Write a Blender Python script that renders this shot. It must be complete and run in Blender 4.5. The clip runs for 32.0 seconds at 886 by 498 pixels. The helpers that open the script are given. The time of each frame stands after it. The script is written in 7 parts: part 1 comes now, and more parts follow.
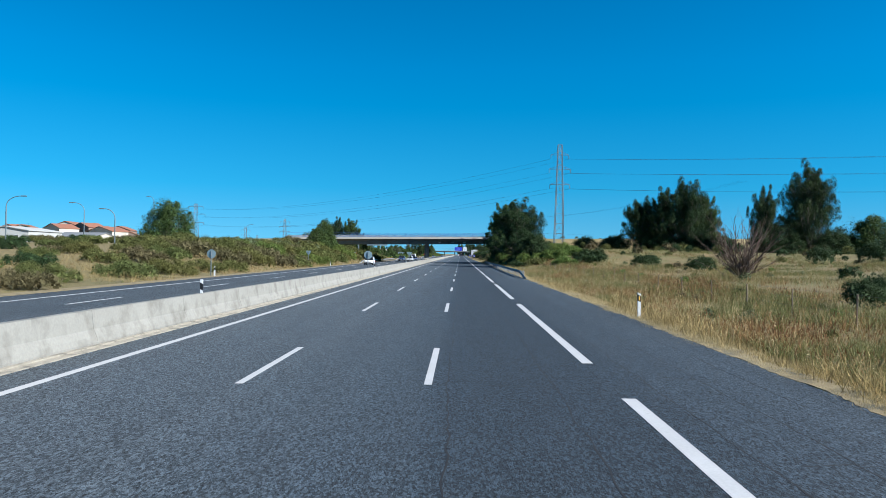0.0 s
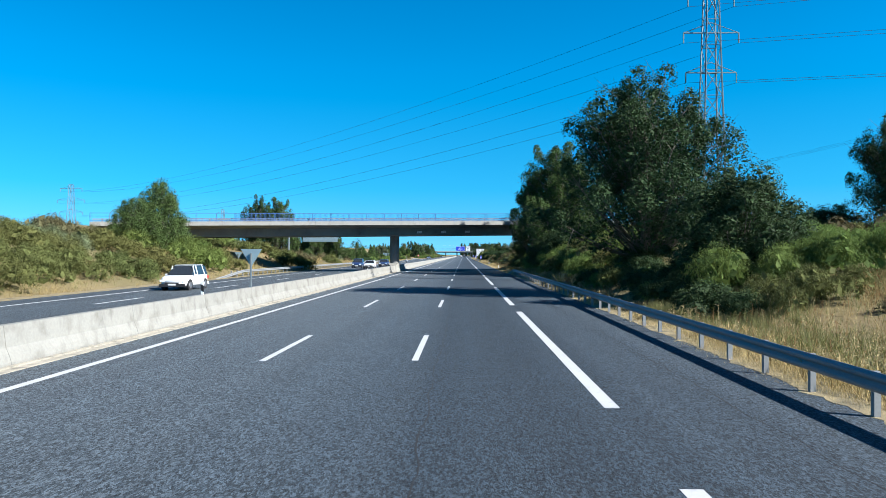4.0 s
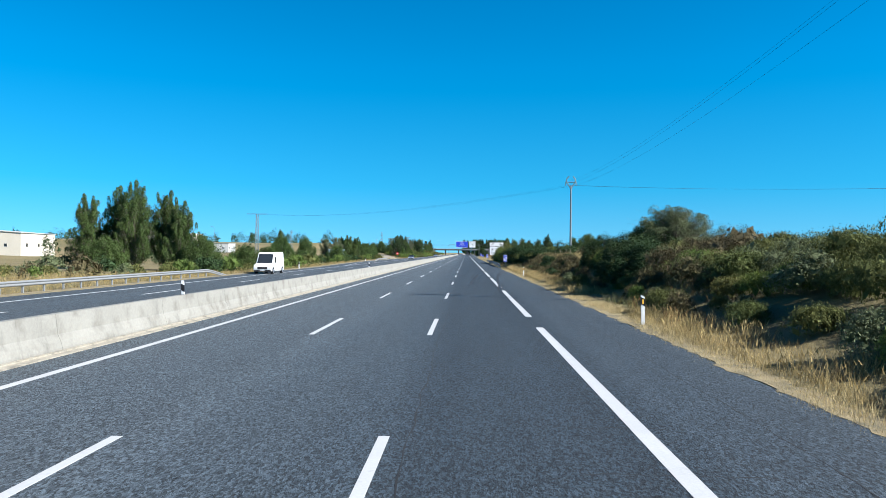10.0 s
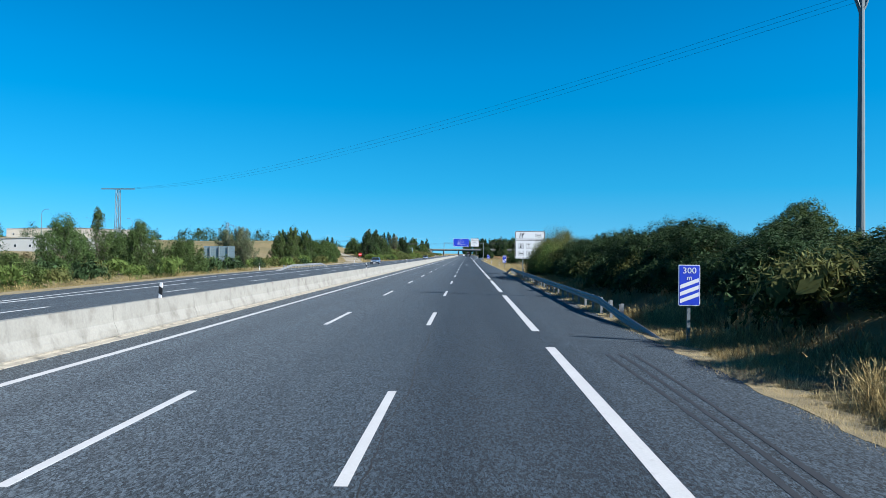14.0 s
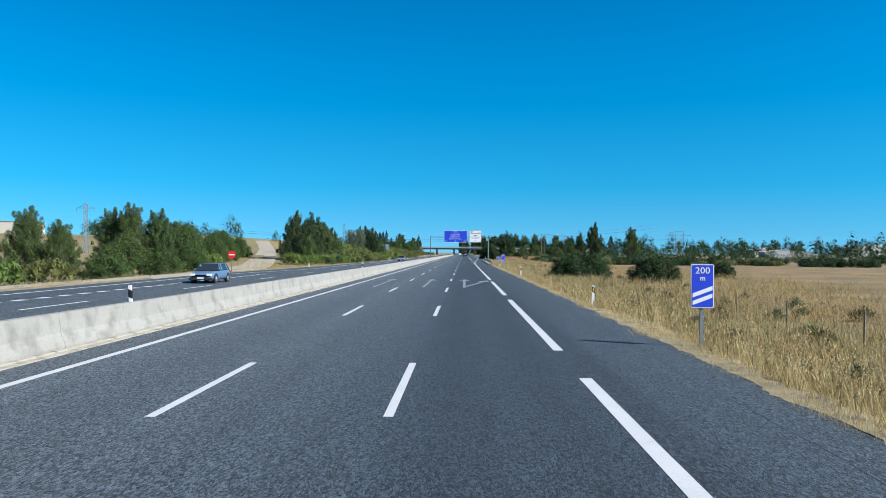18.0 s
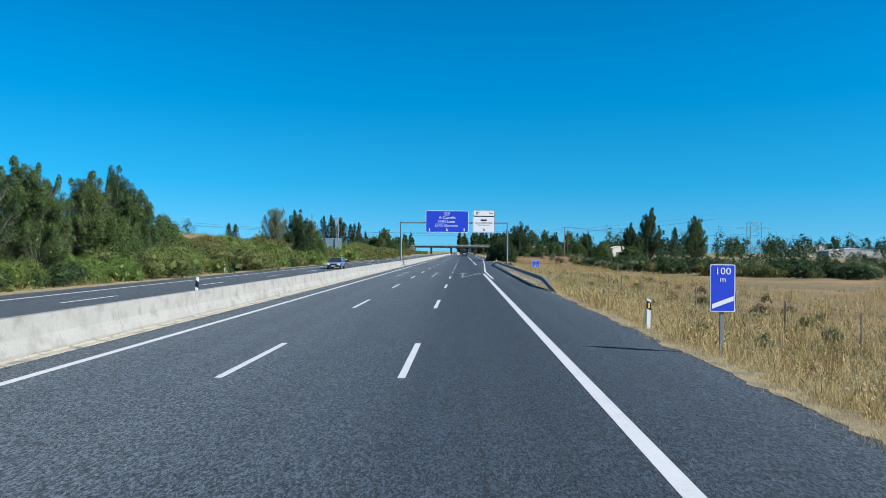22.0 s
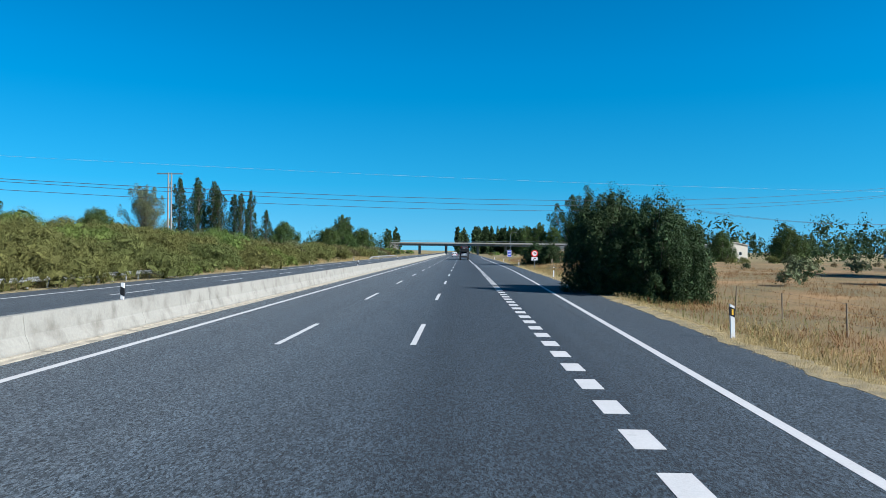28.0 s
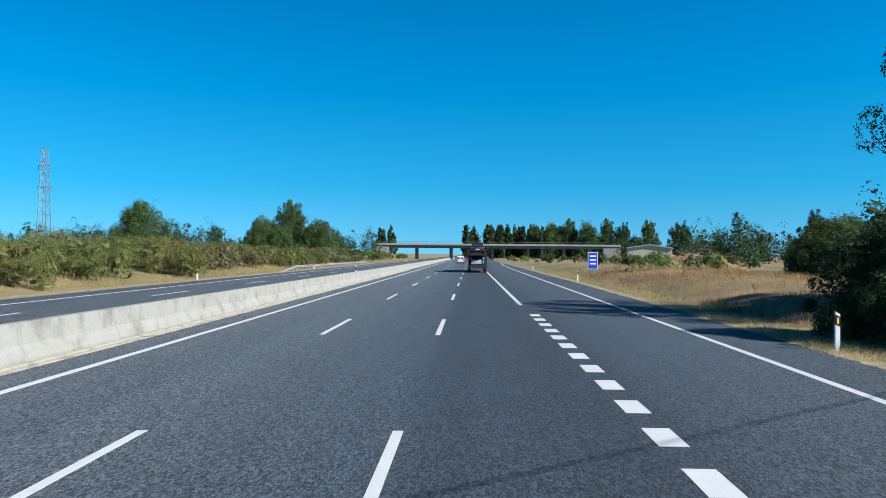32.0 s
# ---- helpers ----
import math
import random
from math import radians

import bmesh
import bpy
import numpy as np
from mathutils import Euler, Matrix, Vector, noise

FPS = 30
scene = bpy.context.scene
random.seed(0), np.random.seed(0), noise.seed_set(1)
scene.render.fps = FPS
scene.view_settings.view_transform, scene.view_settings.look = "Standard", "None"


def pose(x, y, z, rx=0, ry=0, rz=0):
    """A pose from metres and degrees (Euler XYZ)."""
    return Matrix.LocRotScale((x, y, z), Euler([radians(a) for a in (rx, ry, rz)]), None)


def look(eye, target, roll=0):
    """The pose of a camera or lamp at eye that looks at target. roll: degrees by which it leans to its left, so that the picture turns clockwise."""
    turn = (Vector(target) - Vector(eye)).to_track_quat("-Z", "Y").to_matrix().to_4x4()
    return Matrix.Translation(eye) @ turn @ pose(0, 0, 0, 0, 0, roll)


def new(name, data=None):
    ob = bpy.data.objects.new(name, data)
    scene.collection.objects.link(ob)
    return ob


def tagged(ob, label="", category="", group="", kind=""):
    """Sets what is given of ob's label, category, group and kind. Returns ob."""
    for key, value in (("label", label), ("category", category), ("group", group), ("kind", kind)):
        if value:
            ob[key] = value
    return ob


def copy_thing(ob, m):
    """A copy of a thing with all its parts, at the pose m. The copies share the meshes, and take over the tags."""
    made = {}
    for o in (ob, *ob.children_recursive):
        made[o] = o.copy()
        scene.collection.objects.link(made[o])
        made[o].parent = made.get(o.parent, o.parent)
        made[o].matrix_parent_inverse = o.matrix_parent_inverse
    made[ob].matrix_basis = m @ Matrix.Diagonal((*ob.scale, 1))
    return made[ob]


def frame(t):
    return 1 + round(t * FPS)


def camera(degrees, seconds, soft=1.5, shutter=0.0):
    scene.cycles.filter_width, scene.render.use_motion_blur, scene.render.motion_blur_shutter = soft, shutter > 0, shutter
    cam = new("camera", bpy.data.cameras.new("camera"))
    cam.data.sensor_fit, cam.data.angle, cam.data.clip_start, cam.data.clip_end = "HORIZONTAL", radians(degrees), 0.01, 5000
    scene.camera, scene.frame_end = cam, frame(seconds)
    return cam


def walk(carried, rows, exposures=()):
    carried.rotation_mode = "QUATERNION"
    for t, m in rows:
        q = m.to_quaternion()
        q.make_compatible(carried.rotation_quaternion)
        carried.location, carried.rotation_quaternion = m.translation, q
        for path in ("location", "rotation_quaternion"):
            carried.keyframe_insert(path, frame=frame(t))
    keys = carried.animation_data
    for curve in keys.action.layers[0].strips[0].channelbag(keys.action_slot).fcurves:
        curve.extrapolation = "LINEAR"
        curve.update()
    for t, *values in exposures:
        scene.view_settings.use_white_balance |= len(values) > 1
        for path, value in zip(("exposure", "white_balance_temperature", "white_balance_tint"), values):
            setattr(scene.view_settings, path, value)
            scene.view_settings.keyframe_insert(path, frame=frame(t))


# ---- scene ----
# the camera rides in a lorry's cab, straight along the right-hand lane
cam = camera(63.6, 32.0, soft=0.6)
PATH = [  # seconds, x, y, z, pitch, lean, turn
    (0.0, -0.573, 0.00, 2.46, 90.40, -0.80, 1.40),
    (0.5, -0.500, 12.36, 2.46, 90.46, -0.39, 1.17),
    (1.0, -0.456, 24.71, 2.46, 90.34, -0.37, 0.93),
    (1.5, -0.387, 37.06, 2.46, 90.14, -0.44, 0.83),
    (2.0, -0.305, 49.42, 2.46, 90.53, -0.39, 1.04),
    (2.5, -0.300, 61.78, 2.46, 90.26, -0.29, 1.07),
    (4.5, 0.017, 111.20, 2.46, 90.50, -0.27, 1.83),
    (5.0, 0.014, 123.55, 2.46, 90.16, -0.38, 1.90),
    (5.5, 0.004, 135.91, 2.46, 90.29, -0.22, 2.10),
    (6.0, -0.009, 148.26, 2.46, 90.32, -0.66, 2.18),
    (6.5, -0.041, 160.62, 2.46, 90.33, -0.96, 2.24),
    (7.0, -0.080, 172.97, 2.46, 90.49, -0.52, 2.11),
    (7.5, -0.088, 185.33, 2.46, 90.29, -0.50, 2.04),
    (8.0, -0.102, 197.68, 2.46, 90.17, -0.53, 2.01),
    (8.5, -0.102, 210.03, 2.46, 90.71, -0.32, 2.10),
    (9.0, -0.114, 222.39, 2.46, 90.04, -0.48, 1.97),
    (9.5, -0.092, 234.75, 2.46, 90.40, -0.35, 1.95),
    (10.0, -0.077, 247.10, 2.46, 90.30, -0.51, 1.87),
    (10.5, -0.061, 259.45, 2.46, 90.27, -0.30, 1.90),
    (11.0, -0.051, 271.81, 2.46, 90.28, -0.46, 1.91),
    (11.5, -0.010, 284.17, 2.46, 90.11, -0.52, 1.82),
    (12.0, 0.032, 296.52, 2.46, 90.27, -0.19, 1.81),
    (12.5, 0.076, 308.88, 2.46, 90.28, -0.28, 1.82),
    (13.0, 0.126, 321.23, 2.46, 90.38, -0.36, 1.76),
    (13.5, 0.140, 333.59, 2.46, 90.41, -0.28, 1.85),
    (14.0, 0.161, 345.94, 2.46, 90.36, -0.49, 1.95),
    (14.5, 0.141, 358.30, 2.46, 90.22, -0.20, 2.26),
    (16.5, -0.045, 407.72, 2.46, 90.21, -0.20, 1.87),
    (17.0, -0.053, 420.07, 2.46, 90.25, -0.47, 1.89),
    (17.5, -0.039, 432.43, 2.46, 90.11, -0.41, 1.72),
    (18.0, -0.040, 444.78, 2.46, 90.28, -0.45, 1.68),
    (18.5, -0.035, 457.13, 2.46, 90.20, -0.22, 1.71),
    (19.0, -0.030, 469.49, 2.46, 90.32, -0.15, 1.70),
    (19.5, -0.019, 481.85, 2.46, 90.10, -0.27, 1.77),
    (20.0, -0.013, 494.20, 2.46, 90.32, -0.05, 1.85),
    (20.5, -0.006, 506.56, 2.46, 90.21, -0.29, 1.76),
    (21.0, -0.002, 518.91, 2.46, 90.23, -0.68, 1.71),
    (21.5, 0.008, 531.26, 2.46, 90.29, -0.22, 1.60),
    (22.0, 0.017, 543.62, 2.46, 90.19, -0.49, 1.59),
    (22.5, 0.022, 555.98, 2.46, 90.26, 0.03, 1.71),
    (23.0, 0.024, 568.33, 2.46, 90.19, -0.17, 1.69),
    (23.5, 0.010, 580.69, 2.46, 90.25, -0.35, 1.86),
    (24.0, -0.002, 593.04, 2.46, 90.16, -0.43, 1.86),
    (24.5, -0.013, 605.39, 2.46, 90.45, -0.32, 1.99),
    (26.5, -0.033, 654.82, 2.46, 90.47, 0.10, 1.83),
    (27.0, -0.002, 667.17, 2.46, 90.28, -0.24, 1.66),
    (27.5, 0.042, 679.52, 2.46, 90.31, -0.59, 1.57),
    (28.0, 0.091, 691.88, 2.46, 90.13, -0.58, 1.51),
    (28.5, 0.122, 704.24, 2.46, 90.43, -0.42, 1.70),
    (29.0, 0.162, 716.59, 2.46, 90.03, -0.34, 1.78),
    (29.5, 0.168, 728.95, 2.46, 90.40, -0.17, 2.03),
    (30.0, 0.165, 741.30, 2.46, 90.12, 0.15, 2.24),
    (30.5, 0.055, 753.65, 2.46, 90.23, 0.10, 2.32),
    (31.0, 0.001, 766.01, 2.46, 90.23, -0.02, 2.49),
    (31.5, -0.050, 778.37, 2.46, 90.35, -0.09, 2.29),
    (32.0, -0.165, 790.72, 2.46, 90.42, -0.47, 2.23),
]
EXPOSURE = [(0, 1.14, 5960, 8), (2.5, 1.18, 5960, 8), (5, 1.70, 6100, 8), (7, 1.70, 6100, 8), (8, 1.82, 6100, 8), (8.5, 1.84, 6100, 8), (9, 1.62, 6100, 8), (10, 1.42, 6100, 8), (12, 1.27, 5960, 8), (14, 1.25, 5960, 8), (16.5, 1.42, 5960, 8), (17, 1.32, 5960, 8), (18, 1.22, 5960, 8), (20, 1.18, 5960, 8), (24, 1.15, 5960, 8), (28, 1.17, 6020, 8), (29, 1.3, 6060, 8), (32, 1.22, 6060, 8)]
walk(cam, [(t, pose(x, y, z, a, b, c)) for t, x, y, z, a, b, c in PATH], EXPOSURE)

# ---- light ----
SUN = Vector((24.4, -10.7, 18.5)).normalized()
world = bpy.data.worlds.new("sky")
scene.world = world
world.use_nodes = True
wn, wl = world.node_tree.nodes, world.node_tree.links
wn.clear()
sky = wn.new("ShaderNodeTexSky")
sky.sky_type, sky.sun_disc = "NISHITA", False
sky.sun_elevation, sky.sun_rotation = math.asin(SUN.z), math.atan2(SUN.x, SUN.y)
sky.altitude, sky.air_density, sky.dust_density, sky.ozone_density = 700, 1.0, 0.1, 3.0
# clear dry air: the haze band lies below the skyline, and the blue is deep
way = wn.new("ShaderNodeTexCoord")
lift = wn.new("ShaderNodeVectorMath")
lift.operation, lift.inputs[1].default_value = "ADD", (0, 0, 0.16)
unit = wn.new("ShaderNodeVectorMath")
unit.operation = "NORMALIZE"
wl.new(way.outputs["Generated"], lift.inputs[0])
wl.new(lift.outputs[0], unit.inputs[0])
wl.new(unit.outputs[0], sky.inputs["Vector"])
hs = wn.new("ShaderNodeMix")
hs.data_type, hs.blend_type = "RGBA", "MULTIPLY"
hs.inputs[0].default_value = 1.0
high = wn.new("ShaderNodeSeparateXYZ")
tone = wn.new("ShaderNodeValToRGB")
tone.color_ramp.elements[0].position, tone.color_ramp.elements[0].color = 0.0, (0.75, 1.36, 1.28, 1)
tone.color_ramp.elements[1].position, tone.color_ramp.elements[1].color = 0.25, (0.035, 1.23, 1.56, 1)
middle = tone.color_ramp.elements.new(0.09)
middle.color = (0.24, 1.33, 1.42, 1)
zenith = tone.color_ramp.elements.new(1.0)
zenith.color = (0.12, 0.26, 0.6, 1)
upper = tone.color_ramp.elements.new(0.6)
upper.color = (0.08, 0.58, 0.98, 1)
rim = tone.color_ramp.elements.new(0.36)
rim.color = (0.045, 1.08, 1.44, 1)
wl.new(way.outputs["Generated"], high.inputs[0])
wl.new(high.outputs["Z"], tone.inputs[0])
wl.new(tone.outputs[0], hs.inputs[7])
bg = wn.new("ShaderNodeBackground")
bg.inputs["Strength"].default_value = 0.05
wo = wn.new("ShaderNodeOutputWorld")
wl.new(sky.outputs[0], hs.inputs[6])
wl.new(hs.outputs[2], bg.inputs["Color"])
wl.new(bg.outputs[0], wo.inputs["Surface"])
sun = new("sun", bpy.data.lights.new("sun", "SUN"))
sun.data.energy, sun.data.angle, sun.data.color = 5.0, radians(0.55), (1.0, 0.955, 0.885)
sun.matrix_world = look(SUN * 100, (0, 0, 0))



# ---- materials ----
def material(name, base, rough=0.7, metal=0.0, vary=0.25, scale=3.0, fine=40.0, bump=0.0, per="", hue=0.0, second=None, mix_scale=0.3, mix_at=0.5, trans=0.0, spec=0.4, bump_scale=None, distance=0.02):
    """A painted or natural surface: colour varied at two scales, with optional second colour, per-piece change and relief."""
    m = bpy.data.materials.new(name)
    m.use_nodes = True
    n, l = m.node_tree.nodes, m.node_tree.links
    p = n["Principled BSDF"]
    geo = n.new("ShaderNodeNewGeometry")
    where = geo.outputs["Position"]

    def noise_at(sc, detail=3.0, rough_=0.55):
        t = n.new("ShaderNodeTexNoise")
        t.inputs["Scale"].default_value, t.inputs["Detail"].default_value, t.inputs["Roughness"].default_value = sc, detail, rough_
        l.new(where, t.inputs["Vector"])
        return t.outputs["Fac"]

    def ramp(fac, a, b):
        r = n.new("ShaderNodeMapRange")
        r.inputs["From Min"].default_value, r.inputs["From Max"].default_value = a, b
        l.new(fac, r.inputs["Value"])
        return r.outputs[0]

    def mixed(fac, a, b, mode="MIX"):
        x = n.new("ShaderNodeMix")
        x.data_type, x.blend_type = "RGBA", mode
        for sock, v in ((x.inputs[0], fac), (x.inputs[6], a), (x.inputs[7], b)):
            if hasattr(v, "is_linked"):
                l.new(v, sock)
            elif isinstance(v, (tuple, list)):
                sock.default_value = (*v, 1)
            else:
                sock.default_value = v
        return x.outputs[2]

    col = tuple(base)
    if second:
        col = mixed(ramp(noise_at(mix_scale, 4.0), mix_at - 0.12, mix_at + 0.12), col, tuple(second))
    big = ramp(noise_at(scale), 0.25, 0.75)
    small = ramp(noise_at(fine, 2.0), 0.25, 0.75)
    shade = n.new("ShaderNodeMath")
    shade.operation = "ADD"
    l.new(big, shade.inputs[0]), l.new(small, shade.inputs[1])
    scale_ = ramp(shade.outputs[0], 0.0, 2.0)
    k = n.new("ShaderNodeMapRange")
    k.inputs["To Min"].default_value, k.inputs["To Max"].default_value = 1 - vary, 1 + vary
    l.new(scale_, k.inputs["Value"])
    amount = k.outputs[0]
    if per:
        src = geo.outputs["Random Per Island"] if per == "island" else n.new("ShaderNodeObjectInfo").outputs["Random"]
        k2 = n.new("ShaderNodeMapRange")
        k2.inputs["To Min"].default_value, k2.inputs["To Max"].default_value = 1 - vary, 1 + vary
        l.new(src, k2.inputs["Value"])
        mm = n.new("ShaderNodeMath")
        mm.operation = "MULTIPLY"
        l.new(amount, mm.inputs[0]), l.new(k2.outputs[0], mm.inputs[1])
        amount = mm.outputs[0]
    h = n.new("ShaderNodeHueSaturation")
    if hasattr(col, "is_linked"):
        l.new(col, h.inputs["Color"])
    else:
        h.inputs["Color"].default_value = (*col, 1)
    l.new(amount, h.inputs["Value"])
    if hue:
        oi = n.new("ShaderNodeObjectInfo")
        k3 = n.new("ShaderNodeMapRange")
        k3.inputs["To Min"].default_value, k3.inputs["To Max"].default_value = 0.5 - hue, 0.5 + hue
        l.new(oi.outputs["Random"], k3.inputs["Value"]), l.new(k3.outputs[0], h.inputs["Hue"])
    l.new(h.outputs[0], p.inputs["Base Color"])
    p.inputs["Roughness"].default_value, p.inputs["Metallic"].default_value = rough, metal
    p.inputs["Specular IOR Level"].default_value = spec
    if bump:
        b = n.new("ShaderNodeBump")
        b.inputs["Strength"].default_value, b.inputs["Distance"].default_value = bump, distance
        l.new(noise_at(bump_scale or fine, 4.0, 0.65), b.inputs["Height"])
        l.new(b.outputs[0], p.inputs["Normal"])
    if trans:
        t = n.new("ShaderNodeBsdfTranslucent")
        l.new(h.outputs[0], t.inputs["Color"])
        x = n.new("ShaderNodeMixShader")
        x.inputs[0].default_value = trans
        out = n["Material Output"]
        l.new(p.outputs[0], x.inputs[1]), l.new(t.outputs[0], x.inputs[2]), l.new(x.outputs[0], out.inputs["Surface"])
    return m


def asphalt(name, base, light, lanes):
    """Bitumen with pale chippings, wheel-worn lanes and faint patches."""
    m = material(name, base, rough=0.82, vary=0.1, scale=0.25, fine=1.7, bump=1.0, bump_scale=36.0, distance=0.03, spec=0.35)
    n, l = m.node_tree.nodes, m.node_tree.links
    p, geo = n["Principled BSDF"], n["Geometry"]
    src = p.inputs["Base Color"].links[0].from_socket
    vo = n.new("ShaderNodeTexVoronoi")
    vo.inputs["Scale"].default_value = 44.0
    grain = n.new("ShaderNodeMapping")
    grain.inputs["Scale"].default_value = (1.0, 0.42, 1.0)
    l.new(geo.outputs["Position"], grain.inputs["Vector"])
    l.new(grain.outputs[0], vo.inputs["Vector"])
    sep = n.new("ShaderNodeSeparateColor")
    l.new(vo.outputs["Color"], sep.inputs[0])
    r = n.new("ShaderNodeMapRange")
    r.inputs["From Min"].default_value, r.inputs["From Max"].default_value = 0.25, 1.0
    l.new(sep.outputs[0], r.inputs["Value"])
    x = n.new("ShaderNodeMix")
    x.data_type = "RGBA"
    l.new(r.outputs[0], x.inputs[0]), l.new(src, x.inputs[6])
    x.inputs[7].default_value = (*light, 1)
    # dark pits between the chippings
    pit = n.new("ShaderNodeTexNoise")
    pit.inputs["Scale"].default_value, pit.inputs["Detail"].default_value, pit.inputs["Roughness"].default_value = 19.0, 2.0, 0.75
    l.new(grain.outputs[0], pit.inputs["Vector"])
    pr = n.new("ShaderNodeMapRange")
    pr.inputs["From Min"].default_value, pr.inputs["From Max"].default_value = 0.33, 0.47
    pr.inputs["To Min"].default_value, pr.inputs["To Max"].default_value = 0.18, 1.1
    l.new(pit.outputs["Fac"], pr.inputs["Value"])
    # long worn streaks along the lanes
    mp = n.new("ShaderNodeMapping")
    mp.inputs["Scale"].default_value = (1.1, 0.012, 1.0)
    l.new(geo.outputs["Position"], mp.inputs["Vector"])
    st = n.new("ShaderNodeTexNoise")
    st.inputs["Scale"].default_value, st.inputs["Detail"].default_value = 1.0, 4.0
    l.new(mp.outputs[0], st.inputs["Vector"])
    k = n.new("ShaderNodeMapRange")
    k.inputs["From Min"].default_value, k.inputs["From Max"].default_value = 0.3, 0.7
    k.inputs["To Min"].default_value, k.inputs["To Max"].default_value = 0.88, 1.12
    l.new(st.outputs["Fac"], k.inputs["Value"])
    h = n.new("ShaderNodeHueSaturation")
    both = n.new("ShaderNodeMath")
    both.operation = "MULTIPLY"
    l.new(k.outputs[0], both.inputs[0]), l.new(pr.outputs[0], both.inputs[1])
    l.new(x.outputs[2], h.inputs["Color"]), l.new(both.outputs[0], h.inputs["Value"])
    # lanes worn darker and bluer, or paler and warmer, across the road, with soft wandering borders
    at, sway, sum_, span, band, wear = n.new("ShaderNodeSeparateXYZ"), n.new("ShaderNodeMath"), n.new("ShaderNodeMath"), n.new("ShaderNodeMapRange"), n.new("ShaderNodeValToRGB"), n.new("ShaderNodeMix")
    l.new(geo.outputs["Position"], at.inputs[0])
    sway.operation, sway.inputs[1].default_value = "MULTIPLY", 1.4
    l.new(st.outputs["Fac"], sway.inputs[0])
    l.new(at.outputs["X"], sum_.inputs[0]), l.new(sway.outputs[0], sum_.inputs[1])
    span.inputs["From Min"].default_value, span.inputs["From Max"].default_value = lanes[0][0] + 0.7, lanes[-1][0] + 0.7
    l.new(sum_.outputs[0], span.inputs["Value"]), l.new(span.outputs[0], band.inputs[0])
    band.color_ramp.interpolation = "EASE"
    tint = lambda v: (v * (1 + 0.2 * (v - 0.9)), v, v * (1 - 0.16 * (v - 0.9)), 1)
    for i in (0, -1):
        band.color_ramp.elements[i].color = tint(lanes[i][1])
    for x_, v in lanes[1:-1]:
        band.color_ramp.elements.new((x_ - lanes[0][0]) / (lanes[-1][0] - lanes[0][0])).color = tint(v)
    wear.data_type, wear.blend_type = "RGBA", "MULTIPLY"
    wear.inputs[0].default_value = 1.0
    l.new(h.outputs[0], wear.inputs[6]), l.new(band.outputs[0], wear.inputs[7])
    l.new(wear.outputs[2], p.inputs["Base Color"])
    return m


ASPHALT = asphalt("asphalt", (0.0182, 0.0246, 0.0310), (0.0724, 0.0980, 0.1235), ((-10.0, 1.46), (-8.2, 1.48), (-6.4, 1.38), (-4.6, 1.36), (-2.9, 1.14), (-1.5, 0.94), (-0.5, 0.64), (0.6, 0.64), (1.6, 0.58), (2.5, 0.66), (3.4, 0.82), (5.6, 0.94), (10.0, 0.94)))
PALE_ASPHALT = asphalt("pale_asphalt", (0.0228, 0.0286, 0.0336), (0.0905, 0.1130, 0.1325), ((-26.8, 0.85), (-22.0, 0.85), (-21.0, 1.0), (-18.2, 1.02), (-17.6, 1.0), (-10.0, 1.05)))
PAINT = material("road_paint", (0.4, 0.4, 0.4), rough=0.6, vary=0.12, scale=1.5, fine=25, bump=0.2, second=(0.26, 0.26, 0.26), mix_scale=6.0, mix_at=0.72)
WORN_PAINT = material("worn_road_paint", (0.215, 0.225, 0.235), rough=0.7, vary=0.45, scale=3.0, fine=45, second=(0.055, 0.064, 0.076), mix_scale=9.0, mix_at=0.53)
RUBBER_MARK = material("tyre_mark", (0.02, 0.022, 0.025), rough=0.7, vary=0.35, scale=2, fine=30)
CRACK = material("crack_sealant", (0.012, 0.012, 0.0125), rough=0.8, vary=0.3)
CONCRETE = material("barrier_concrete", (0.205, 0.198, 0.176), rough=0.85, vary=0.16, scale=0.7, fine=14, bump=0.25, second=(0.13, 0.122, 0.105), mix_scale=1.6, mix_at=0.62)
FOOT = material("stained_foot_concrete", (0.29, 0.262, 0.21), rough=0.9, vary=0.25, scale=1.2, fine=16, bump=0.4, second=(0.1, 0.092, 0.078), mix_scale=2.5, mix_at=0.62)


def streaks(m, size=(1.3, 1.3, 0.2), dark=0.74):
    """Rain stains that run down a wall, laid over its colour."""
    n, l = m.node_tree.nodes, m.node_tree.links
    p = n["Principled BSDF"]
    src = p.inputs["Base Color"].links[0].from_socket
    mp, t, r, h = n.new("ShaderNodeMapping"), n.new("ShaderNodeTexNoise"), n.new("ShaderNodeMapRange"), n.new("ShaderNodeHueSaturation")
    mp.inputs["Scale"].default_value = size
    t.inputs["Scale"].default_value, t.inputs["Detail"].default_value, t.inputs["Roughness"].default_value = 1.6, 5.0, 0.7
    r.inputs["From Min"].default_value, r.inputs["From Max"].default_value = 0.26, 0.42
    r.inputs["To Min"].default_value, r.inputs["To Max"].default_value = dark, 1.06
    l.new(n["Geometry"].outputs["Position"], mp.inputs["Vector"]), l.new(mp.outputs[0], t.inputs["Vector"]), l.new(t.outputs["Fac"], r.inputs["Value"])
    l.new(src, h.inputs["Color"]), l.new(r.outputs[0], h.inputs["Value"]), l.new(h.outputs[0], p.inputs["Base Color"])


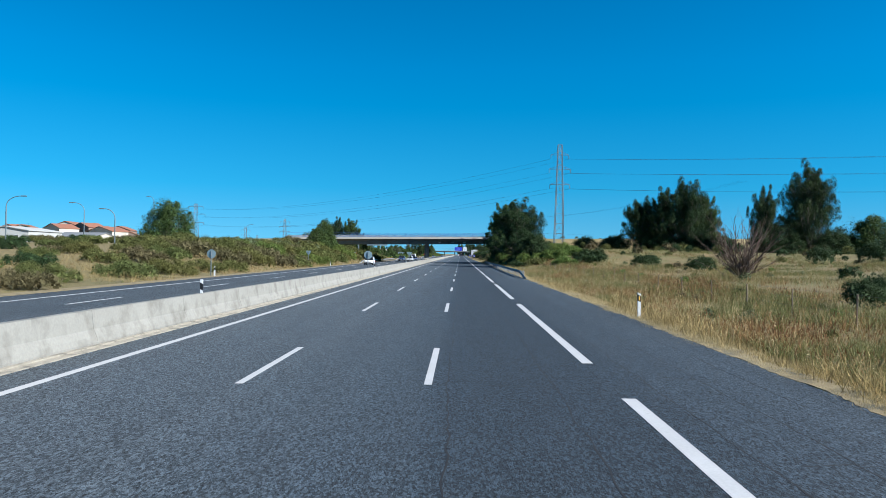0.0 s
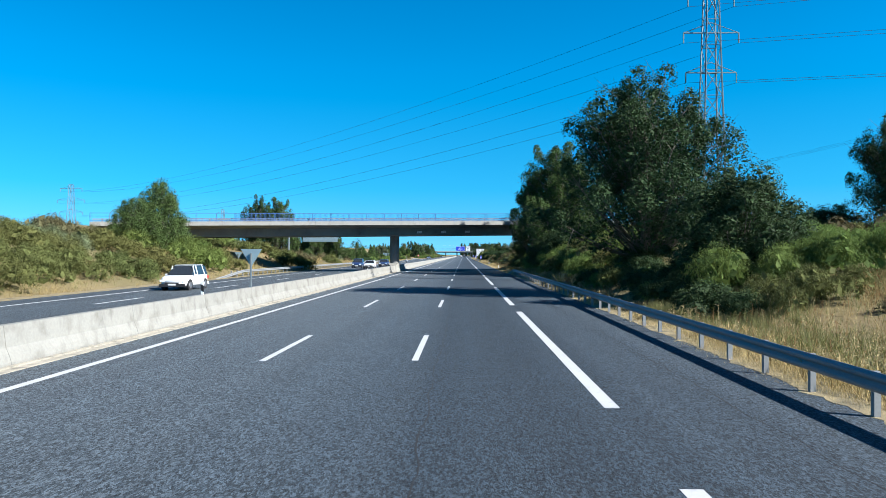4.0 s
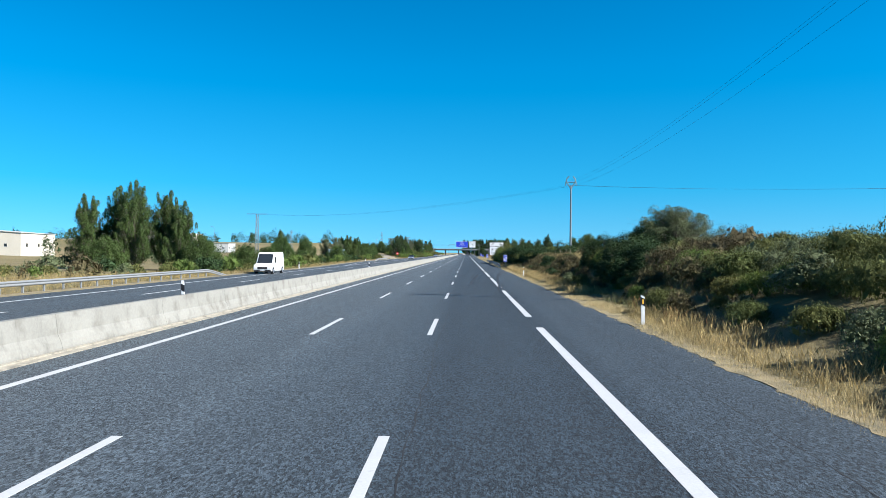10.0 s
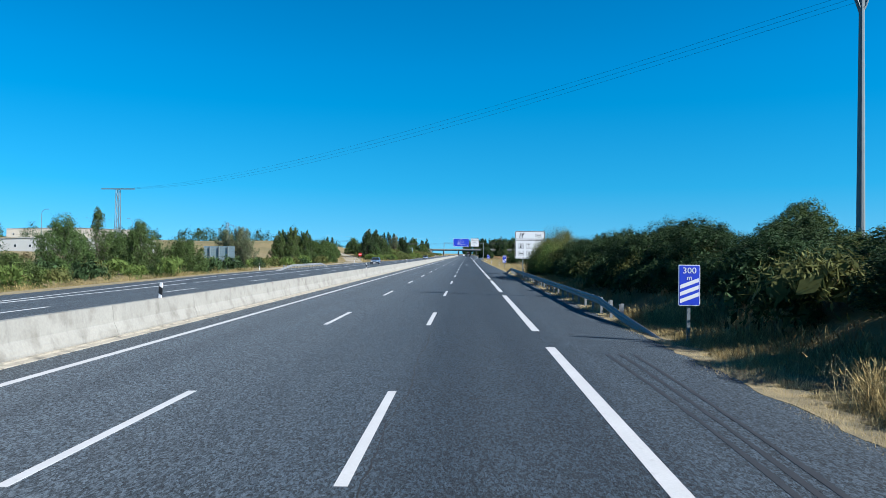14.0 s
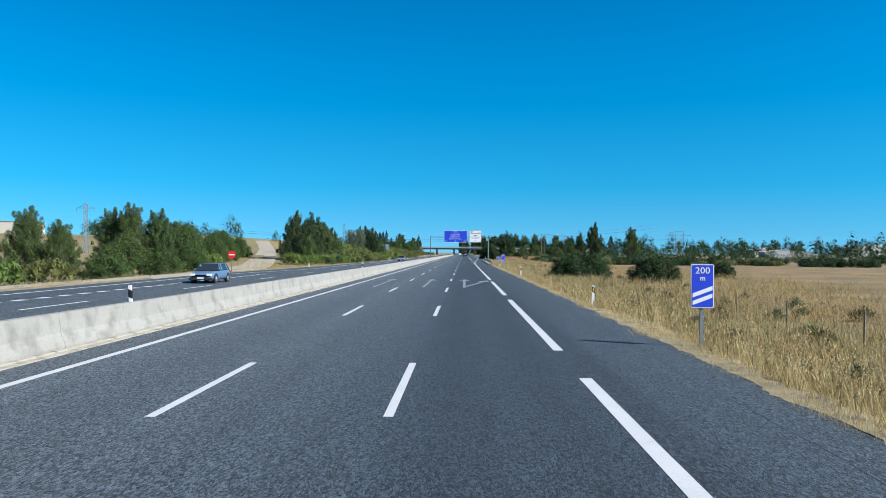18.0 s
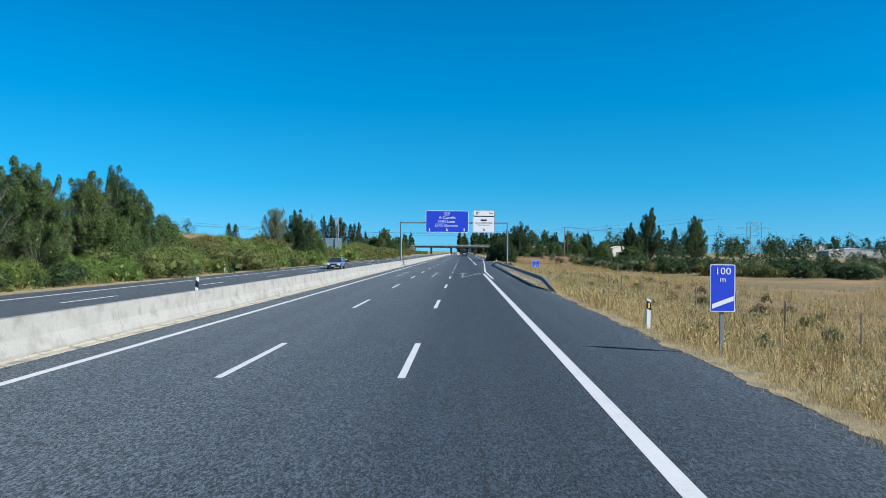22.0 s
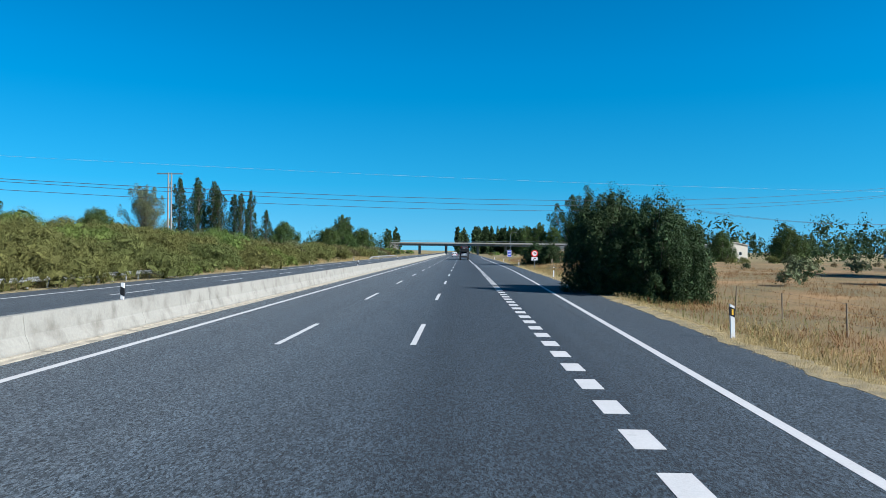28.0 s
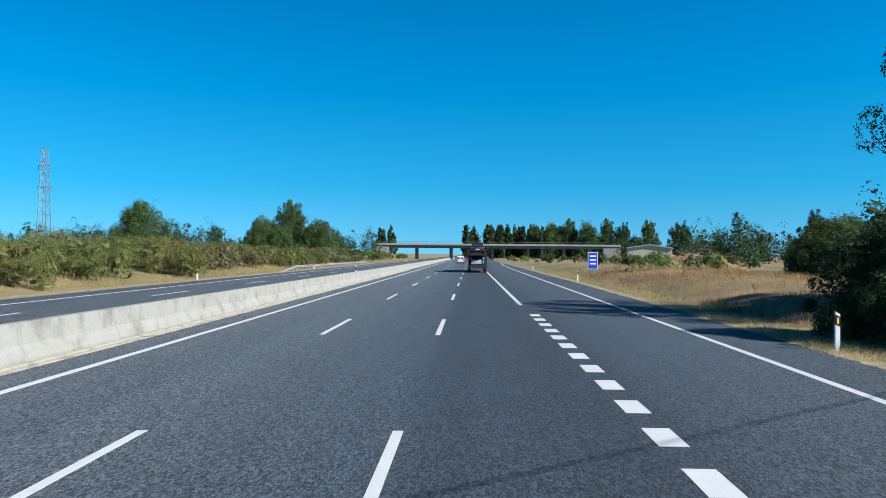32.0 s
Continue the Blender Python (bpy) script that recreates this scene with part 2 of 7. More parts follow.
streaks(CONCRETE)
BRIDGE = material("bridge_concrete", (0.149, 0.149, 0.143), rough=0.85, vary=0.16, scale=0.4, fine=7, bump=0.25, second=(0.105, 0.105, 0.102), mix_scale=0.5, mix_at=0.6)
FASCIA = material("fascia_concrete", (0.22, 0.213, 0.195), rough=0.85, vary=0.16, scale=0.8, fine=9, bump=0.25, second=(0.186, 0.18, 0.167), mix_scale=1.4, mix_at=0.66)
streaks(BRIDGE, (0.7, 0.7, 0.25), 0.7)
streaks(FASCIA, (1.5, 1.5, 0.3), 0.6)
STEEL = material("galvanised_steel", (0.2, 0.208, 0.212), rough=0.6, metal=0.2, vary=0.16, scale=1.5, fine=30)
POLE = material("pole_steel", (0.13, 0.155, 0.165), rough=0.6, metal=0.25, vary=0.15)
RAIL_BLUE = material("railing_paint", (0.045, 0.105, 0.25), rough=0.5, vary=0.12)
WHITE = material("white_sheet", (0.576, 0.583, 0.59), rough=0.4, vary=0.05)
BLUE = material("sign_blue", (0.02, 0.045, 0.42), rough=0.35, vary=0.06)
BLACK = material("sign_black", (0.012, 0.012, 0.013), rough=0.45, vary=0.1)
RED = material("sign_red", (0.55, 0.015, 0.015), rough=0.4, vary=0.06)
AMBER = material("reflector_amber", (0.7, 0.42, 0.05), rough=0.3, vary=0.1)
SIGN_BACK = material("sign_back_sheet", (0.25, 0.33, 0.36), rough=0.5, metal=0.5, vary=0.12, scale=0.8)
WOOD = material("weathered_wood", (0.17, 0.132, 0.092), rough=0.85, vary=0.25, fine=50, bump=0.3)
BARK = material("bark", (0.0992, 0.0837, 0.0682), rough=0.9, vary=0.3, scale=4, fine=30, bump=0.5)
LEAF = material("poplar_leaf", (0.058, 0.09, 0.026), rough=0.75, spec=0.15, vary=0.38, per="island", hue=0.012, trans=0.22)
LEAF_DARK = material("dark_leaf", (0.031, 0.054, 0.02), rough=0.75, spec=0.15, vary=0.4, per="island", hue=0.012, trans=0.2)
LEAF_PALE = material("pale_leaf", (0.105, 0.124, 0.062), rough=0.75, spec=0.15, vary=0.35, per="island", hue=0.012, trans=0.2)
BROOM = material("broom_leaf", (0.096, 0.104, 0.034), rough=0.8, spec=0.1, vary=0.3, scale=0.7, fine=9, per="island", hue=0.025, trans=0.2)
GREEN_BROOM = material("green_broom", (0.115, 0.158, 0.04), rough=0.75, spec=0.15, vary=0.35, scale=0.8, fine=9, per="island", hue=0.015, trans=0.42)
BROOM_DRY = material("dry_broom", (0.092, 0.08, 0.04), rough=0.85, spec=0.1, vary=0.35, per="island", hue=0.015, trans=0.12)
TWIG = material("bare_twig", (0.105, 0.0713, 0.0527), rough=0.85, vary=0.35, per="island")
STRAW = material("dry_grass", (0.31, 0.235, 0.105), rough=0.8, spec=0.15, vary=0.45, per="island", trans=0.3)
GREENGRASS = material("greener_grass", (0.14, 0.138, 0.042), rough=0.7, vary=0.4, per="island", trans=0.25)
GROUND = material("dry_meadow", (0.185, 0.142, 0.064), rough=0.95, vary=0.3, scale=0.5, fine=9, bump=0.8, bump_scale=6, distance=0.15, second=(0.124, 0.105, 0.0434), mix_scale=0.05, mix_at=0.52)
VERGE = material("verge_grit", (0.24, 0.19, 0.102), rough=0.95, vary=0.35, scale=2.5, fine=30, bump=0.7, bump_scale=18, distance=0.06, second=(0.11, 0.097, 0.062), mix_scale=1.6, mix_at=0.56)
FIELD = material("brown_field", (0.215, 0.128, 0.052), rough=0.95, vary=0.35, scale=0.4, fine=7, bump=0.8, bump_scale=5, distance=0.15, second=(0.118, 0.09, 0.038), mix_scale=0.12, mix_at=0.46)
MEADOW = material("olive_meadow", (0.125, 0.112, 0.04), rough=0.95, vary=0.35, scale=0.4, fine=7, bump=0.8, bump_scale=5, distance=0.15, second=(0.165, 0.118, 0.05), mix_scale=0.16, mix_at=0.5)
RUST = material("rust_weed", (0.2, 0.112, 0.05), rough=0.85, spec=0.1, vary=0.45, per="island", trans=0.25)
TRACK = material("pale_track", (0.26, 0.229, 0.174), rough=0.95, vary=0.2, scale=0.5, fine=8)
GLASS = material("dark_glass", (0.02, 0.025, 0.03), rough=0.08, vary=0.05, spec=0.8)
TYRE = material("tyre", (0.02, 0.02, 0.021), rough=0.8, vary=0.15)
CHROME = material("alloy", (0.5, 0.5, 0.52), rough=0.3, metal=0.9, vary=0.05)
LAMP_RED = material("tail_lamp", (0.4, 0.01, 0.01), rough=0.2, vary=0.05)
LAMP_CLEAR = material("head_lamp", (0.7, 0.72, 0.75), rough=0.15, vary=0.05)
TRIM = material("black_trim", (0.02, 0.02, 0.022), rough=0.55, vary=0.1)
# far paler than the other wires: the sun's glint is put into its colour
GLINT_WIRE = material("glint_toned_aluminium", (0.4, 0.42, 0.44), rough=0.4, metal=0.3, vary=0.05)
WIRE = material("wire", (0.03, 0.033, 0.04), rough=0.8, vary=0.05)
ROOF = material("roof_tile", (0.223, 0.0992, 0.062), rough=0.85, vary=0.2, scale=1, fine=4)
RENDERED = material("render_wall", (0.422, 0.384, 0.322), rough=0.9, vary=0.1, scale=0.4, fine=4)
SHED = material("shed_sheet", (0.372, 0.372, 0.36), rough=0.7, vary=0.1, scale=0.3, fine=3)


# ---- builders ----
class Shape:
    """Collects verts and faces, and makes one mesh of them."""

    def __init__(self):
        self.v, self.f = [], []

    def box(self, x0, x1, y0, y1, z0, z1):
        k = len(self.v)
        self.v += [(x, y, z) for z in (z0, z1) for y in (y0, y1) for x in (x0, x1)]
        self.f += [tuple(k + i for i in q) for q in ((0, 2, 3, 1), (4, 5, 7, 6), (0, 1, 5, 4), (2, 6, 7, 3), (0, 4, 6, 2), (1, 3, 7, 5))]
        return self

    def tube(self, a, b, r0, r1=None, sides=8, caps=True):
        a, b = Vector(a), Vector(b)
        r1 = r0 if r1 is None else r1
        q = (b - a).to_track_quat("Z", "Y")
        k = len(self.v)
        for c, r in ((a, r0), (b, r1)):
            for i in range(sides):
                w = 2 * math.pi * i / sides
                self.v.append(tuple(c + q @ Vector((math.cos(w) * r, math.sin(w) * r, 0))))
        for i in range(sides):
            j = (i + 1) % sides
            self.f.append((k + i, k + j, k + sides + j, k + sides + i))
        if caps:
            self.f += [tuple(range(k + sides - 1, k - 1, -1)), tuple(range(k + sides, k + 2 * sides))]
        return self

    def sweep(self, profile, path, closed=True):
        """A profile of (x, z) carried along places (x, y, z), without turning."""
        k, n = len(self.v), len(profile)
        for x, y, z in path:
            self.v += [(x + a, y, z + b) for a, b in profile]
        for i in range(len(path) - 1):
            for j in range(n if closed else n - 1):
                p, q = k + i * n + j, k + i * n + (j + 1) % n
                self.f.append((p, q, q + n, p + n))
        if closed:
            self.f += [tuple(range(k + n - 1, k - 1, -1)), tuple(range(k + (len(path) - 1) * n, k + len(path) * n))]
        return self

    def poly(self, pts, y0, y1):
        """A flat outline of (x, z), thick from y0 to y1."""
        k, n = len(self.v), len(pts)
        self.v += [(x, y0, z) for x, z in pts] + [(x, y1, z) for x, z in pts]
        self.f += [tuple(range(k, k + n)), tuple(range(k + 2 * n - 1, k + n - 1, -1))]
        self.f += [(k + i, k + n + i, k + n + (i + 1) % n, k + (i + 1) % n) for i in range(n)]
        return self

    def mesh(self, name, mat, smooth=False, bevel=0.0):
        me = bpy.data.meshes.new(name)
        me.from_pydata(self.v, [], self.f)
        if mat:
            me.materials.append(mat)
        bm = bmesh.new()
        bm.from_mesh(me)
        bmesh.ops.recalc_face_normals(bm, faces=bm.faces)
        if bevel:
            bmesh.ops.bevel(bm, geom=bm.edges[:], offset=bevel, segments=2, affect="EDGES", clamp_overlap=True)
        if smooth:
            for q in bm.faces:
                q.smooth = True
        bm.to_mesh(me)
        bm.free()
        return me


def part(name, shape, mat, parent, label="", smooth=False, bevel=0.0):
    me = shape.mesh(name, mat, smooth, bevel) if isinstance(shape, Shape) else shape
    ob = new(name, me)
    ob.parent = parent
    if label:
        ob["label"] = label
    return ob


def thing(name, label, category, m=None, group="", kind=""):
    ob = tagged(new(name), label, category, group, kind)
    if m is not None:
        ob.matrix_world = m
    return ob


def solid(name, shape, mat, label, category="", group="", kind="", smooth=False, bevel=0.0):
    me = shape.mesh(name, mat, smooth, bevel) if isinstance(shape, Shape) else shape
    return tagged(new(name, me), label, category, group, kind)


def cloud(name, verts, per, mat, extra=None):
    """A mesh of many loose flat pieces, `per` corners each, from an array of corners."""
    v = np.asarray(verts, float).reshape(-1, 3)
    count = len(v) // per
    me = bpy.data.meshes.new(name)
    me.vertices.add(len(v))
    me.vertices.foreach_set("co", v.ravel())
    me.loops.add(len(v))
    me.loops.foreach_set("vertex_index", np.arange(len(v)))
    me.polygons.add(count)
    me.polygons.foreach_set("loop_start", np.arange(count) * per)
    me.update(calc_edges=True)
    me.materials.append(mat)
    return me


def lettering(text, size, mat, align="CENTER"):
    cu = bpy.data.curves.new("lettering", "FONT")
    cu.body, cu.size, cu.align_x, cu.align_y, cu.extrude, cu.resolution_u = text, size, align, "CENTER", 0.004, 3
    ob = bpy.data.objects.new("lettering", cu)
    scene.collection.objects.link(ob)
    me = bpy.data.meshes.new_from_object(ob.evaluated_get(bpy.context.evaluated_depsgraph_get()))
    bpy.data.objects.remove(ob)
    me.materials.clear()
    me.materials.append(mat)
    return me


def smooth_at(y, rows, i=1):
    """The value at y of rows (y, value...), eased from row to row."""
    if y <= rows[0][0]:
        return rows[0][i]
    for a, b in zip(rows, rows[1:]):
        if y <= b[0]:
            k = (y - a[0]) / (b[0] - a[0])
            return a[i] + (b[i] - a[i]) * k * k * (3 - 2 * k)
    return rows[-1][i]


def linear_at(y, rows):
    return float(np.interp(y, [r[0] for r in rows], [r[1] for r in rows]))


# ---- the lie of the land ----
ROAD_END = 2400.0
# right edge of the asphalt, and the line that bounds the right-hand lane or the exit lane
EDGE = [(-200, 6.4), (60, 6.3), (150, 6.3), (232, 5.75), (330, 5.6), (620, 5.6), (704, 7.35), (756, 8.5), (800, 9.0), (860, 9.4), (1000, 9.6), (2600, 9.6)]
EXITLINE = [(609, 2.78), (632, 2.8), (651, 3.32), (674, 4.0), (700, 4.65), (752, 6.0), (778, 6.55), (803, 6.9), (912, 6.9), (960, 7.4), (1100, 12.0)]
LEFT_EDGE = [(-200, -23.7), (360, -23.7), (420, -26.8), (520, -26.8), (575, -23.7), (2600, -23.7)]
RIGHT_OFF = (0.5, 2.5, 5, 9, 20, 60, 250, 900)
RIGHT_LAND = [
    (-150, 0, -0.35, -0.3, -0.1, 0.5, 2.0, 3, 6), (110, 0, -0.3, -0.2, 0.1, 0.7, 2.2, 3, 6),
    (150, 0, 0.5, 2.0, 3.3, 3.9, 3.5, 3, 6), (188, 0, 0.7, 2.6, 4.0, 4.6, 4.0, 3, 6),
    (228, 0, 0.3, 1.3, 2.4, 3.2, 3.5, 3, 6), (296, 0, 0.1, 1.0, 2.0, 2.8, 3.2, 3, 6), (312, 0, 0.1, 1.7, 2.1, 2.4, 2.6, 2, 5),
    (345, -0.05, 0.1, 1.6, 2.0, 2.3, 2.3, 2, 5), (415, -0.05, 0.2, 1.2, 1.5, 1.6, 1.2, 1, 3),
    (440, -0.05, -0.4, -0.4, -0.35, -0.2, 0, 0, 3), (700, -0.05, -0.4, -0.5, -0.5, -0.4, -0.3, 0, 3),
    (860, 0, 0.1, 0.8, 1.2, 0.8, 0.3, 0, 3), (1000, 0, 0.1, 0.3, 0.5, 0.4, 0, 0, 5)]
LEFT_OFF = (0.8, 4, 10, 20, 40, 100, 300, 900)
LEFT_LAND = [
    (-150, -0.1, 0, 0.4, 0.9, 1.8, 3, 5, 16), (70, -0.1, 0.1, 0.9, 1.8, 2.4, 3, 5, 16), (120, -0.1, 0.3, 2.2, 3.6, 3.6, 3, 5, 16),
    (170, -0.1, 0.6, 2.8, 4.4, 4.5, 3, 5, 16), (225, -0.1, 0.6, 2.6, 4, 4, 2, 6, 20),
    (265, -0.1, 0.2, 1.2, 1.8, 1, 0, 6, 22), (330, -0.1, -0.3, -0.7, -0.9, -0.9, 0, 6, 22),
    (520, -0.1, -0.3, -0.7, -0.9, -0.6, 0, 5, 16), (600, -0.1, 0.1, 0.7, 1.4, 1.8, 1.5, 4, 14),
    (690, -0.1, 0.5, 2.0, 2.9, 2.9, 2, 4, 14), (780, -0.1, 0.5, 2.2, 3.0, 3.0, 2, 4, 14), (830, -0.1, 0.1, 1.1, 2.3, 2.6, 2, 4, 14), (900, -0.1, 0.1, 1.0, 2.0, 2.2, 2, 4, 14), (1300, 0, 0.2, 0.8, 1.6, 2, 2, 4, 14)]
BR_Y, BR_SKEW = 208.6, 0.35  # axis of the road bridge: y = BR_Y + BR_SKEW * x


def land(x, y):
    er, el = linear_at(y, EDGE), linear_at(y, LEFT_EDGE)
    if el <= x <= er:
        z = -0.12
    else:
        d, offs, rows = (x - er, RIGHT_OFF, RIGHT_LAND) if x > er else (el - x, LEFT_OFF, LEFT_LAND)
        z = float(np.interp(d, (0, *offs), (-0.05, *[smooth_at(y, rows, i + 1) for i in range(len(offs))])))
        if d > 3:
            z += 0.22 * min(1, (d - 3) / 8) * noise.noise(Vector((x * 0.09, y * 0.09, 0))) + min(2.5, d / 300) * noise.noise(Vector((x * 0.006, y * 0.006, 3)))
        # the village stands on a low hill
        z += 6.5 * math.exp(-((x + 165) / 30) ** 2 - ((y - 312) / 34) ** 2) if x < -90 else 0.0
        # a straw hill behind the slip road
        if x < -60 and 620 < y < 830:
            rise = lambda v: v * v * (3 - 2 * v)
            z += 5.6 * rise(min(1.0, (-60 - x) / 34)) * rise(min(1.0, (y - 620) / 75)) * rise(min(1.0, (830 - y) / 40))
    # banks that carry the bridge's road
    off = abs(y - BR_Y - BR_SKEW * x) / math.hypot(1, BR_SKEW)
    for start, sign in ((11.0, 1), (-38.0, -1)):
        along = (x - start) * sign
        if along > 0 and off < 30:
            top = min(6.9 + 0.02 * x, 1.0 + along * 0.8) * max(0.0, 1 - (max(0.0, along - 90) / 150 if sign > 0 else max(0.0, along - 22) / 40))
            z = max(z, top - max(0.0, off - 7.0) * 0.55)
    return z


def spaced(a, b, near, far):
    """Steps from a to b that widen from near to far."""
    out, s = [a], near
    while out[-1] < b:
        out.append(out[-1] + s)
        s = min(far, s * 1.16)
    return out


xs_r = spaced(0.02, 3200, 0.7, 260)
xs_l = spaced(0.02, 3200, 0.9, 260)
ys = list(np.arange(-160, 1150, 5.0)) + spaced(1150, 4600, 8, 260)
verts, faces = [], []
for y in ys:
    er, el = linear_at(y, EDGE), linear_at(y, LEFT_EDGE)
    row = [el - d for d in reversed(xs_l)] + [el + 0.3, -9.4, er - 0.3] + [er + d for d in xs_r]
    verts += [(x, y, land(x, y)) for x in row]
w = len(row)
for i in range(len(ys) - 1):
    faces += [(i * w + j, i * w + j + 1, (i + 1) * w + j + 1, (i + 1) * w + j) for j in range(w - 1)]
me = bpy.data.meshes.new("ground")
me.from_pydata(verts, [], faces)
me.materials.append(GROUND)
me.materials.append(FIELD)
me.materials.append(MEADOW)
for q in me.polygons:
    q.use_smooth = True
    cx, cy = q.center.x, q.center.y
    stray = 40 * noise.noise(Vector((cx * 0.03, cy * 0.03, 4)))
    if 692 < cy + 6 * noise.noise(Vector((cx * 0.1, 0, 5))) < 880 and linear_at(cy, EDGE) + 2.6 < cx < 140 + 1.6 * stray:
        q.material_index = 1
    elif cy < 180 + 0.5 * stray and linear_at(cy, EDGE) + 2.5 < cx < 170 + 1.6 * stray:
        q.material_index = 2
    elif 436 < cy < 650 + 0.5 * stray and linear_at(cy, EDGE) + 9 + 3 * noise.noise(Vector((cy * 0.1, 0, 3))) < cx < 120 + 1.6 * stray:
        q.material_index = 1
tagged(new("ground", me), "dry summer meadow ground beside the motorway", "ground", kind="structure")


def ribbon(name, left, right, z, y0, y1, step, mat, label, category="road", depth=0.14, wobble=0.0):
    """A slab along the road between two lines x(y)."""
    s = Shape()
    y, rnd = y0, random.Random(5)
    n = max(1, int((y1 - y0) / step))
    for i in range(n + 1):
        y = y0 + (y1 - y0) * i / n
        a, b = left(y), right(y) + rnd.uniform(-wobble, wobble)
        s.v += [(a, y, z - depth), (a, y, z), (b, y, z), (b, y, z - depth)]
        if i:
            k = 4 * i
            s.f += [(k - 4 + j, k - 4 + j + 1, k + j + 1, k + j) for j in range(3)]
    s.f += [(0, 1, 2, 3), tuple(4 * n + j for j in (3, 2, 1, 0))]
    return solid(name, s, mat, label, category, kind="structure")


ribbon("road", lambda y: -9.4, lambda y: 2.42, 0.0, -150, ROAD_END, 6, ASPHALT, "worn grey asphalt of three lanes, darker in the slow one")
ribbon("shoulder", lambda y: 2.42, lambda y: linear_at(y, EDGE), 0.0, -150, ROAD_END, 2, ASPHALT, "grey asphalt hard shoulder and exit lane", wobble=0.09)
ribbon("road_opposite", lambda y: linear_at(y, LEFT_EDGE), lambda y: -9.4, 0.0, -150, ROAD_END, 6, PALE_ASPHALT, "pale grey asphalt of the opposite carriageway")
ribbon("verge", lambda y: linear_at(y, EDGE) - 0.02 - 0.3 * max(0.0, noise.noise(Vector((0, y * 0.55, 1))) + 0.7 * noise.noise(Vector((0, y * 2.3, 2))) + 0.15), lambda y: linear_at(y, EDGE) + 0.55, 0.006, -150, 1100, 0.25, VERGE, "gritty verge with short dry grass along the shoulder", "verge", 0.1, 0.25)
ribbon("verge_opposite", lambda y: linear_at(y, LEFT_EDGE) - 1.4, lambda y: linear_at(y, LEFT_EDGE) + 0.02, 0.012, -150, 1100, 2.0, VERGE, "gritty verge beside the opposite carriageway", "verge", 0.1, 0.0)

# slip road that joins the opposite carriageway
SLIP = [(505, -26.6, -27.4), (530, -27.8, -31.8), (545, -29.0, -33.6), (560, -31.4, -36.4), (583, -36.8, -41.6), (620, -46.4, -51.4), (650, -54.6, -59.6), (670, -60.2, -65.2), (690, -66.2, -71.2), (720, -76.0, -81.0)]
s = Shape()
for i, (y, a, b) in enumerate(SLIP):
    zz = max(land(a, y), land(b, y), 0) + 0.05
    s.v += [(a, y, zz), (b, y, zz), (b, y, zz - 0.6), (a, y, zz - 0.6)]
    if i:
        k = 4 * i
        s.f += [(k - 4 + j, k - 4 + (j + 1) % 4, k + (j + 1) % 4, k + j) for j in range(4)]
solid("slip_road", s, TRACK, "pale dusty asphalt slip road that joins the opposite carriageway", "road", kind="structure")

ribbon("slip_apron", lambda y: linear_at(y, LEFT_EDGE) - 3.9 - 0.4 * noise.noise(Vector((0, y * 0.3, 9))), lambda y: linear_at(y, LEFT_EDGE) - 1.36, 0.004, 448, 533, 2.0, TRACK, "pale dusty strip of old asphalt beside the slip road", "verge", 0.6, 0.02)


# ---- road markings ----
def stripe(x0, x1, y0, y1, mat=PAINT, label="white painted lane dash", name="lane_marking", lift=0.004, x2=None, x3=None):
    x2, x3 = x0 if x2 is None else x2, x1 if x3 is None else x3
    s = Shape()
    s.v = [(x0, y0, 0.0), (x1, y0, 0.0), (x3, y1, 0.0), (x2, y1, 0.0), (x0, y0, lift), (x1, y0, lift), (x3, y1, lift), (x2, y1, lift)]
    s.f = [(4, 5, 6, 7), (0, 1, 5, 4), (1, 2, 6, 5), (2, 3, 7, 6), (3, 0, 4, 7)]
    me = s.mesh(name, mat)
    return tagged(new(name, me), label, "road marking", kind="structure")


def marking_set(name, label, me, places):
    root = tagged(new(name), label, "road marking", kind="structure")
    for x, y in places:
        ob = new("dash", me)
        ob.parent, ob.location = root, (x, y, 0)


dash = Shape().box(-0.075, 0.075, 0, 5.2, 0.0, 0.005).mesh("dash", PAINT)
for x, nm, first in ((-1.153, "lane_line_right", 13.43), (-4.66, "lane_line_left", 13.2)):
    marking_set(nm, "white dashes between two traffic lanes", dash, [(x, first + 17 * k) for k in range(-3, 75)])
marking_set("lane_line_opposite", "white dashes on the opposite carriageway", dash, [(-18.0, 14.2 + 17 * k) for k in range(-2, 70)])
marking_set("lane_line_opposite_inner", "white dashes on the opposite carriageway", dash, [(-14.6, 14.2 + 17 * k) for k in range(-2, 70)])
stripe(-8.38, -8.18, -100, 1800, label="solid white edge line along the central barrier", name="edge_line")
stripe(-21.5, -21.3, -100, 400, label="solid white edge line of the opposite carriageway", name="edge_line")
stripe(-21.5, -21.3, 545, 1800, label="solid white edge line of the opposite carriageway", name="edge_line")
stripe(-24.9, -24.7, 415, 520, label="solid white edge line of the joining lane", name="edge_line")
stripe(-21.5, -21.3, 370, 415, label="tapering white edge line of the joining lane", name="edge_line", x2=-24.9, x3=-24.7)
stripe(-24.9, -24.7, 520, 545, label="tapering white edge line of the joining lane", name="edge_line", x2=-21.5, x3=-21.3)
long_dash = Shape().box(-0.125, 0.125, 0, 19.5, 0.0, 0.005).mesh("dash", PAINT)
marking_set("shoulder_line", "long white dashes that part lane and hard shoulder", long_dash, [(2.37, 16.45 + 23.5 * k) for k in range(-4, 21)])
stripe(2.25, 2.5, 509.95, 624, label="solid white line before the exit lane", name="edge_line")
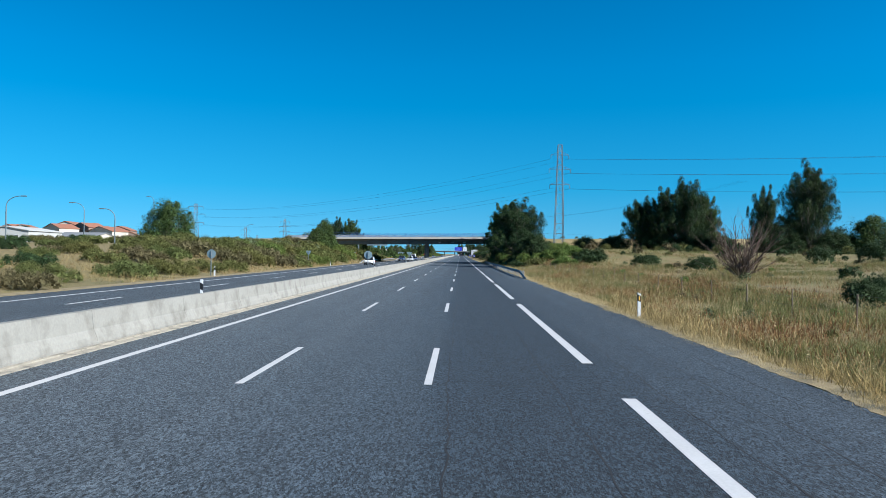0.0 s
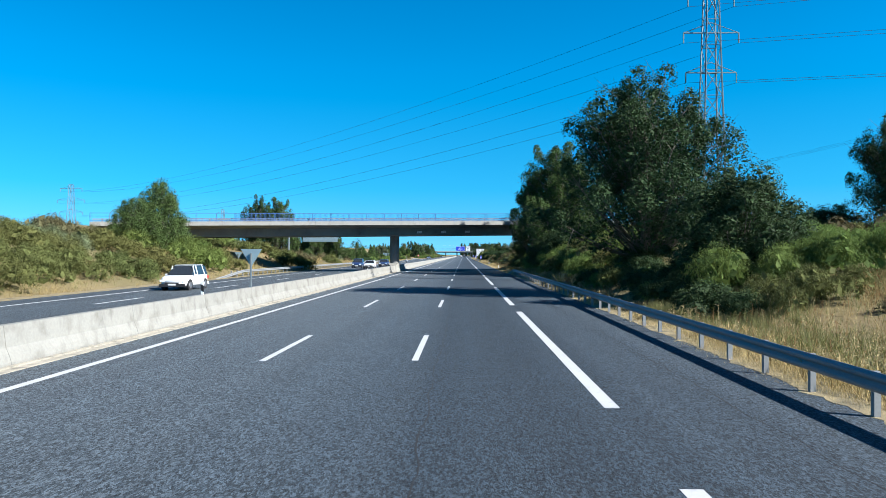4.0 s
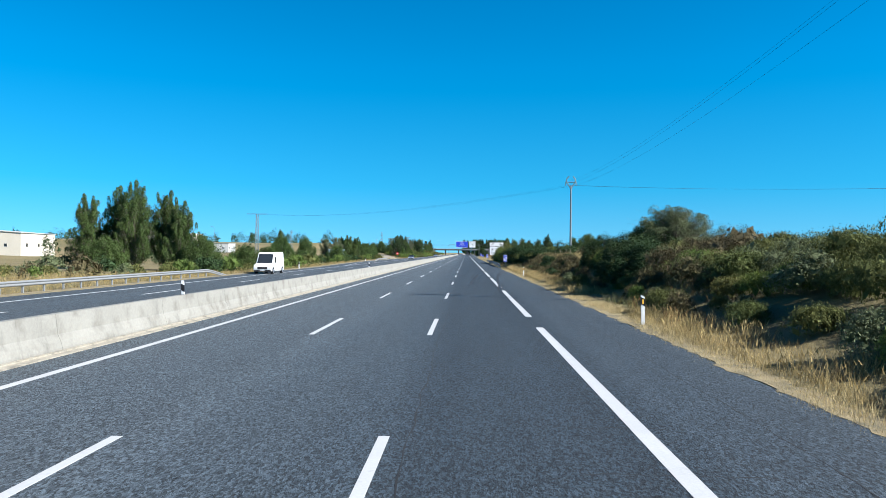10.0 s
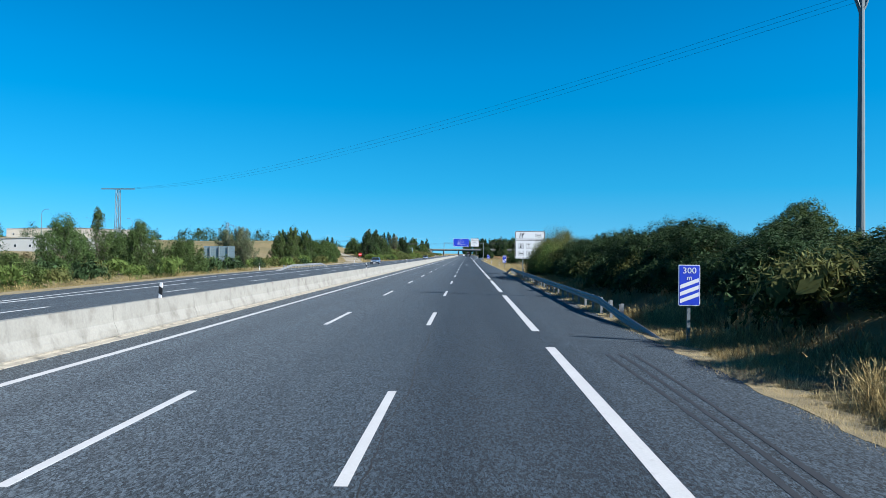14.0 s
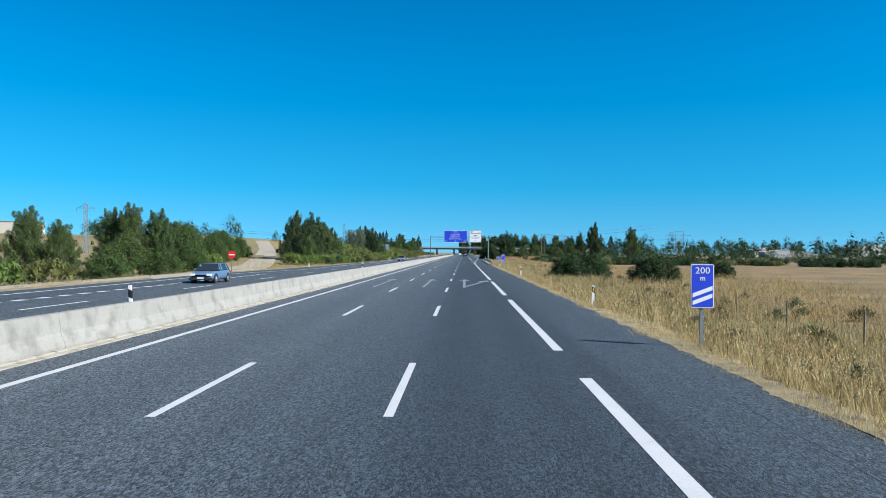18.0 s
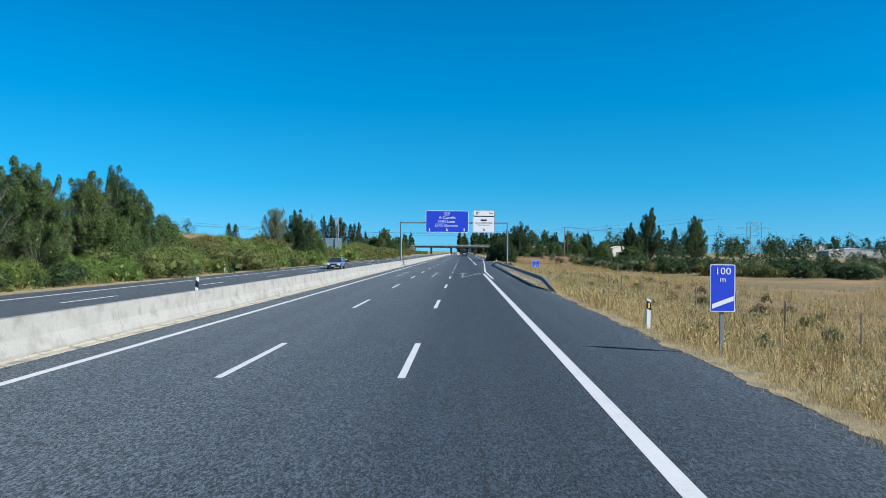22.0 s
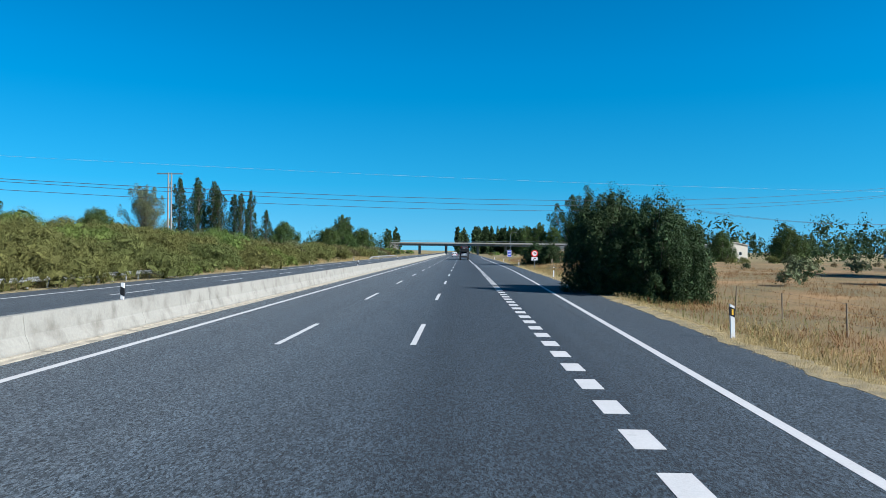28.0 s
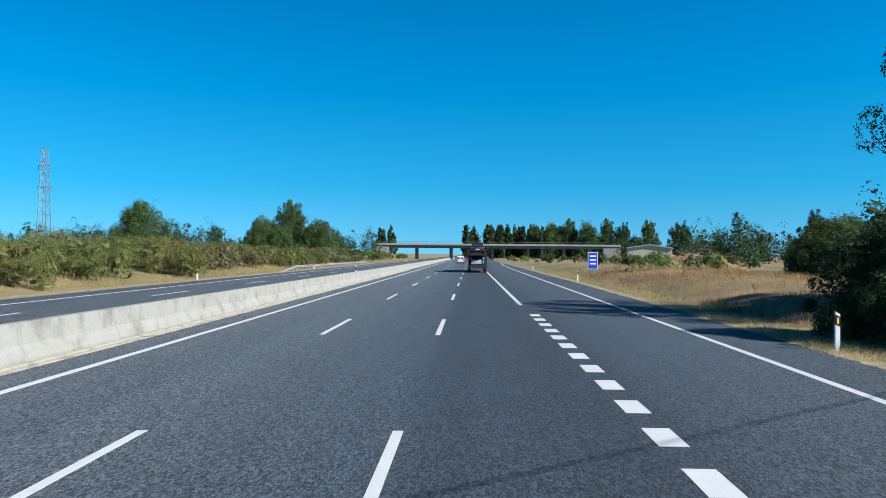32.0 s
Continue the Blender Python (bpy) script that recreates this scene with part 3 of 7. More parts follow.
for (ya, xa), (yb, xb) in zip(EXITLINE[:-1], EXITLINE[1:]):
    stripe(xa - 0.1, xa + 0.1, ya, yb, label="white edge line of the exit lane", name="edge_line", x2=xb - 0.1, x3=xb + 0.1)
block = Shape().box(-0.2, 0.2, 0, 0.98, 0.0, 0.005).mesh("dash", PAINT)
marking_set("exit_blocks", "row of short wide white blocks along the exit lane", block, [(2.48, 673.66 + 1.9447 * k) for k in range(0, 76)])
stripe(2.2, 2.4, 826, 900, label="solid white line towards the parting of the exit", name="edge_line", x2=2.0, x3=2.2)
marking_set("joining_blocks", "row of short wide white blocks along the joining lane", block, [(-21.4, 402 + 2.0 * k) for k in range(0, 60)])


def arrow(x, y, length, lean, name="lane_arrow"):
    """A worn arrow on a lane: shaft and head, leaning sideways by `lean` over its length."""
    s = Shape()
    hl, hw, sw = 3.0, 0.5, 0.1
    k = lean / length
    pts = [(-sw, 0), (sw, 0), (sw + k * (length - hl), length - hl), (hw + k * (length - hl), length - hl - 0.1 * lean), (lean, length), (-hw + k * (length - hl), length - hl + 0.1 * lean), (-sw + k * (length - hl), length - hl)]
    s.v = [(x + a, y + b, 0.003 if lean < 1 else 0.0055) for a, b in pts] + [(x + a, y + b, 0.0) for a, b in pts]
    n = len(pts)
    s.f = [(0, 1, 2, 6), (3, 4, 5), (2, 3, 5, 6)] + [(i, (i + 1) % n, n + (i + 1) % n, n + i) for i in range(n)]
    solid(name, s, WORN_PAINT, "worn grey-white direction arrow painted on the lane", "road marking", "lane arrows", "structure")


for y in (495.0, 611.2):
    for x, lean in ((-6.4, 0.05), (-2.92, 0.05), (0.0, 0.02), (0.12, 1.95)):
        arrow(x, y + (1.5 if lean > 1 else 0), 15.4 - (3.4 if lean > 1 else 0), lean)


def curve_strip(name, pts, width, mat, label, ragged=0.0, lift=0.003, taper=False):
    s, rnd, n = Shape(), random.Random(len(pts) * 7 + int(pts[0][1])), len(pts)
    for i, (x, y) in enumerate(pts):
        ww = width * (1 if not taper else 0.35 + 0.65 * math.sin(math.pi * min(1, i / (n - 1) * 1.0)))
        a, b = ww / 2 * (1 + rnd.uniform(-ragged, ragged)), ww / 2 * (1 + rnd.uniform(-ragged, ragged))
        s.v += [(x - a, y, 0), (x - a, y, lift), (x + b, y, lift), (x + b, y, 0)]
        if i:
            k = 4 * i
            s.f += [(k - 4 + j, k - 4 + j + 1, k + j + 1, k + j) for j in range(3)]
    return solid(name, s, mat, label, "road mark", kind="structure")


def through_points(points, step=0.6):
    """A smooth line x(y) through the given places."""
    ys_, out = [p[1] for p in points], []
    y = ys_[0]
    while y < ys_[-1]:
        near = [float(np.interp(y + e, ys_, [p[0] for p in points])) for e in (-3, -1.5, 0, 1.5, 3)]
        out.append((sum(near) / 5, y))
        y += step
    return out


for off in (-0.075, 0.0, 0.075):
    curve_strip("skid_mark", [(x + off * (0.8 + 0.0009 * (y - 300) ** 2), y) for x, y in through_points([(0.18, 302), (0.5, 309.5), (0.91, 319), (1.39, 329), (2.45, 337.5), (3.58, 347), (3.95, 357), (3.98, 364)])], 0.095, RUBBER_MARK, "dark tyre mark that crosses from lane to shoulder", 0.3, 0.0035 + 0.008 * abs(off) + 0.01 * max(0, off))
    curve_strip("skid_mark", [(x + off, y) for x, y in through_points([(2.1, 292), (2.28, 298), (2.5, 302), (2.62, 308), (3.02, 318.5), (3.72, 329.3), (4.4, 334.5), (5.0, 343), (5.2, 349)])], 0.07, RUBBER_MARK, "dark tyre mark across the shoulder", 0.3, 0.0065 + 0.004 * abs(off) + 0.01 * max(0, off))
crk = random.Random(11)
for x, y0, y1 in ((-0.75, 0, 60), (-0.62, 76, 160), (-0.95, 166, 215), (-0.8, 222, 300), (-0.9, 305, 372), (0.25, 512, 560), (0.35, 575, 600), (4.3, 128, 170), (3.8, 590, 640), (4.6, 690, 800), (-4.2, 318, 345), (4.25, 2, 62), (3.1, 6, 34), (5.2, 12, 48), (4.4, 64, 122), (1.2, 4, 30), (5.6, 742, 775), (6.9, 746, 790), (3.4, 470, 540), (4.5, 448, 500), (4.2, 240, 300)):
    pts, cx, y = [], x, y0
    while y < y1:
        pts.append((cx, y))
        cx += crk.uniform(-0.035, 0.035) + (x - cx) * 0.2
        y += crk.uniform(0.2, 0.5)
    curve_strip("crack", pts, 0.02, CRACK, "ragged dark crack along the asphalt", 0.8, 0.0025)
for i in range(86):
    y, x = (crk.uniform(2, 380), crk.uniform(-1.0, 3.4)) if i < 46 else (crk.uniform(3, 110), crk.uniform(2.6, 4.6)) if i < 66 else (crk.uniform(735, 800), crk.uniform(3.0, 6.2))
    s, cx, cy = Shape(), x, y
    span = crk.uniform(0.5, 2.4)
    pts = []
    while cx < x + span:
        pts.append((cx, cy))
        cx += crk.uniform(0.1, 0.25)
        cy += crk.uniform(-0.06, 0.06)
    for k, (a, b) in enumerate(pts):
        ww = crk.uniform(0.007, 0.018)
        s.v += [(a, b - ww, 0.0025), (a, b + ww, 0.0025)]
        if k:
            s.f.append((2 * k - 2, 2 * k, 2 * k + 1, 2 * k - 1))
    solid("crack", s, CRACK, "short dark crack across the lane", "road mark", kind="structure")


# ---- central barrier ----
PROFILE = [(-0.28, -0.1), (-0.28, 0.1), (-0.24, 0.24), (-0.16, 0.42), (-0.1, 0.9), (0.1, 0.9), (0.16, 0.42), (0.24, 0.24), (0.28, 0.1), (0.28, -0.1)]
BARRIER_X = -10.05
barrier = tagged(new("central_barrier"), "stained off-white concrete barrier between the carriageways", "barrier", kind="structure")
seg = Shape().sweep(PROFILE, [(0, 0.006, 0), (0, 5.994, 0)]).mesh("barrier_segment", CONCRETE)
kerb = Shape().box(0.29, 0.42, 0.004, 5.996, -0.05, 0.05).box(0.435, 0.68, 0.004, 5.996, -0.05, 0.02).mesh("barrier_foot", FOOT)
flare = Shape()
for i in range(13):
    y = -4.8 + 0.8 * i
    grow = 0.95 * math.exp(-(y / 2.5) ** 2)
    kz = 1 + 0.34 * math.exp(-(y / 1.6) ** 2)
    flare.v += [(a + (0.6 * grow + 0.01 if a > 0 else -0.75 * grow - 0.01), y, b * kz + 0.004) for a, b in PROFILE]
    if i:
        n = len(PROFILE)
        flare.f += [(n * (i - 1) + j, n * (i - 1) + (j + 1) % n, n * i + (j + 1) % n, n * i + j) for j in range(n)]
flare.f += [tuple(range(len(PROFILE) - 1, -1, -1)), tuple(range(12 * len(PROFILE), 13 * len(PROFILE)))]
ob = part("barrier_flare", flare, CONCRETE, barrier, "bulging concrete guard round the bridge pier", smooth=False)
ob.location = (BARRIER_X, 202.0, 0)
for k in range(-6, 210):
    ob = new("barrier_segment", seg)
    ob.parent, ob.location = barrier, (BARRIER_X, 6.0 * k, 0)
    if k < 150:
        ob2 = new("barrier_foot", kerb)
        ob2.parent, ob2.location = barrier, (BARRIER_X, 6.0 * k, 0)


# ---- road bridge over both carriageways ----
def along(x, d=0.0):
    """The y of a line beside the bridge's axis, d metres further on."""
    return BR_Y + BR_SKEW * x + d


def skewed(shape, x0, x1, d0, d1, z0, z1, n=1):
    """A box in the bridge's own skew."""
    for i in range(n):
        a, b = x0 + (x1 - x0) * i / n, x0 + (x1 - x0) * (i + 1) / n
        k = len(shape.v)
        shape.v += [(x, along(x, d), z) for z in (z0, z1) for d in (d0, d1) for x in (a, b)]
        shape.f += [tuple(k + q for q in r) for r in ((0, 2, 3, 1), (4, 5, 7, 6), (0, 1, 5, 4), (2, 6, 7, 3), (0, 4, 6, 2), (1, 3, 7, 5))]
    return shape


BX0, BX1, D0, D1, GRADE = -46.0, 24.0, -7.2, 5.9, 0.02


def sloped(x0, x1, d0, d1, z0, z1):
    """A box in the bridge's skew that climbs with the deck."""
    sh = skewed(Shape(), x0, x1, d0, d1, z0, z1)
    sh.v = [(x, y, z + GRADE * x) for x, y, z in sh.v]
    return sh


bridge = thing("road_bridge", "grey concrete road bridge with a pale edge beam across the motorway", "bridge", kind="structure")
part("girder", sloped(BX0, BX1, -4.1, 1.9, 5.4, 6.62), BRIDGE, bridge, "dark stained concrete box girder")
deck = Shape()
for x in (BX0, BX1):
    deck.v += [(x, along(x, d), z + GRADE * x) for d, z in ((D0 + 0.1, 6.8), (-4.1, 6.5), (1.9, 6.5), (D1 - 0.1, 6.8), (D1 - 0.1, 7.06), (D0 + 0.1, 7.06))]
deck.f = [tuple(range(6)), tuple(range(11, 5, -1))] + [(i, (i + 1) % 6, 6 + (i + 1) % 6, 6 + i) for i in range(6)]
part("deck", deck, BRIDGE, bridge)
panel_len = 1.86
for dd in (D0, D1 - 0.35):
    x = BX0
    while x < BX1 - 0.1:
        part("edge_panel", sloped(x + 0.01, min(x + panel_len, BX1) - 0.01, dd, dd + 0.35, 6.78, 7.3), FASCIA, bridge)
        x += panel_len
for px in (-10.2,):
    ob = part("pier", Shape().tube((0, 0, -0.3), (0, 0, 5.25), 0.68, 0.68, 28), BRIDGE, bridge, "round concrete pier in the central reserve", smooth=False)
    ob.location = (px, along(px, -1.0), 0)
for px in (-40.5, 13.8):
    part("abutment", skewed(Shape(), px - 0.6, px + 0.6, D0 + 1.2, D1 - 1.2, -0.5, 5.38 + GRADE * px), BRIDGE, bridge)
rail_post = Shape().box(-0.03, 0.03, -0.03, 0.03, 7.3, 8.4).mesh("railing_post", RAIL_BLUE)
baluster = Shape().box(-0.012, 0.012, -0.012, 0.012, 7.44, 8.36).mesh("baluster", RAIL_BLUE)
for dd in (D0 + 0.16, D1 - 0.16):
    railing = thing("bridge_railing", "blue steel railing with thin uprights on the bridge edge", "railing", group="bridge railings")
    part("top_rail", sloped(BX0, BX1, dd - 0.03, dd + 0.03, 8.35, 8.41), RAIL_BLUE, railing)
    part("bottom_rail", sloped(BX0, BX1, dd - 0.025, dd + 0.025, 7.4, 7.45), RAIL_BLUE, railing)
    x = BX0
    while x <= BX1:
        ob = new("post", rail_post)
        ob.parent, ob.location = railing, (x, along(x, dd), GRADE * x)
        x += 2.33
    x, k = BX0 + 0.14, 0
    while x <= BX1:
        if k < 290 and -30 < x < 14 and dd < 0:
            ob = new("baluster", baluster)
            ob.parent, ob.location = railing, (x, along(x, dd), GRADE * x)
            k += 1
        x += 0.155
    if dd > 0:
        bars = Shape()
        x = BX0
        while x < BX1:
            bars.box(x - 0.012, x + 0.012, along(x, dd) - 0.012, along(x, dd) + 0.012, 7.44 + GRADE * x, 8.36 + GRADE * x)
            x += 0.155
        tagged(part("balusters", bars, RAIL_BLUE, railing), kind="stuff")
for dd in (D0 + 0.75, D1 - 0.75):
    g = thing("bridge_crash_rail", "galvanised steel crash rail on the bridge deck", "guard rail", group="bridge crash rails")
    for z in (7.42, 7.66):
        part("beam", sloped(BX0, BX1, dd - 0.04, dd + 0.04, z - 0.06, z + 0.06), STEEL, g)
    x = BX0 + 1
    while x < BX1:
        part("post", sloped(x - 0.06, x + 0.06, dd + 0.04, dd + 0.14, 7.04, 7.74), STEEL, g)
        x += 4.0
for x, text in ((-6.45, "5,34"), (-2.98, "5,38"), (0.5, "5,47")):
    pl = thing("clearance_plate", "small white clearance plate with a black height figure on the girder", "sign", group="clearance plates")
    pl.matrix_world = pose(x, along(x, -4.135), 5.86 + GRADE * x, 0, math.degrees(-math.atan(GRADE)), math.degrees(math.atan(BR_SKEW)))
    part("rim", Shape().box(-0.39, 0.39, -0.012, 0.012, -0.18, 0.18), BLACK, pl, "black rim")
    part("plate", Shape().box(-0.37, 0.37, -0.018, -0.011, -0.16, 0.16), WHITE, pl)
    ob = part("lettering", lettering(text[0] + ",", 0.36, BLACK), BLACK, pl)
    ob.matrix_local = pose(-0.16, -0.023, 0.0, 90, 0, 0) @ Matrix.Diagonal((1.2, 1, 1, 1))
    ob = part("lettering", lettering(text[2:], 0.25, BLACK), BLACK, pl)
    ob.matrix_local = pose(0.16, -0.023, -0.03, 90, 0, 0) @ Matrix.Diagonal((1.15, 1, 1, 1))

# second bridge far ahead
far = thing("far_bridge", "pale concrete bridge across the motorway in the distance", "bridge", kind="structure")
FY = 1128
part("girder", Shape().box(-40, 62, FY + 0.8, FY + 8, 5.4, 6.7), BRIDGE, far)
part("edge_beam", Shape().box(-46, 70, FY, FY + 9, 6.7, 7.5), FASCIA, far)
part("railing", Shape().box(-46, 70, FY + 0.1, FY + 0.16, 8.3, 8.42), POLE, far)
for i in range(24):
    part("post", Shape().box(-46 + 5 * i, -45.9 + 5 * i, FY + 0.1, FY + 0.16, 7.5, 8.4), POLE, far)
for px in (-9.6, -26, 10, 27, 44):
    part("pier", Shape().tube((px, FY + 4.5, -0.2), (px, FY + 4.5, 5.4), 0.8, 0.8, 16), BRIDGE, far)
part("abutment", Shape().box(-46, -39, FY + 0.5, FY + 8.5, 0, 6.7), FASCIA, far)
part("abutment", Shape().box(62, 70, FY + 0.5, FY + 8.5, -0.5, 6.7), BRIDGE, far)


# ---- crash rails ----
W_BEAM = [(-0.02, -0.155), (-0.08, -0.1), (-0.08, -0.06), (-0.02, 0.0), (-0.08, 0.06), (-0.08, 0.1), (-0.02, 0.155), (-0.01, 0.155), (-0.066, 0.1), (-0.066, 0.06), (-0.006, 0.0), (-0.066, -0.06), (-0.066, -0.1), (-0.01, -0.155)]
rail_leg = Shape().box(0.03, 0.13, -0.05, 0.05, -0.75, 0.7).box(-0.03, 0.03, -0.04, 0.04, 0.45, 0.68).mesh("post", STEEL)


def crash_rail(x_of, y0, y1, side=1, dip0=True, dip1=True, label="dented galvanised steel crash rail on short posts", step=2.0):
    g = thing("crash_rail", label, "guard rail", group="crash rails")
    path, y = [], y0
    while y <= y1 + 0.01:
        z, x = 0.56, x_of(y)
        if dip0 and y - y0 < 10:
            z -= 0.76 * (1 - (y - y0) / 10) ** 1.05
        if dip1 and y1 - y < 4:
            z -= 0.6 * (1 - (y1 - y) / 4) ** 1.2
            x -= side * 0.4 * (1 - (y1 - y) / 4) ** 1.5
        path.append((x, y, z))
        y += 1.0
    prof = W_BEAM if side > 0 else [(-a, b) for a, b in W_BEAM]
    part("beam", Shape().sweep(prof, path), STEEL, g)
    y = y0 + (6 if dip0 else 2)
    while y < y1 - 2.5:
        ob = new("post", rail_leg)
        drop = 0.0
        ob.parent = g
        ob.matrix_local = pose(x_of(y), y, drop, 0, 0, 0 if side > 0 else 180)
        y += step
    return g


crash_rail(lambda y: 6.25 - 0.1 * math.sin((y - 72) / 90), 72, 192)
crash_rail(lambda y: linear_at(y, [(364, 5.95), (372, 5.7), (437, 5.65)]), 366, 439.5)
crash_rail(lambda y: linear_at(y, [(590, 5.75), (640, 6.0), (660, 6.1), (678, 6.15)]), 586, 680)
crash_rail(lambda y: linear_at(y, [(640, 7.5), (668, 7.5)]), 643, 671, label="second steel crash rail in the grass behind the first")
crash_rail(lambda y: -24.6, 168, 262, -1, label="galvanised steel crash rail beside the opposite carriageway")
crash_rail(lambda y: -24.5, 20, 30, -1, label="short steel crash rail beside the opposite carriageway")
crash_rail(lambda y: -24.6, 264, 318, -1, label="galvanised steel crash rail beside the opposite carriageway")
crash_rail(lambda y: -24.6, 436, 470, -1, label="galvanised steel crash rail beside the opposite carriageway")
crash_rail(lambda y: -24.6, 672, 752, -1, label="galvanised steel crash rail beside the opposite carriageway")
crash_rail(lambda y: -24.6, 880, 960, -1, label="galvanised steel crash rail beside the opposite carriageway")


# ---- delineator posts ----
dp = thing("delineator_post", "white roadside marker post with a slanted black band and reflector", "marker post", pose(0, 0, -30), "roadside marker posts")
part("post", Shape().poly([(-0.06, -0.3), (0.06, -0.3), (0.06, 0.93), (-0.06, 1.0)], -0.045, 0.045), WHITE, dp)
part("band", Shape().poly([(-0.064, 0.66), (0.064, 0.6), (0.064, 0.86), (-0.064, 0.92)], -0.049, 0.049), BLACK, dp, "black band")
part("reflector", Shape().box(-0.025, 0.025, -0.054, -0.04, 0.68, 0.84), AMBER, dp, "amber reflector")
dp.matrix_world = pose(6.75, 29.4, 0, 0, 0, 3)
for y, lean in ((-20, 1), (82.5, -2), (227, 2), (272.4, -1), (323.9, 1), (421, 0), (478.7, 2), (521, -1), (567, 1), (712.9, -2), (761.5, 1), (810, 0), (858, 1), (907, 0)):
    x = linear_at(y, EDGE) + 0.45
    copy_thing(dp, pose(x, y, land(x, y) + 0.05, 0, lean, 0))
for y in (31, 68.5, 130, 350, 440, 519.4, 560, 616, 665, 752, 805.9, 853, 900):
    x = linear_at(y, LEFT_EDGE) - 0.6
    copy_thing(dp, pose(x, y, land(x, y) + 0.05, 0, 1, 180))
mp = thing("barrier_marker", "short black and white marker on top of the concrete barrier", "marker post", pose(0, 0, -30), "barrier markers")
part("stem", Shape().box(-0.05, 0.05, -0.03, 0.03, 0.0, 0.5), WHITE, mp, bevel=0.008)
part("band", Shape().poly([(-0.055, 0.16), (0.055, 0.1), (0.055, 0.34), (-0.055, 0.4)], -0.034, 0.034), BLACK, mp, "black band")
mp.matrix_world = pose(BARRIER_X, 26.0, 0.9, 0, 0, 2)
for k, y in enumerate((78.9, 126, 173, 224, 272, 320.2, 369.4, 418, 466, 515, 570.4, 623.4, 661, 713, 761.4, 804, 852, 900)):
    copy_thing(mp, pose(BARRIER_X, y, 0.9, 0, (-3, 2, 5, 0)[k % 4], 0))


# ---- signs ----
def rounded(x0, x1, z0, z1, r, n=5):
    pts = []
    for cx, cz, a in ((x1 - r, z0 + r, -90), (x1 - r, z1 - r, 0), (x0 + r, z1 - r, 90), (x0 + r, z0 + r, 180)):
        pts += [(cx + r * math.cos(radians(a + 90 * i / n)), cz + r * math.sin(radians(a + 90 * i / n))) for i in range(n + 1)]
    return pts


def plate(root, name, x0, x1, z0, z1, r, y, rim, rim_mat, face_mat):
    """A rounded sign panel with a rim, facing -y."""
    if rim_mat == BLACK:
        p = part(name, Shape().poly(rounded(x0 - 0.04, x1 + 0.04, z0 - 0.04, z1 + 0.04, r + 0.03), y, y + 0.03), WHITE, root)
        part("rim", Shape().poly(rounded(x0, x1, z0, z1, r), y - 0.0025, y + 0.002), BLACK, p)
    else:
        p = part(name, Shape().poly(rounded(x0, x1, z0, z1, r), y, y + 0.03), rim_mat, root)
    part("face", Shape().poly(rounded(x0 + rim, x1 - rim, z0 + rim, z1 - rim, max(0.02, r - rim)), y - 0.005, y + 0.002), face_mat, p)
    return p


def words(root, text, size, mat, x, z, y, align="CENTER", wide=1.0):
    ob = part("lettering", lettering(text, size, mat, align), mat, root)
    ob.matrix_local = pose(x, y, z, 90, 0, 0) @ Matrix.Diagonal((wide, 1, 1, 1))
    return ob


def glyph(root, name, pts, y, mat=BLACK):
    return part(name, Shape().poly(pts, y, y + 0.004), mat, root)


def arrow_pts(x, z, s, turn):
    c, q = math.cos(radians(turn)), math.sin(radians(turn))
    raw = [(-0.5, -0.12), (0.1, -0.12), (0.1, -0.34), (0.55, 0), (0.1, 0.34), (0.1, 0.12), (-0.5, 0.12)]
    return [(x + s * (a * c - b * q), z + s * (a * q + b * c)) for a, b in raw]


def exit_glyph(root, x, z, s, y):
    """Two lanes of which one bears off."""
    glyph(root, "lane_symbol", [(x - 0.5 * s, z - 0.5 * s), (x - 0.26 * s, z - 0.5 * s), (x - 0.12 * s, z + 0.5 * s), (x - 0.24 * s, z + 0.5 * s)], y)
    glyph(root, "lane_symbol", [(x + 0.06 * s, z - 0.5 * s), (x + 0.3 * s, z - 0.5 * s), (x + 0.22 * s, z + 0.5 * s), (x + 0.02 * s, z + 0.5 * s)], y)
    glyph(root, "lane_symbol", arrow_pts(x + 0.45 * s, z + 0.26 * s, 0.6 * s, 45), y)


y = 433.5
sg = thing("exit_sign", "white exit sign with black rims, service symbols and an arrow", "sign")
upper = plate(sg, "upper_panel", 6.0, 9.6, 4.28, 5.25, 0.2, y, 0.07, BLACK, WHITE)
lower = plate(sg, "lower_panel", 6.0, 9.65, 1.95, 4.2, 0.22, y, 0.07, BLACK, WHITE)
exit_glyph(upper, 6.75, 4.76, 0.55, y - 0.009)
words(upper, "264", 0.42, BLACK, 8.75, 4.76, y - 0.009, wide=1.15)
for cx, cz in ((6.72, 3.45), (7.66, 3.45), (6.74, 2.55), (7.68, 2.55)):
    fr = part("symbol_frame", Shape().box(cx - 0.31, cx + 0.31, y - 0.007, y - 0.003, cz - 0.31, cz + 0.31), BLACK, lower)
    part("symbol_field", Shape().box(cx - 0.285, cx + 0.285, y - 0.01, y - 0.006, cz - 0.285, cz + 0.285), WHITE, fr)
part("fuel_symbol", Shape().box(6.55, 6.76, y - 0.014, y - 0.009, 3.26, 3.68).box(6.52, 6.79, y - 0.014, y - 0.009, 3.22, 3.26).box(6.78, 6.9, y - 0.014, y - 0.009, 3.3, 3.335).box(6.875, 6.91, y - 0.014, y - 0.009, 3.3, 3.58).box(6.8, 6.91, y - 0.014, y - 0.009, 3.58, 3.62), BLACK, lower)
part("symbol_window", Shape().box(6.585, 6.725, y - 0.017, y - 0.013, 3.5, 3.63), WHITE, lower)
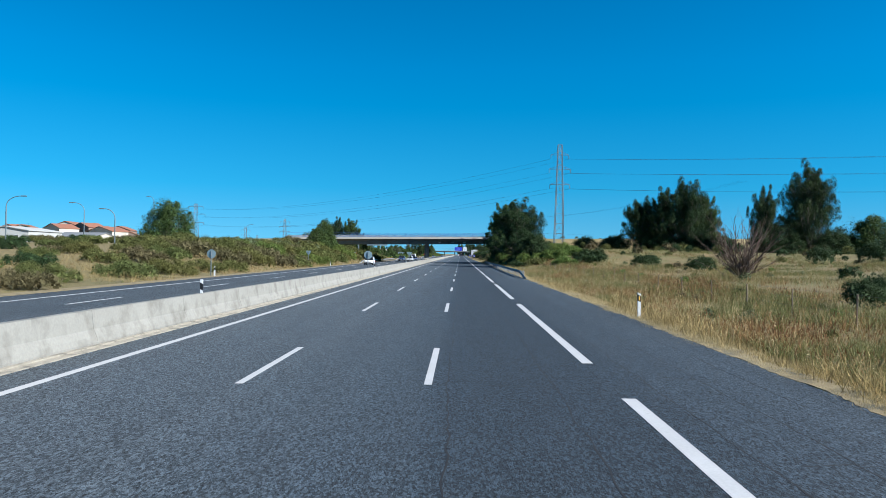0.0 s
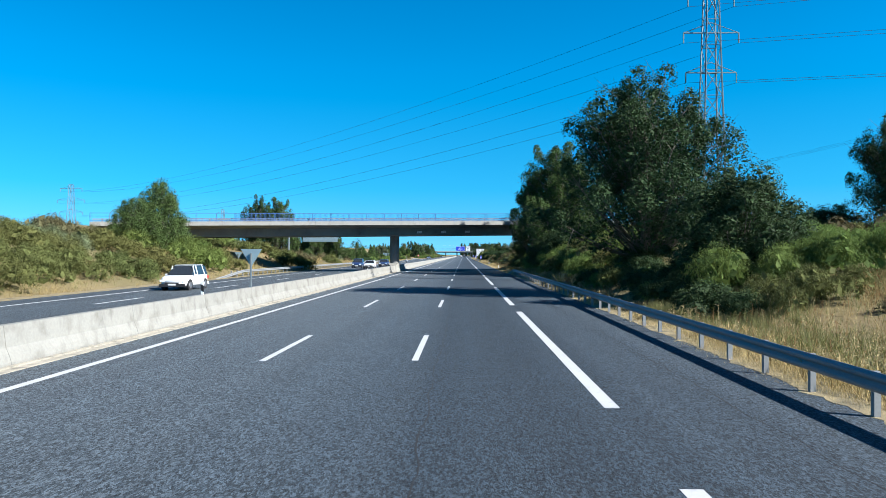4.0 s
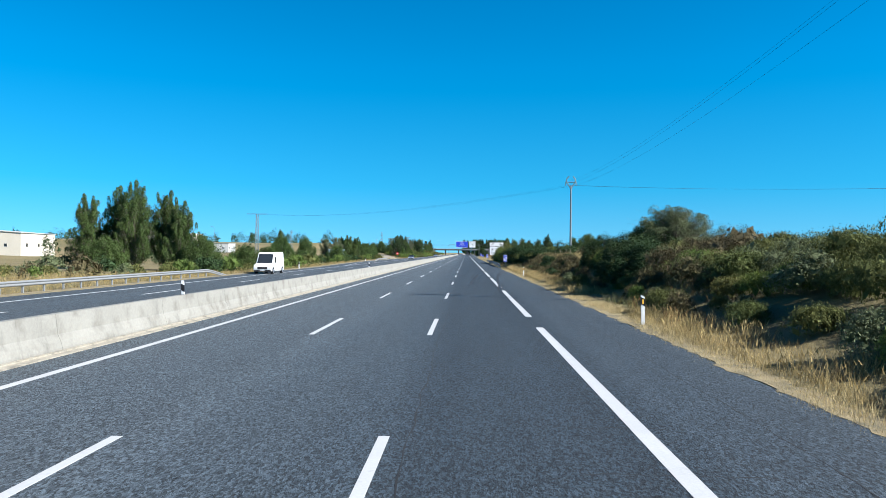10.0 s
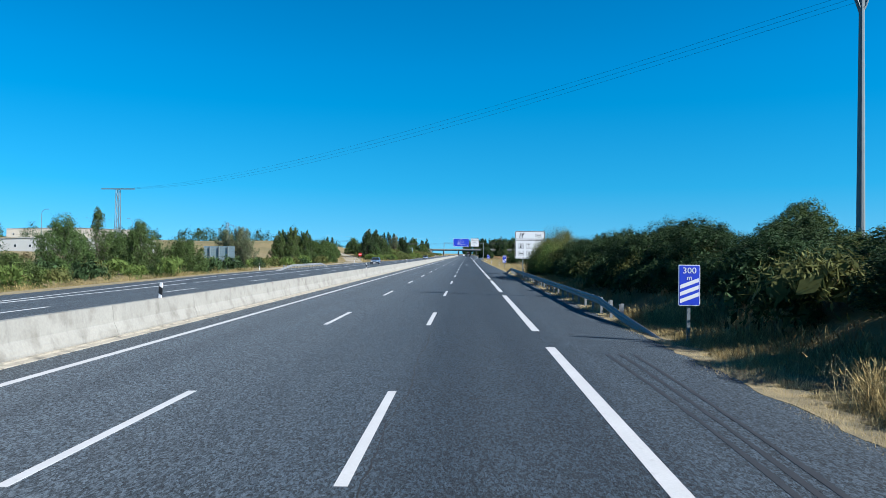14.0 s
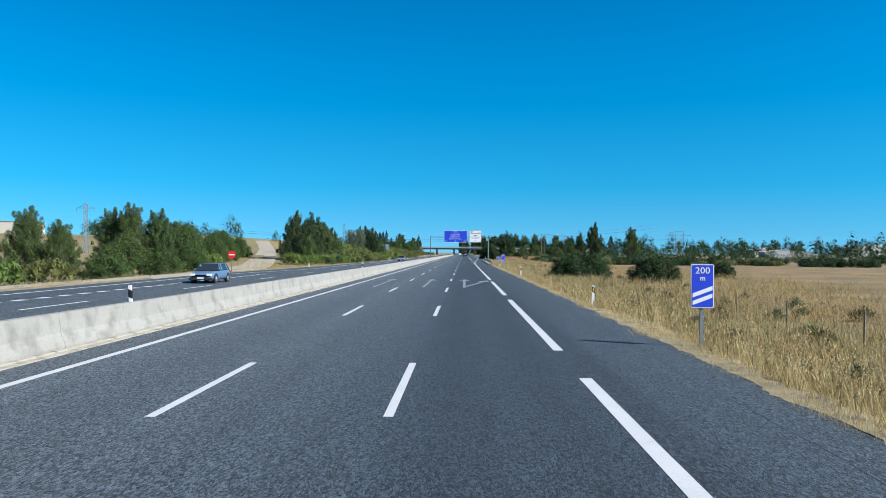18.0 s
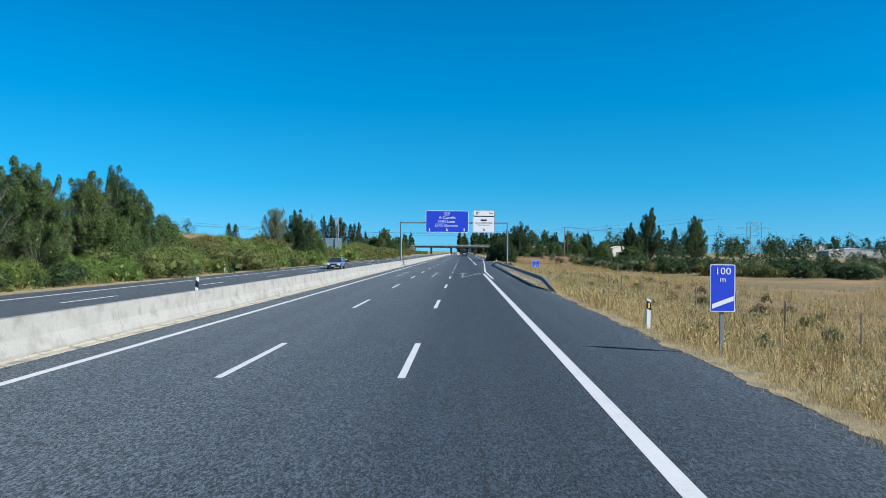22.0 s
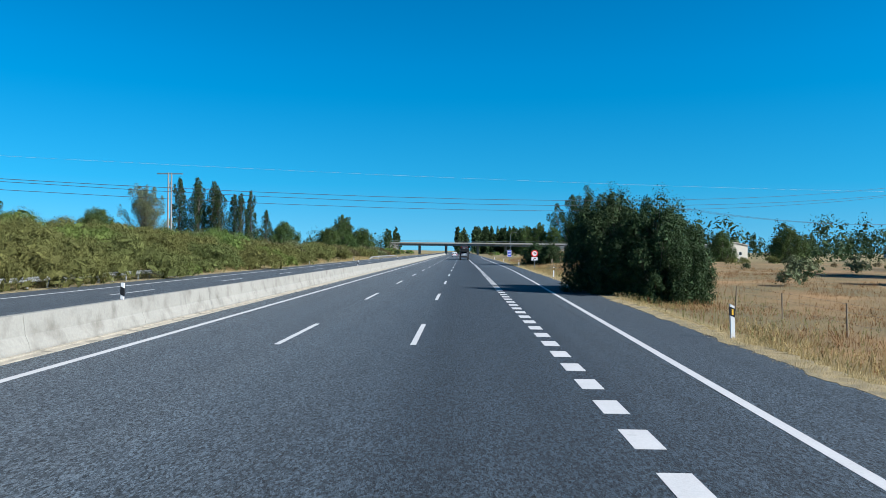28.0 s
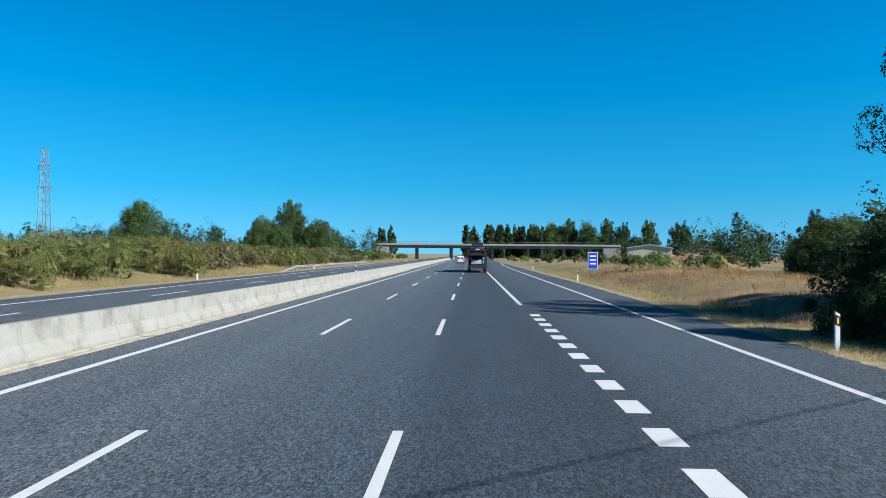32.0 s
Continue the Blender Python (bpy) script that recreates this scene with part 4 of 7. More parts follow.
part("tool_symbol", Shape().box(7.64, 7.71, y - 0.014, y - 0.009, 3.22, 3.62).box(7.52, 7.76, y - 0.014, y - 0.009, 3.58, 3.67), BLACK, lower)
part("bed_symbol", Shape().box(6.5, 6.98, y - 0.014, y - 0.009, 2.46, 2.55).box(6.5, 6.535, y - 0.014, y - 0.009, 2.4, 2.74).box(6.945, 6.98, y - 0.014, y - 0.009, 2.4, 2.55).box(6.56, 6.66, y - 0.014, y - 0.009, 2.57, 2.64).box(6.68, 6.95, y - 0.014, y - 0.009, 2.565, 2.62), BLACK, lower)
glyph(lower, "meal_symbol", [(7.5, 2.36), (7.56, 2.34), (7.86, 2.7), (7.8, 2.76)], y - 0.012)
glyph(lower, "meal_symbol", [(7.86, 2.36), (7.8, 2.34), (7.5, 2.7), (7.56, 2.76)], y - 0.0135)
glyph(lower, "arrow", arrow_pts(8.85, 3.05, 0.95, 45), y - 0.009)
for x in (6.95, 8.75):
    part("post", Shape().box(x - 0.06, x + 0.06, y + 0.04, y + 0.16, land(x, y) - 0.2, 5.2), POLE, sg)


def countdown(y, x, bars, text):
    g = thing("countdown_marker", "blue exit countdown marker with white slanted bars", "sign", group="countdown markers")
    p = plate(g, "panel", x - 0.3, x + 0.3, 1.05, 2.2, 0.03, y, 0.02, WHITE, BLUE)
    words(p, text, 0.24, WHITE, x, 2.03, y - 0.01, wide=1.1)
    words(p, "m", 0.2, WHITE, x, 1.83, y - 0.01)
    for k in range(bars):
        z = 1.12 + 0.2 * k
        glyph(p, "bar", [(x - 0.26, z), (x + 0.26, z + 0.2), (x + 0.26, z + 0.31), (x - 0.26, z + 0.11)], y - 0.012, WHITE)
    part("post", Shape().box(x - 0.045, x + 0.045, y + 0.04, y + 0.09, land(x, y) - 0.2, 2.1), POLE, g)


countdown(366.3, 6.42, 3, "300")
countdown(463.9, 6.28, 2, "200")
countdown(561.2, 6.35, 1, "100")

# overhead gantry
gy = 659.3
ga = thing("sign_gantry", "slim grey steel gantry with direction signs over the carriageway", "gantry")
part("beam", Shape().box(-10.05, 7.25, gy + 0.1, gy + 0.34, 6.98, 7.2), POLE, ga, bevel=0.02)
for x, b in ((-10.05, 0.0), (7.2, -0.5)):
    part("column", Shape().tube((x, gy + 0.22, b), (x, gy + 0.22, 7.25), 0.16, 0.12, 12), POLE, ga)
    part("base_plate", Shape().box(x - 0.3, x + 0.3, gy - 0.08, gy + 0.52, b, b + 0.35), POLE, ga)
bp = plate(ga, "blue_panel", -6.02, 0.88, 5.55, 9.05, 0.22, gy, 0.07, WHITE, BLUE)
yy = gy - 0.009
words(bp, "A Coruña", 0.62, WHITE, -2.55, 7.93, yy, wide=1.1)
words(bp, "León", 0.58, WHITE, -1.95, 7.27, yy, wide=1.1)
words(bp, "Ourense", 0.58, WHITE, -1.92, 6.63, yy, wide=1.1)
for text, x, z in (("A-6", -2.62, 8.55), ("A-66", -3.4, 7.29), ("A-52", -3.85, 6.65)):
    hw = 0.46 if text == "A-6" else 0.6
    fr = part("road_number_frame", Shape().box(x - hw, x + hw, gy - 0.007, gy - 0.003, z - 0.25, z + 0.25), WHITE, bp)
    part("road_number_field", Shape().box(x - hw + 0.04, x + hw - 0.04, gy - 0.01, gy - 0.006, z - 0.21, z + 0.21), BLUE, fr)
    words(bp, text, 0.4, WHITE, x, z, gy - 0.014)
for x in (-5.4, -2.6, 0.2):
    glyph(bp, "lane_arrow", arrow_pts(x, 5.98, 0.5, -90), yy, WHITE)
wu = plate(ga, "white_upper_panel", 1.62, 5.12, 8.2, 9.1, 0.18, gy, 0.07, BLACK, WHITE)
wd = plate(ga, "white_lower_panel", 1.6, 5.12, 5.6, 8.16, 0.18, gy, 0.07, BLACK, WHITE)
exit_glyph(wu, 2.3, 8.65, 0.52, yy)
words(wu, "264", 0.4, BLACK, 4.45, 8.65, yy, wide=1.15)
part("road_number", Shape().box(2.85, 3.85, gy - 0.009, gy - 0.003, 7.4, 7.68), BLACK, wd, "dark printed road number bar")
words(wd, "SAN CRISTOBAL", 0.36, BLACK, 3.36, 7.1, yy, wide=1.05)
words(wd, "DE ENTREVIÑAS", 0.24, BLACK, 3.36, 6.75, yy, wide=1.1)
glyph(wd, "arrow", arrow_pts(3.36, 6.05, 0.5, -45), yy)


def kerb_sign(y, x):
    g = thing("kilometre_sign", "small blue kilometre sign with white numerals on a post", "sign")
    p = plate(g, "panel", x - 0.42, x + 0.42, 0.62, 1.48, 0.04, y, 0.03, WHITE, BLUE)
    words(p, "A-6", 0.24, WHITE, x, 1.33, y - 0.01)
    words(p, "km", 0.18, WHITE, x, 1.1, y - 0.01)
    words(p, "263", 0.34, WHITE, x, 0.82, y - 0.01)
    part("post", Shape().box(x - 0.04, x + 0.04, y + 0.04, y + 0.1, land(x, y) - 0.2, 1.4), POLE, g)


kerb_sign(630.5, 8.85)


def disc(r, n=28):
    return [(r * math.cos(2 * math.pi * i / n), r * math.sin(2 * math.pi * i / n)) for i in range(n)]


def shift(pts, x, z):
    return [(a + x, b + z) for a, b in pts]


y, x = 789.4, 10.0
g = thing("speed_sign", "round red-rimmed speed sign above a white arrow plate", "sign")
d = part("disc", Shape().poly(shift(disc(0.46), x, 2.2), y, y + 0.03), RED, g)
part("field", Shape().poly(shift(disc(0.33), x, 2.2), y - 0.004, y + 0.002), WHITE, d)
words(d, "100", 0.36, BLACK, x, 2.2, y - 0.009, wide=1.05)
p2 = plate(g, "arrow_plate", x - 0.4, x + 0.4, 1.3, 1.68, 0.03, y, 0.02, BLACK, WHITE)
glyph(p2, "arrow", arrow_pts(x, 1.49, 0.42, 30), y - 0.009)
part("post", Shape().box(x - 0.045, x + 0.045, y + 0.04, y + 0.1, land(x, y) - 0.2, 2.4), POLE, g)

y, x = 527.6, -27.2
g = thing("no_entry_sign", "round red no-entry sign with a white bar at the slip road", "sign")
d = part("disc", Shape().poly(shift(disc(0.46), x, 2.0), y, y + 0.03), RED, g)
part("bar", Shape().box(x - 0.33, x + 0.33, y - 0.006, y, 1.93, 2.09), WHITE, d)
part("post", Shape().box(x - 0.045, x + 0.045, y + 0.04, y + 0.1, -0.4, 2.2), POLE, g)
y, x = 857, 11.07
g = thing("exit_board", "blue exit board with white bars of print on a post", "sign")
p = plate(g, "panel", x - 0.46, x + 0.46, 1.2, 2.75, 0.04, y, 0.05, WHITE, BLUE)
for z in (2.4, 2.05, 1.7):
    part("print", Shape().box(x - 0.28, x + 0.28, y - 0.008, y - 0.003, z - 0.07, z + 0.07), WHITE, p, "white printed bar")
part("post", Shape().box(x - 0.05, x + 0.05, y + 0.052, y + 0.13, land(x, y) - 0.3, 2.7), POLE, g)


def sign_back(x0, x1, z0, z1, y, label, legs, slats=8, name="direction_sign"):
    """The ribbed rear of a road sign that faces the other way."""
    g = thing(name, label, "sign", group="signs seen from behind")
    h = (z1 - z0) / slats
    for k in range(slats):
        part("plank", Shape().box(x0, x1, y, y + 0.04, z0 + h * k + 0.012, z0 + h * (k + 1) - 0.012), SIGN_BACK, g)
    for x in legs:
        part("post", Shape().box(x - 0.07, x + 0.07, y - 0.16, y - 0.02, land(x, y) - 0.3, z1 - 0.1), POLE, g)
    return g


sign_back(-33.0, -27.0, 1.55, 5.2, 702, "ribbed grey back of a large road sign on posts", (-31.6, -28.4), 12)
sign_back(-40.2, -35.4, 0.9, 3.3, 454, "grey back of a wide road sign on posts", (-39.2, -37.8, -36.4), 6)
g = sign_back(-32.4, -25.4, 5.0, 8.4, 242, "large ribbed sign seen from behind on a cantilever post", (), 12)
part("mast", Shape().tube((-35.2, 241.6, 0), (-35.2, 241.6, 7.2), 0.2, 0.16, 12), POLE, g)
part("arm", Shape().box(-35.2, -25.8, 241.7, 241.95, 6.5, 6.8), POLE, g)
for x, y, z, r in ((-25.7, 71.5, 2.15, 0.45), (-10.5, 76.6, 2.25, 0.44), (-27.6, 616, 1.2, 0.3)):
    g = thing("round_sign", "grey back of a round road sign on a post", "sign", group="signs seen from behind")
    part("disc", Shape().poly(shift(disc(r), x, z), y, y + 0.03), SIGN_BACK, g)
    part("post", Shape().box(x - 0.04, x + 0.04, y - 0.09, y - 0.01, land(x, y) - 0.3, z + 0.3), POLE, g)
for x, y in ((-25.8, 118), (-29.0, 190), (BARRIER_X, 132.3)):
    g = thing("give_way_sign", "grey back of a triangular give-way sign on a post", "sign", group="signs seen from behind")
    part("triangle", Shape().poly([(x - 0.5, 2.7), (x + 0.5, 2.7), (x, 1.85)], y, y + 0.03), SIGN_BACK, g)
    part("post", Shape().box(x - 0.04, x + 0.04, y - 0.09, y - 0.01, (0.88 if x == BARRIER_X else land(x, y) - 0.3), 2.5), POLE, g)


# ---- power lines ----
def lattice(x, y, base, top, w0, w1, arms, label, mat=POLE, name="pylon"):
    """A four-legged lattice mast with cross arms at given heights."""
    g = thing(name, label, "pylon", group="power line masts")
    legs, brace = Shape(), Shape()
    n = max(6, int((top - base) / 2.2))
    corner = lambda k, i: (x + (1 if i in (0, 1) else -1) * (w0 + (w1 - w0) * k) / 2, y + (1 if i in (0, 3) else -1) * (w0 + (w1 - w0) * k) / 2, base + (top - base) * k)
    for i in range(4):
        one = Shape().tube(corner(0, i), corner(1, i), 0.09, 0.06, 5)
        part("leg", one, mat, g)
        for k in range(n):
            a, b = corner(k / n, i), corner((k + 1) / n, (i + 1) % 4)
            brace.tube(a, b, 0.035, 0.035, 4, False)
            brace.tube(corner((k + 1) / n, i), b, 0.03, 0.03, 4, False)
    part("bracing", brace, mat, g)
    for z, reach in arms:
        a = Shape()
        a.tube((x - reach, y, z), (x + reach, y, z), 0.06, 0.06, 5)
        a.tube((x - reach, y, z), (x, y, z + 0.9), 0.035, 0.035, 4)
        a.tube((x + reach, y, z), (x, y, z + 0.9), 0.035, 0.035, 4)
        for e in (-1, 1):
            a.tube((x + e * reach, y, z), (x + e * reach, y, z - 0.9), 0.06, 0.06, 6)
        part("cross_arm", a, mat, g)
    return g


def wire(a, b, sag, label="thin sagging overhead power line", r=0.028, mat=None):
    a, b = Vector(a), Vector(b)
    s, n = Shape(), 22
    pts = [a.lerp(b, i / n) - Vector((0, 0, 4 * sag * (i / n) * (1 - i / n))) for i in range(n + 1)]
    for p in pts:
        k = len(s.v)
        s.v += [(p.x, p.y - r, p.z), (p.x, p.y, p.z + r), (p.x, p.y + r, p.z), (p.x, p.y, p.z - r)]
        if k:
            s.f += [(k - 4 + j, k - 4 + (j + 1) % 4, k + (j + 1) % 4, k + j) for j in range(4)]
    solid("power_line", s, mat or WIRE, label, "cable", "power lines")


PR, PL = (21.6, 162.0), (-114, 303)
lattice(*PR, 3, 27.5, 2.2, 0.9, ((18.5, 2.2), (22.0, 2.4), (25.2, 2.0)), "tall grey lattice pylon beside the motorway trees")
lattice(*PL, 3, 22.5, 2.4, 0.9, ((14.5, 3.4), (18.0, 4.0), (21.3, 3.2)), "grey lattice pylon with three cross arms")
for z, zl, reach in ((17.6, 13.6, 2.2), (21.1, 17.1, 2.4), (24.3, 20.4, 2.0)):
    for e in (-1, 1):
        wire((PR[0] + e * reach, PR[1], z), (PL[0] + e * reach * 1.5, PL[1], zl), 4.0, r=0.014)
        wire((PR[0] + e * reach, PR[1], z), (260 + e * 2, 60, z + 6), 5.0, r=0.014)
lattice(-92, 369, 0, 19.5, 2.2, 0.8, ((13, 2.6), (15.6, 2.8), (18, 2.4)), "grey lattice pylon in the fields")
lattice(-128, 420, 0, 17, 2.2, 0.8, ((12, 2.6), (15, 2.8)), "grey lattice pylon in the fields")
lattice(-80.4, 922, 2, 21.7, 2.0, 0.7, ((14.5, 1.4), (18.5, 1.2)), "slim lattice mast above the shrubs", name="lattice_mast")
lattice(-118, 410, 3, 12, 1.4, 0.6, (), "slim lattice mast in the fields", name="lattice_mast")
lattice(112, 822, -0.3, 14.5, 4.5, 4.0, ((12.4, 6.5),), "broad lattice pylon with a wide cross arm")
lattice(-72.5, 492, -0.5, 15.2, 1.1, 0.6, (), "narrow lattice mast with a flat top bar", name="lattice_mast")
ob = solid("cross_bar", Shape().box(-76, -69, 491.9, 492.1, 15.2, 15.4), POLE, "flat steel bar on the narrow mast", "cross bar")
lattice(-90.3, 612.6, -0.5, 13.4, 1.1, 0.6, ((12.4, 2.2),), "narrow lattice mast with a flat top bar", name="lattice_mast")


def mast(x, y, base, top, label):
    """A slender steel pole with a curved fork on top."""
    g = thing("utility_pole", label, "pole", group="utility poles")
    part("shaft", Shape().tube((x, y, base), (x, y, top - 1.6), 0.22, 0.12, 10), POLE, g)
    for e in (-1, 1):
        s = Shape()
        pts = [(x, y, top - 2.5), (x + e * 0.3, y, top - 1.7), (x + e * 0.85, y, top - 1.0), (x + e * 0.8, y, top - 0.4), (x + e * 0.35, y, top + 0.1)]
        for a, b in zip(pts, pts[1:]):
            s.tube(a, b, 0.1, 0.09, 6)
        part("fork_arm", s, POLE, g)
        part("insulator", Shape().tube((x + e * 1.0, y, top - 0.9), (x + e * 1.0, y, top - 1.7), 0.05, 0.05, 6), POLE, g)
    part("cross_bar", Shape().tube((x - 1.0, y, top - 1.0), (x + 1.0, y, top - 1.0), 0.09, 0.09, 6), POLE, g)
    return g


mast(21.0, 278.8, 2.2, 18.6, "slender steel utility pole with a curved fork on the bank")
mast(19.4, 381.6, 1.2, 16.9, "slender steel utility pole with a curved fork on the bank")
for e in (-0.8, 0.8, 0.0):
    wire((21 + e, 278.8, 17.0 + (0.9 if e == 0 else 0)), (19.4 + e, 381.6, 15.3 + (0.9 if e == 0 else 0)), 1.6, r=0.009)
    wire((19.4 + e, 381.6, 15.3), (-72.5 + 3 * e, 492, 15.4), 2.5, r=0.007)
    wire((21 + e, 278.8, 17.0), (58 + e, 150, 18.5), 2.0, r=0.008)
    wire((19.4 + e, 381.6, 15.3), (140 + e, 330, 16), 2.5, r=0.008)


def h_pole(x, y, base, top, label, gap=1.3, mat=WOOD):
    g = thing("twin_pole", label, "pole", group="twin poles")
    for e in (-gap / 2, gap / 2):
        part("pole", Shape().tube((x + e, y, base), (x + e, y, top), 0.15, 0.11, 8), mat, g)
    part("cross_bar", Shape().box(x - 2.0, x + 2.0, y - 0.07, y + 0.07, top - 0.25, top - 0.08), POLE, g)
    part("brace", Shape().tube((x - gap / 2, y, top - 3), (x + gap / 2, y, top - 1), 0.05, 0.05, 5).tube((x + gap / 2, y, top - 3), (x - gap / 2, y, top - 1), 0.05, 0.05, 5), POLE, g)


h_pole(-45.6, 802.3, 2, 14.2, "weathered twin-pole power line support among the shrubs", 0.5, material("concrete_pole", (0.2, 0.19, 0.17), 0.85, vary=0.12))
h_pole(45.7, 861.2, 0, 13.7, "dark twin-pole power line support behind the trees", 1.5)
for e in (-1.7, 0, 1.7):
    wire((45.7 + e, 861.2, 13.8), (150 + e, 930, 13), 2.0, r=0.025)
for y0, m, c, k in ((777.7, 0.737, 8.35, 0.039), (781.8, 0.616, 8.03, 0.0235), (786.3, 0.677, 7.55, 0.0275)):
    wire((-130, y0 - 130 * m, c - 130 * k + 9.6), (110, y0 + 110 * m, c + 110 * k + 7.0), 7.9, r=0.024)
wire((-130, 778 - 130 * 0.366, 13.4), (110, 778 + 110 * 0.366, 13.4), 2.2, "bare wire above the other power lines, its sun glint put into the pale colour", 0.008, GLINT_WIRE)


def street_lamp(x, y, h, reach, label="curved grey steel street lamp"):
    base = land(x, y)
    g = thing("street_lamp", label, "street lamp", group="street lamps")
    part("pole", Shape().tube((x, y, base - 0.2), (x, y, h - 1.4), 0.1, 0.07, 8), POLE, g)
    s = Shape()
    for i in range(7):
        w = math.pi / 2 * i / 6
        prev = (x + reach * (1 - math.cos(w)), y, h - 1.4 + 1.4 * math.sin(w))
        out, r = (-math.cos(w) * (1 if reach > 0 else -1), math.sin(w)), 0.06 - 0.002 * i
        for j in range(6):
            c, d = math.cos(math.pi * j / 3) * r, math.sin(math.pi * j / 3) * r
            s.v.append((prev[0] + out[0] * c, y + d, prev[2] + out[1] * c))
        if i:
            s.f += [(6 * i - 6 + j, 6 * i - 6 + (j + 1) % 6, 6 * i + (j + 1) % 6, 6 * i + j) for j in range(6)]
    s.f += [tuple(range(5, -1, -1)), tuple(range(36, 42))]
    part("arm", s, POLE, g)
    part("head", Shape().box(prev[0], prev[0] + 0.8 * (1 if reach > 0 else -1), y - 0.12, y + 0.12, h - 0.08, h + 0.06), POLE, g, bevel=0.02)


for x, y, h, r in ((-62, 95, 9.5, 2.0), (-70, 130, 11, -2.0), (-84, 192, 17, -1.2), (-52, 105, 8.5, -1.6), (-76, 250, 12, 1.5), (22, 1015, 11, 2.0), (-130, 560, 15, 1.5), (-140, 640, 16, -1.5), (-95, 1000, 18, 1.0)):
    street_lamp(x, y, h, r)


# ---- vegetation ----
def leaves(rng, centres, per, spread, size, up=0.3, long=1.5):
    """Corners of many small four-cornered leaf sprays gathered round the given centres."""
    c = np.repeat(np.asarray(centres, float), per, axis=0)
    n = len(c)
    p = c + rng.normal(0, 1, (n, 3)) * spread
    a = rng.normal(0, 1, (n, 3))
    a[:, 2] += up
    a /= np.linalg.norm(a, axis=1)[:, None]
    b = np.cross(a, rng.normal(0, 1, (n, 3)))
    b /= np.linalg.norm(b, axis=1)[:, None] + 1e-9
    s = size * rng.uniform(0.6, 1.35, (n, 1))
    a, b = a * s * long, b * s
    return np.stack([p - a, p + b * 0.55 - a * 0.15, p + a, p - b * 0.55 - a * 0.1], axis=1)


def tuft_leaves(rng, centres, radii, per, size, up=0.4, long=1.5, loose=0.75, fuzz=0.16, low=-0.7):
    """Corners of leaf sprays that lie over rounded tufts of foliage, most of them facing outwards."""
    c = np.repeat(np.asarray(centres, float), per, axis=0)
    rr = np.repeat(np.asarray(radii, float), per, axis=0)
    n = len(c)
    d = rng.normal(0, 1, (n, 3))
    d /= np.linalg.norm(d, axis=1)[:, None]
    d[:, 2] = np.where(d[:, 2] < low, -d[:, 2], d[:, 2])
    p = c + d * rr * (1 - np.abs(rng.normal(0, fuzz, (n, 1))) + np.abs(rng.normal(0, fuzz * 0.8, (n, 1))))
    m = d + loose * rng.normal(0, 1, (n, 3))
    m /= np.linalg.norm(m, axis=1)[:, None]
    a = rng.normal(0, 0.8, (n, 3))
    a[:, 2] += up
    a -= m * (a * m).sum(axis=1)[:, None]
    a /= np.linalg.norm(a, axis=1)[:, None] + 1e-9
    b = np.cross(m, a)
    s = size * rng.uniform(0.55, 1.4, (n, 1))
    a, b = a * s * long, b * s
    return np.stack([p - a, p + b * 0.6 - a * 0.15, p + a, p - b * 0.6 - a * 0.1], axis=1)


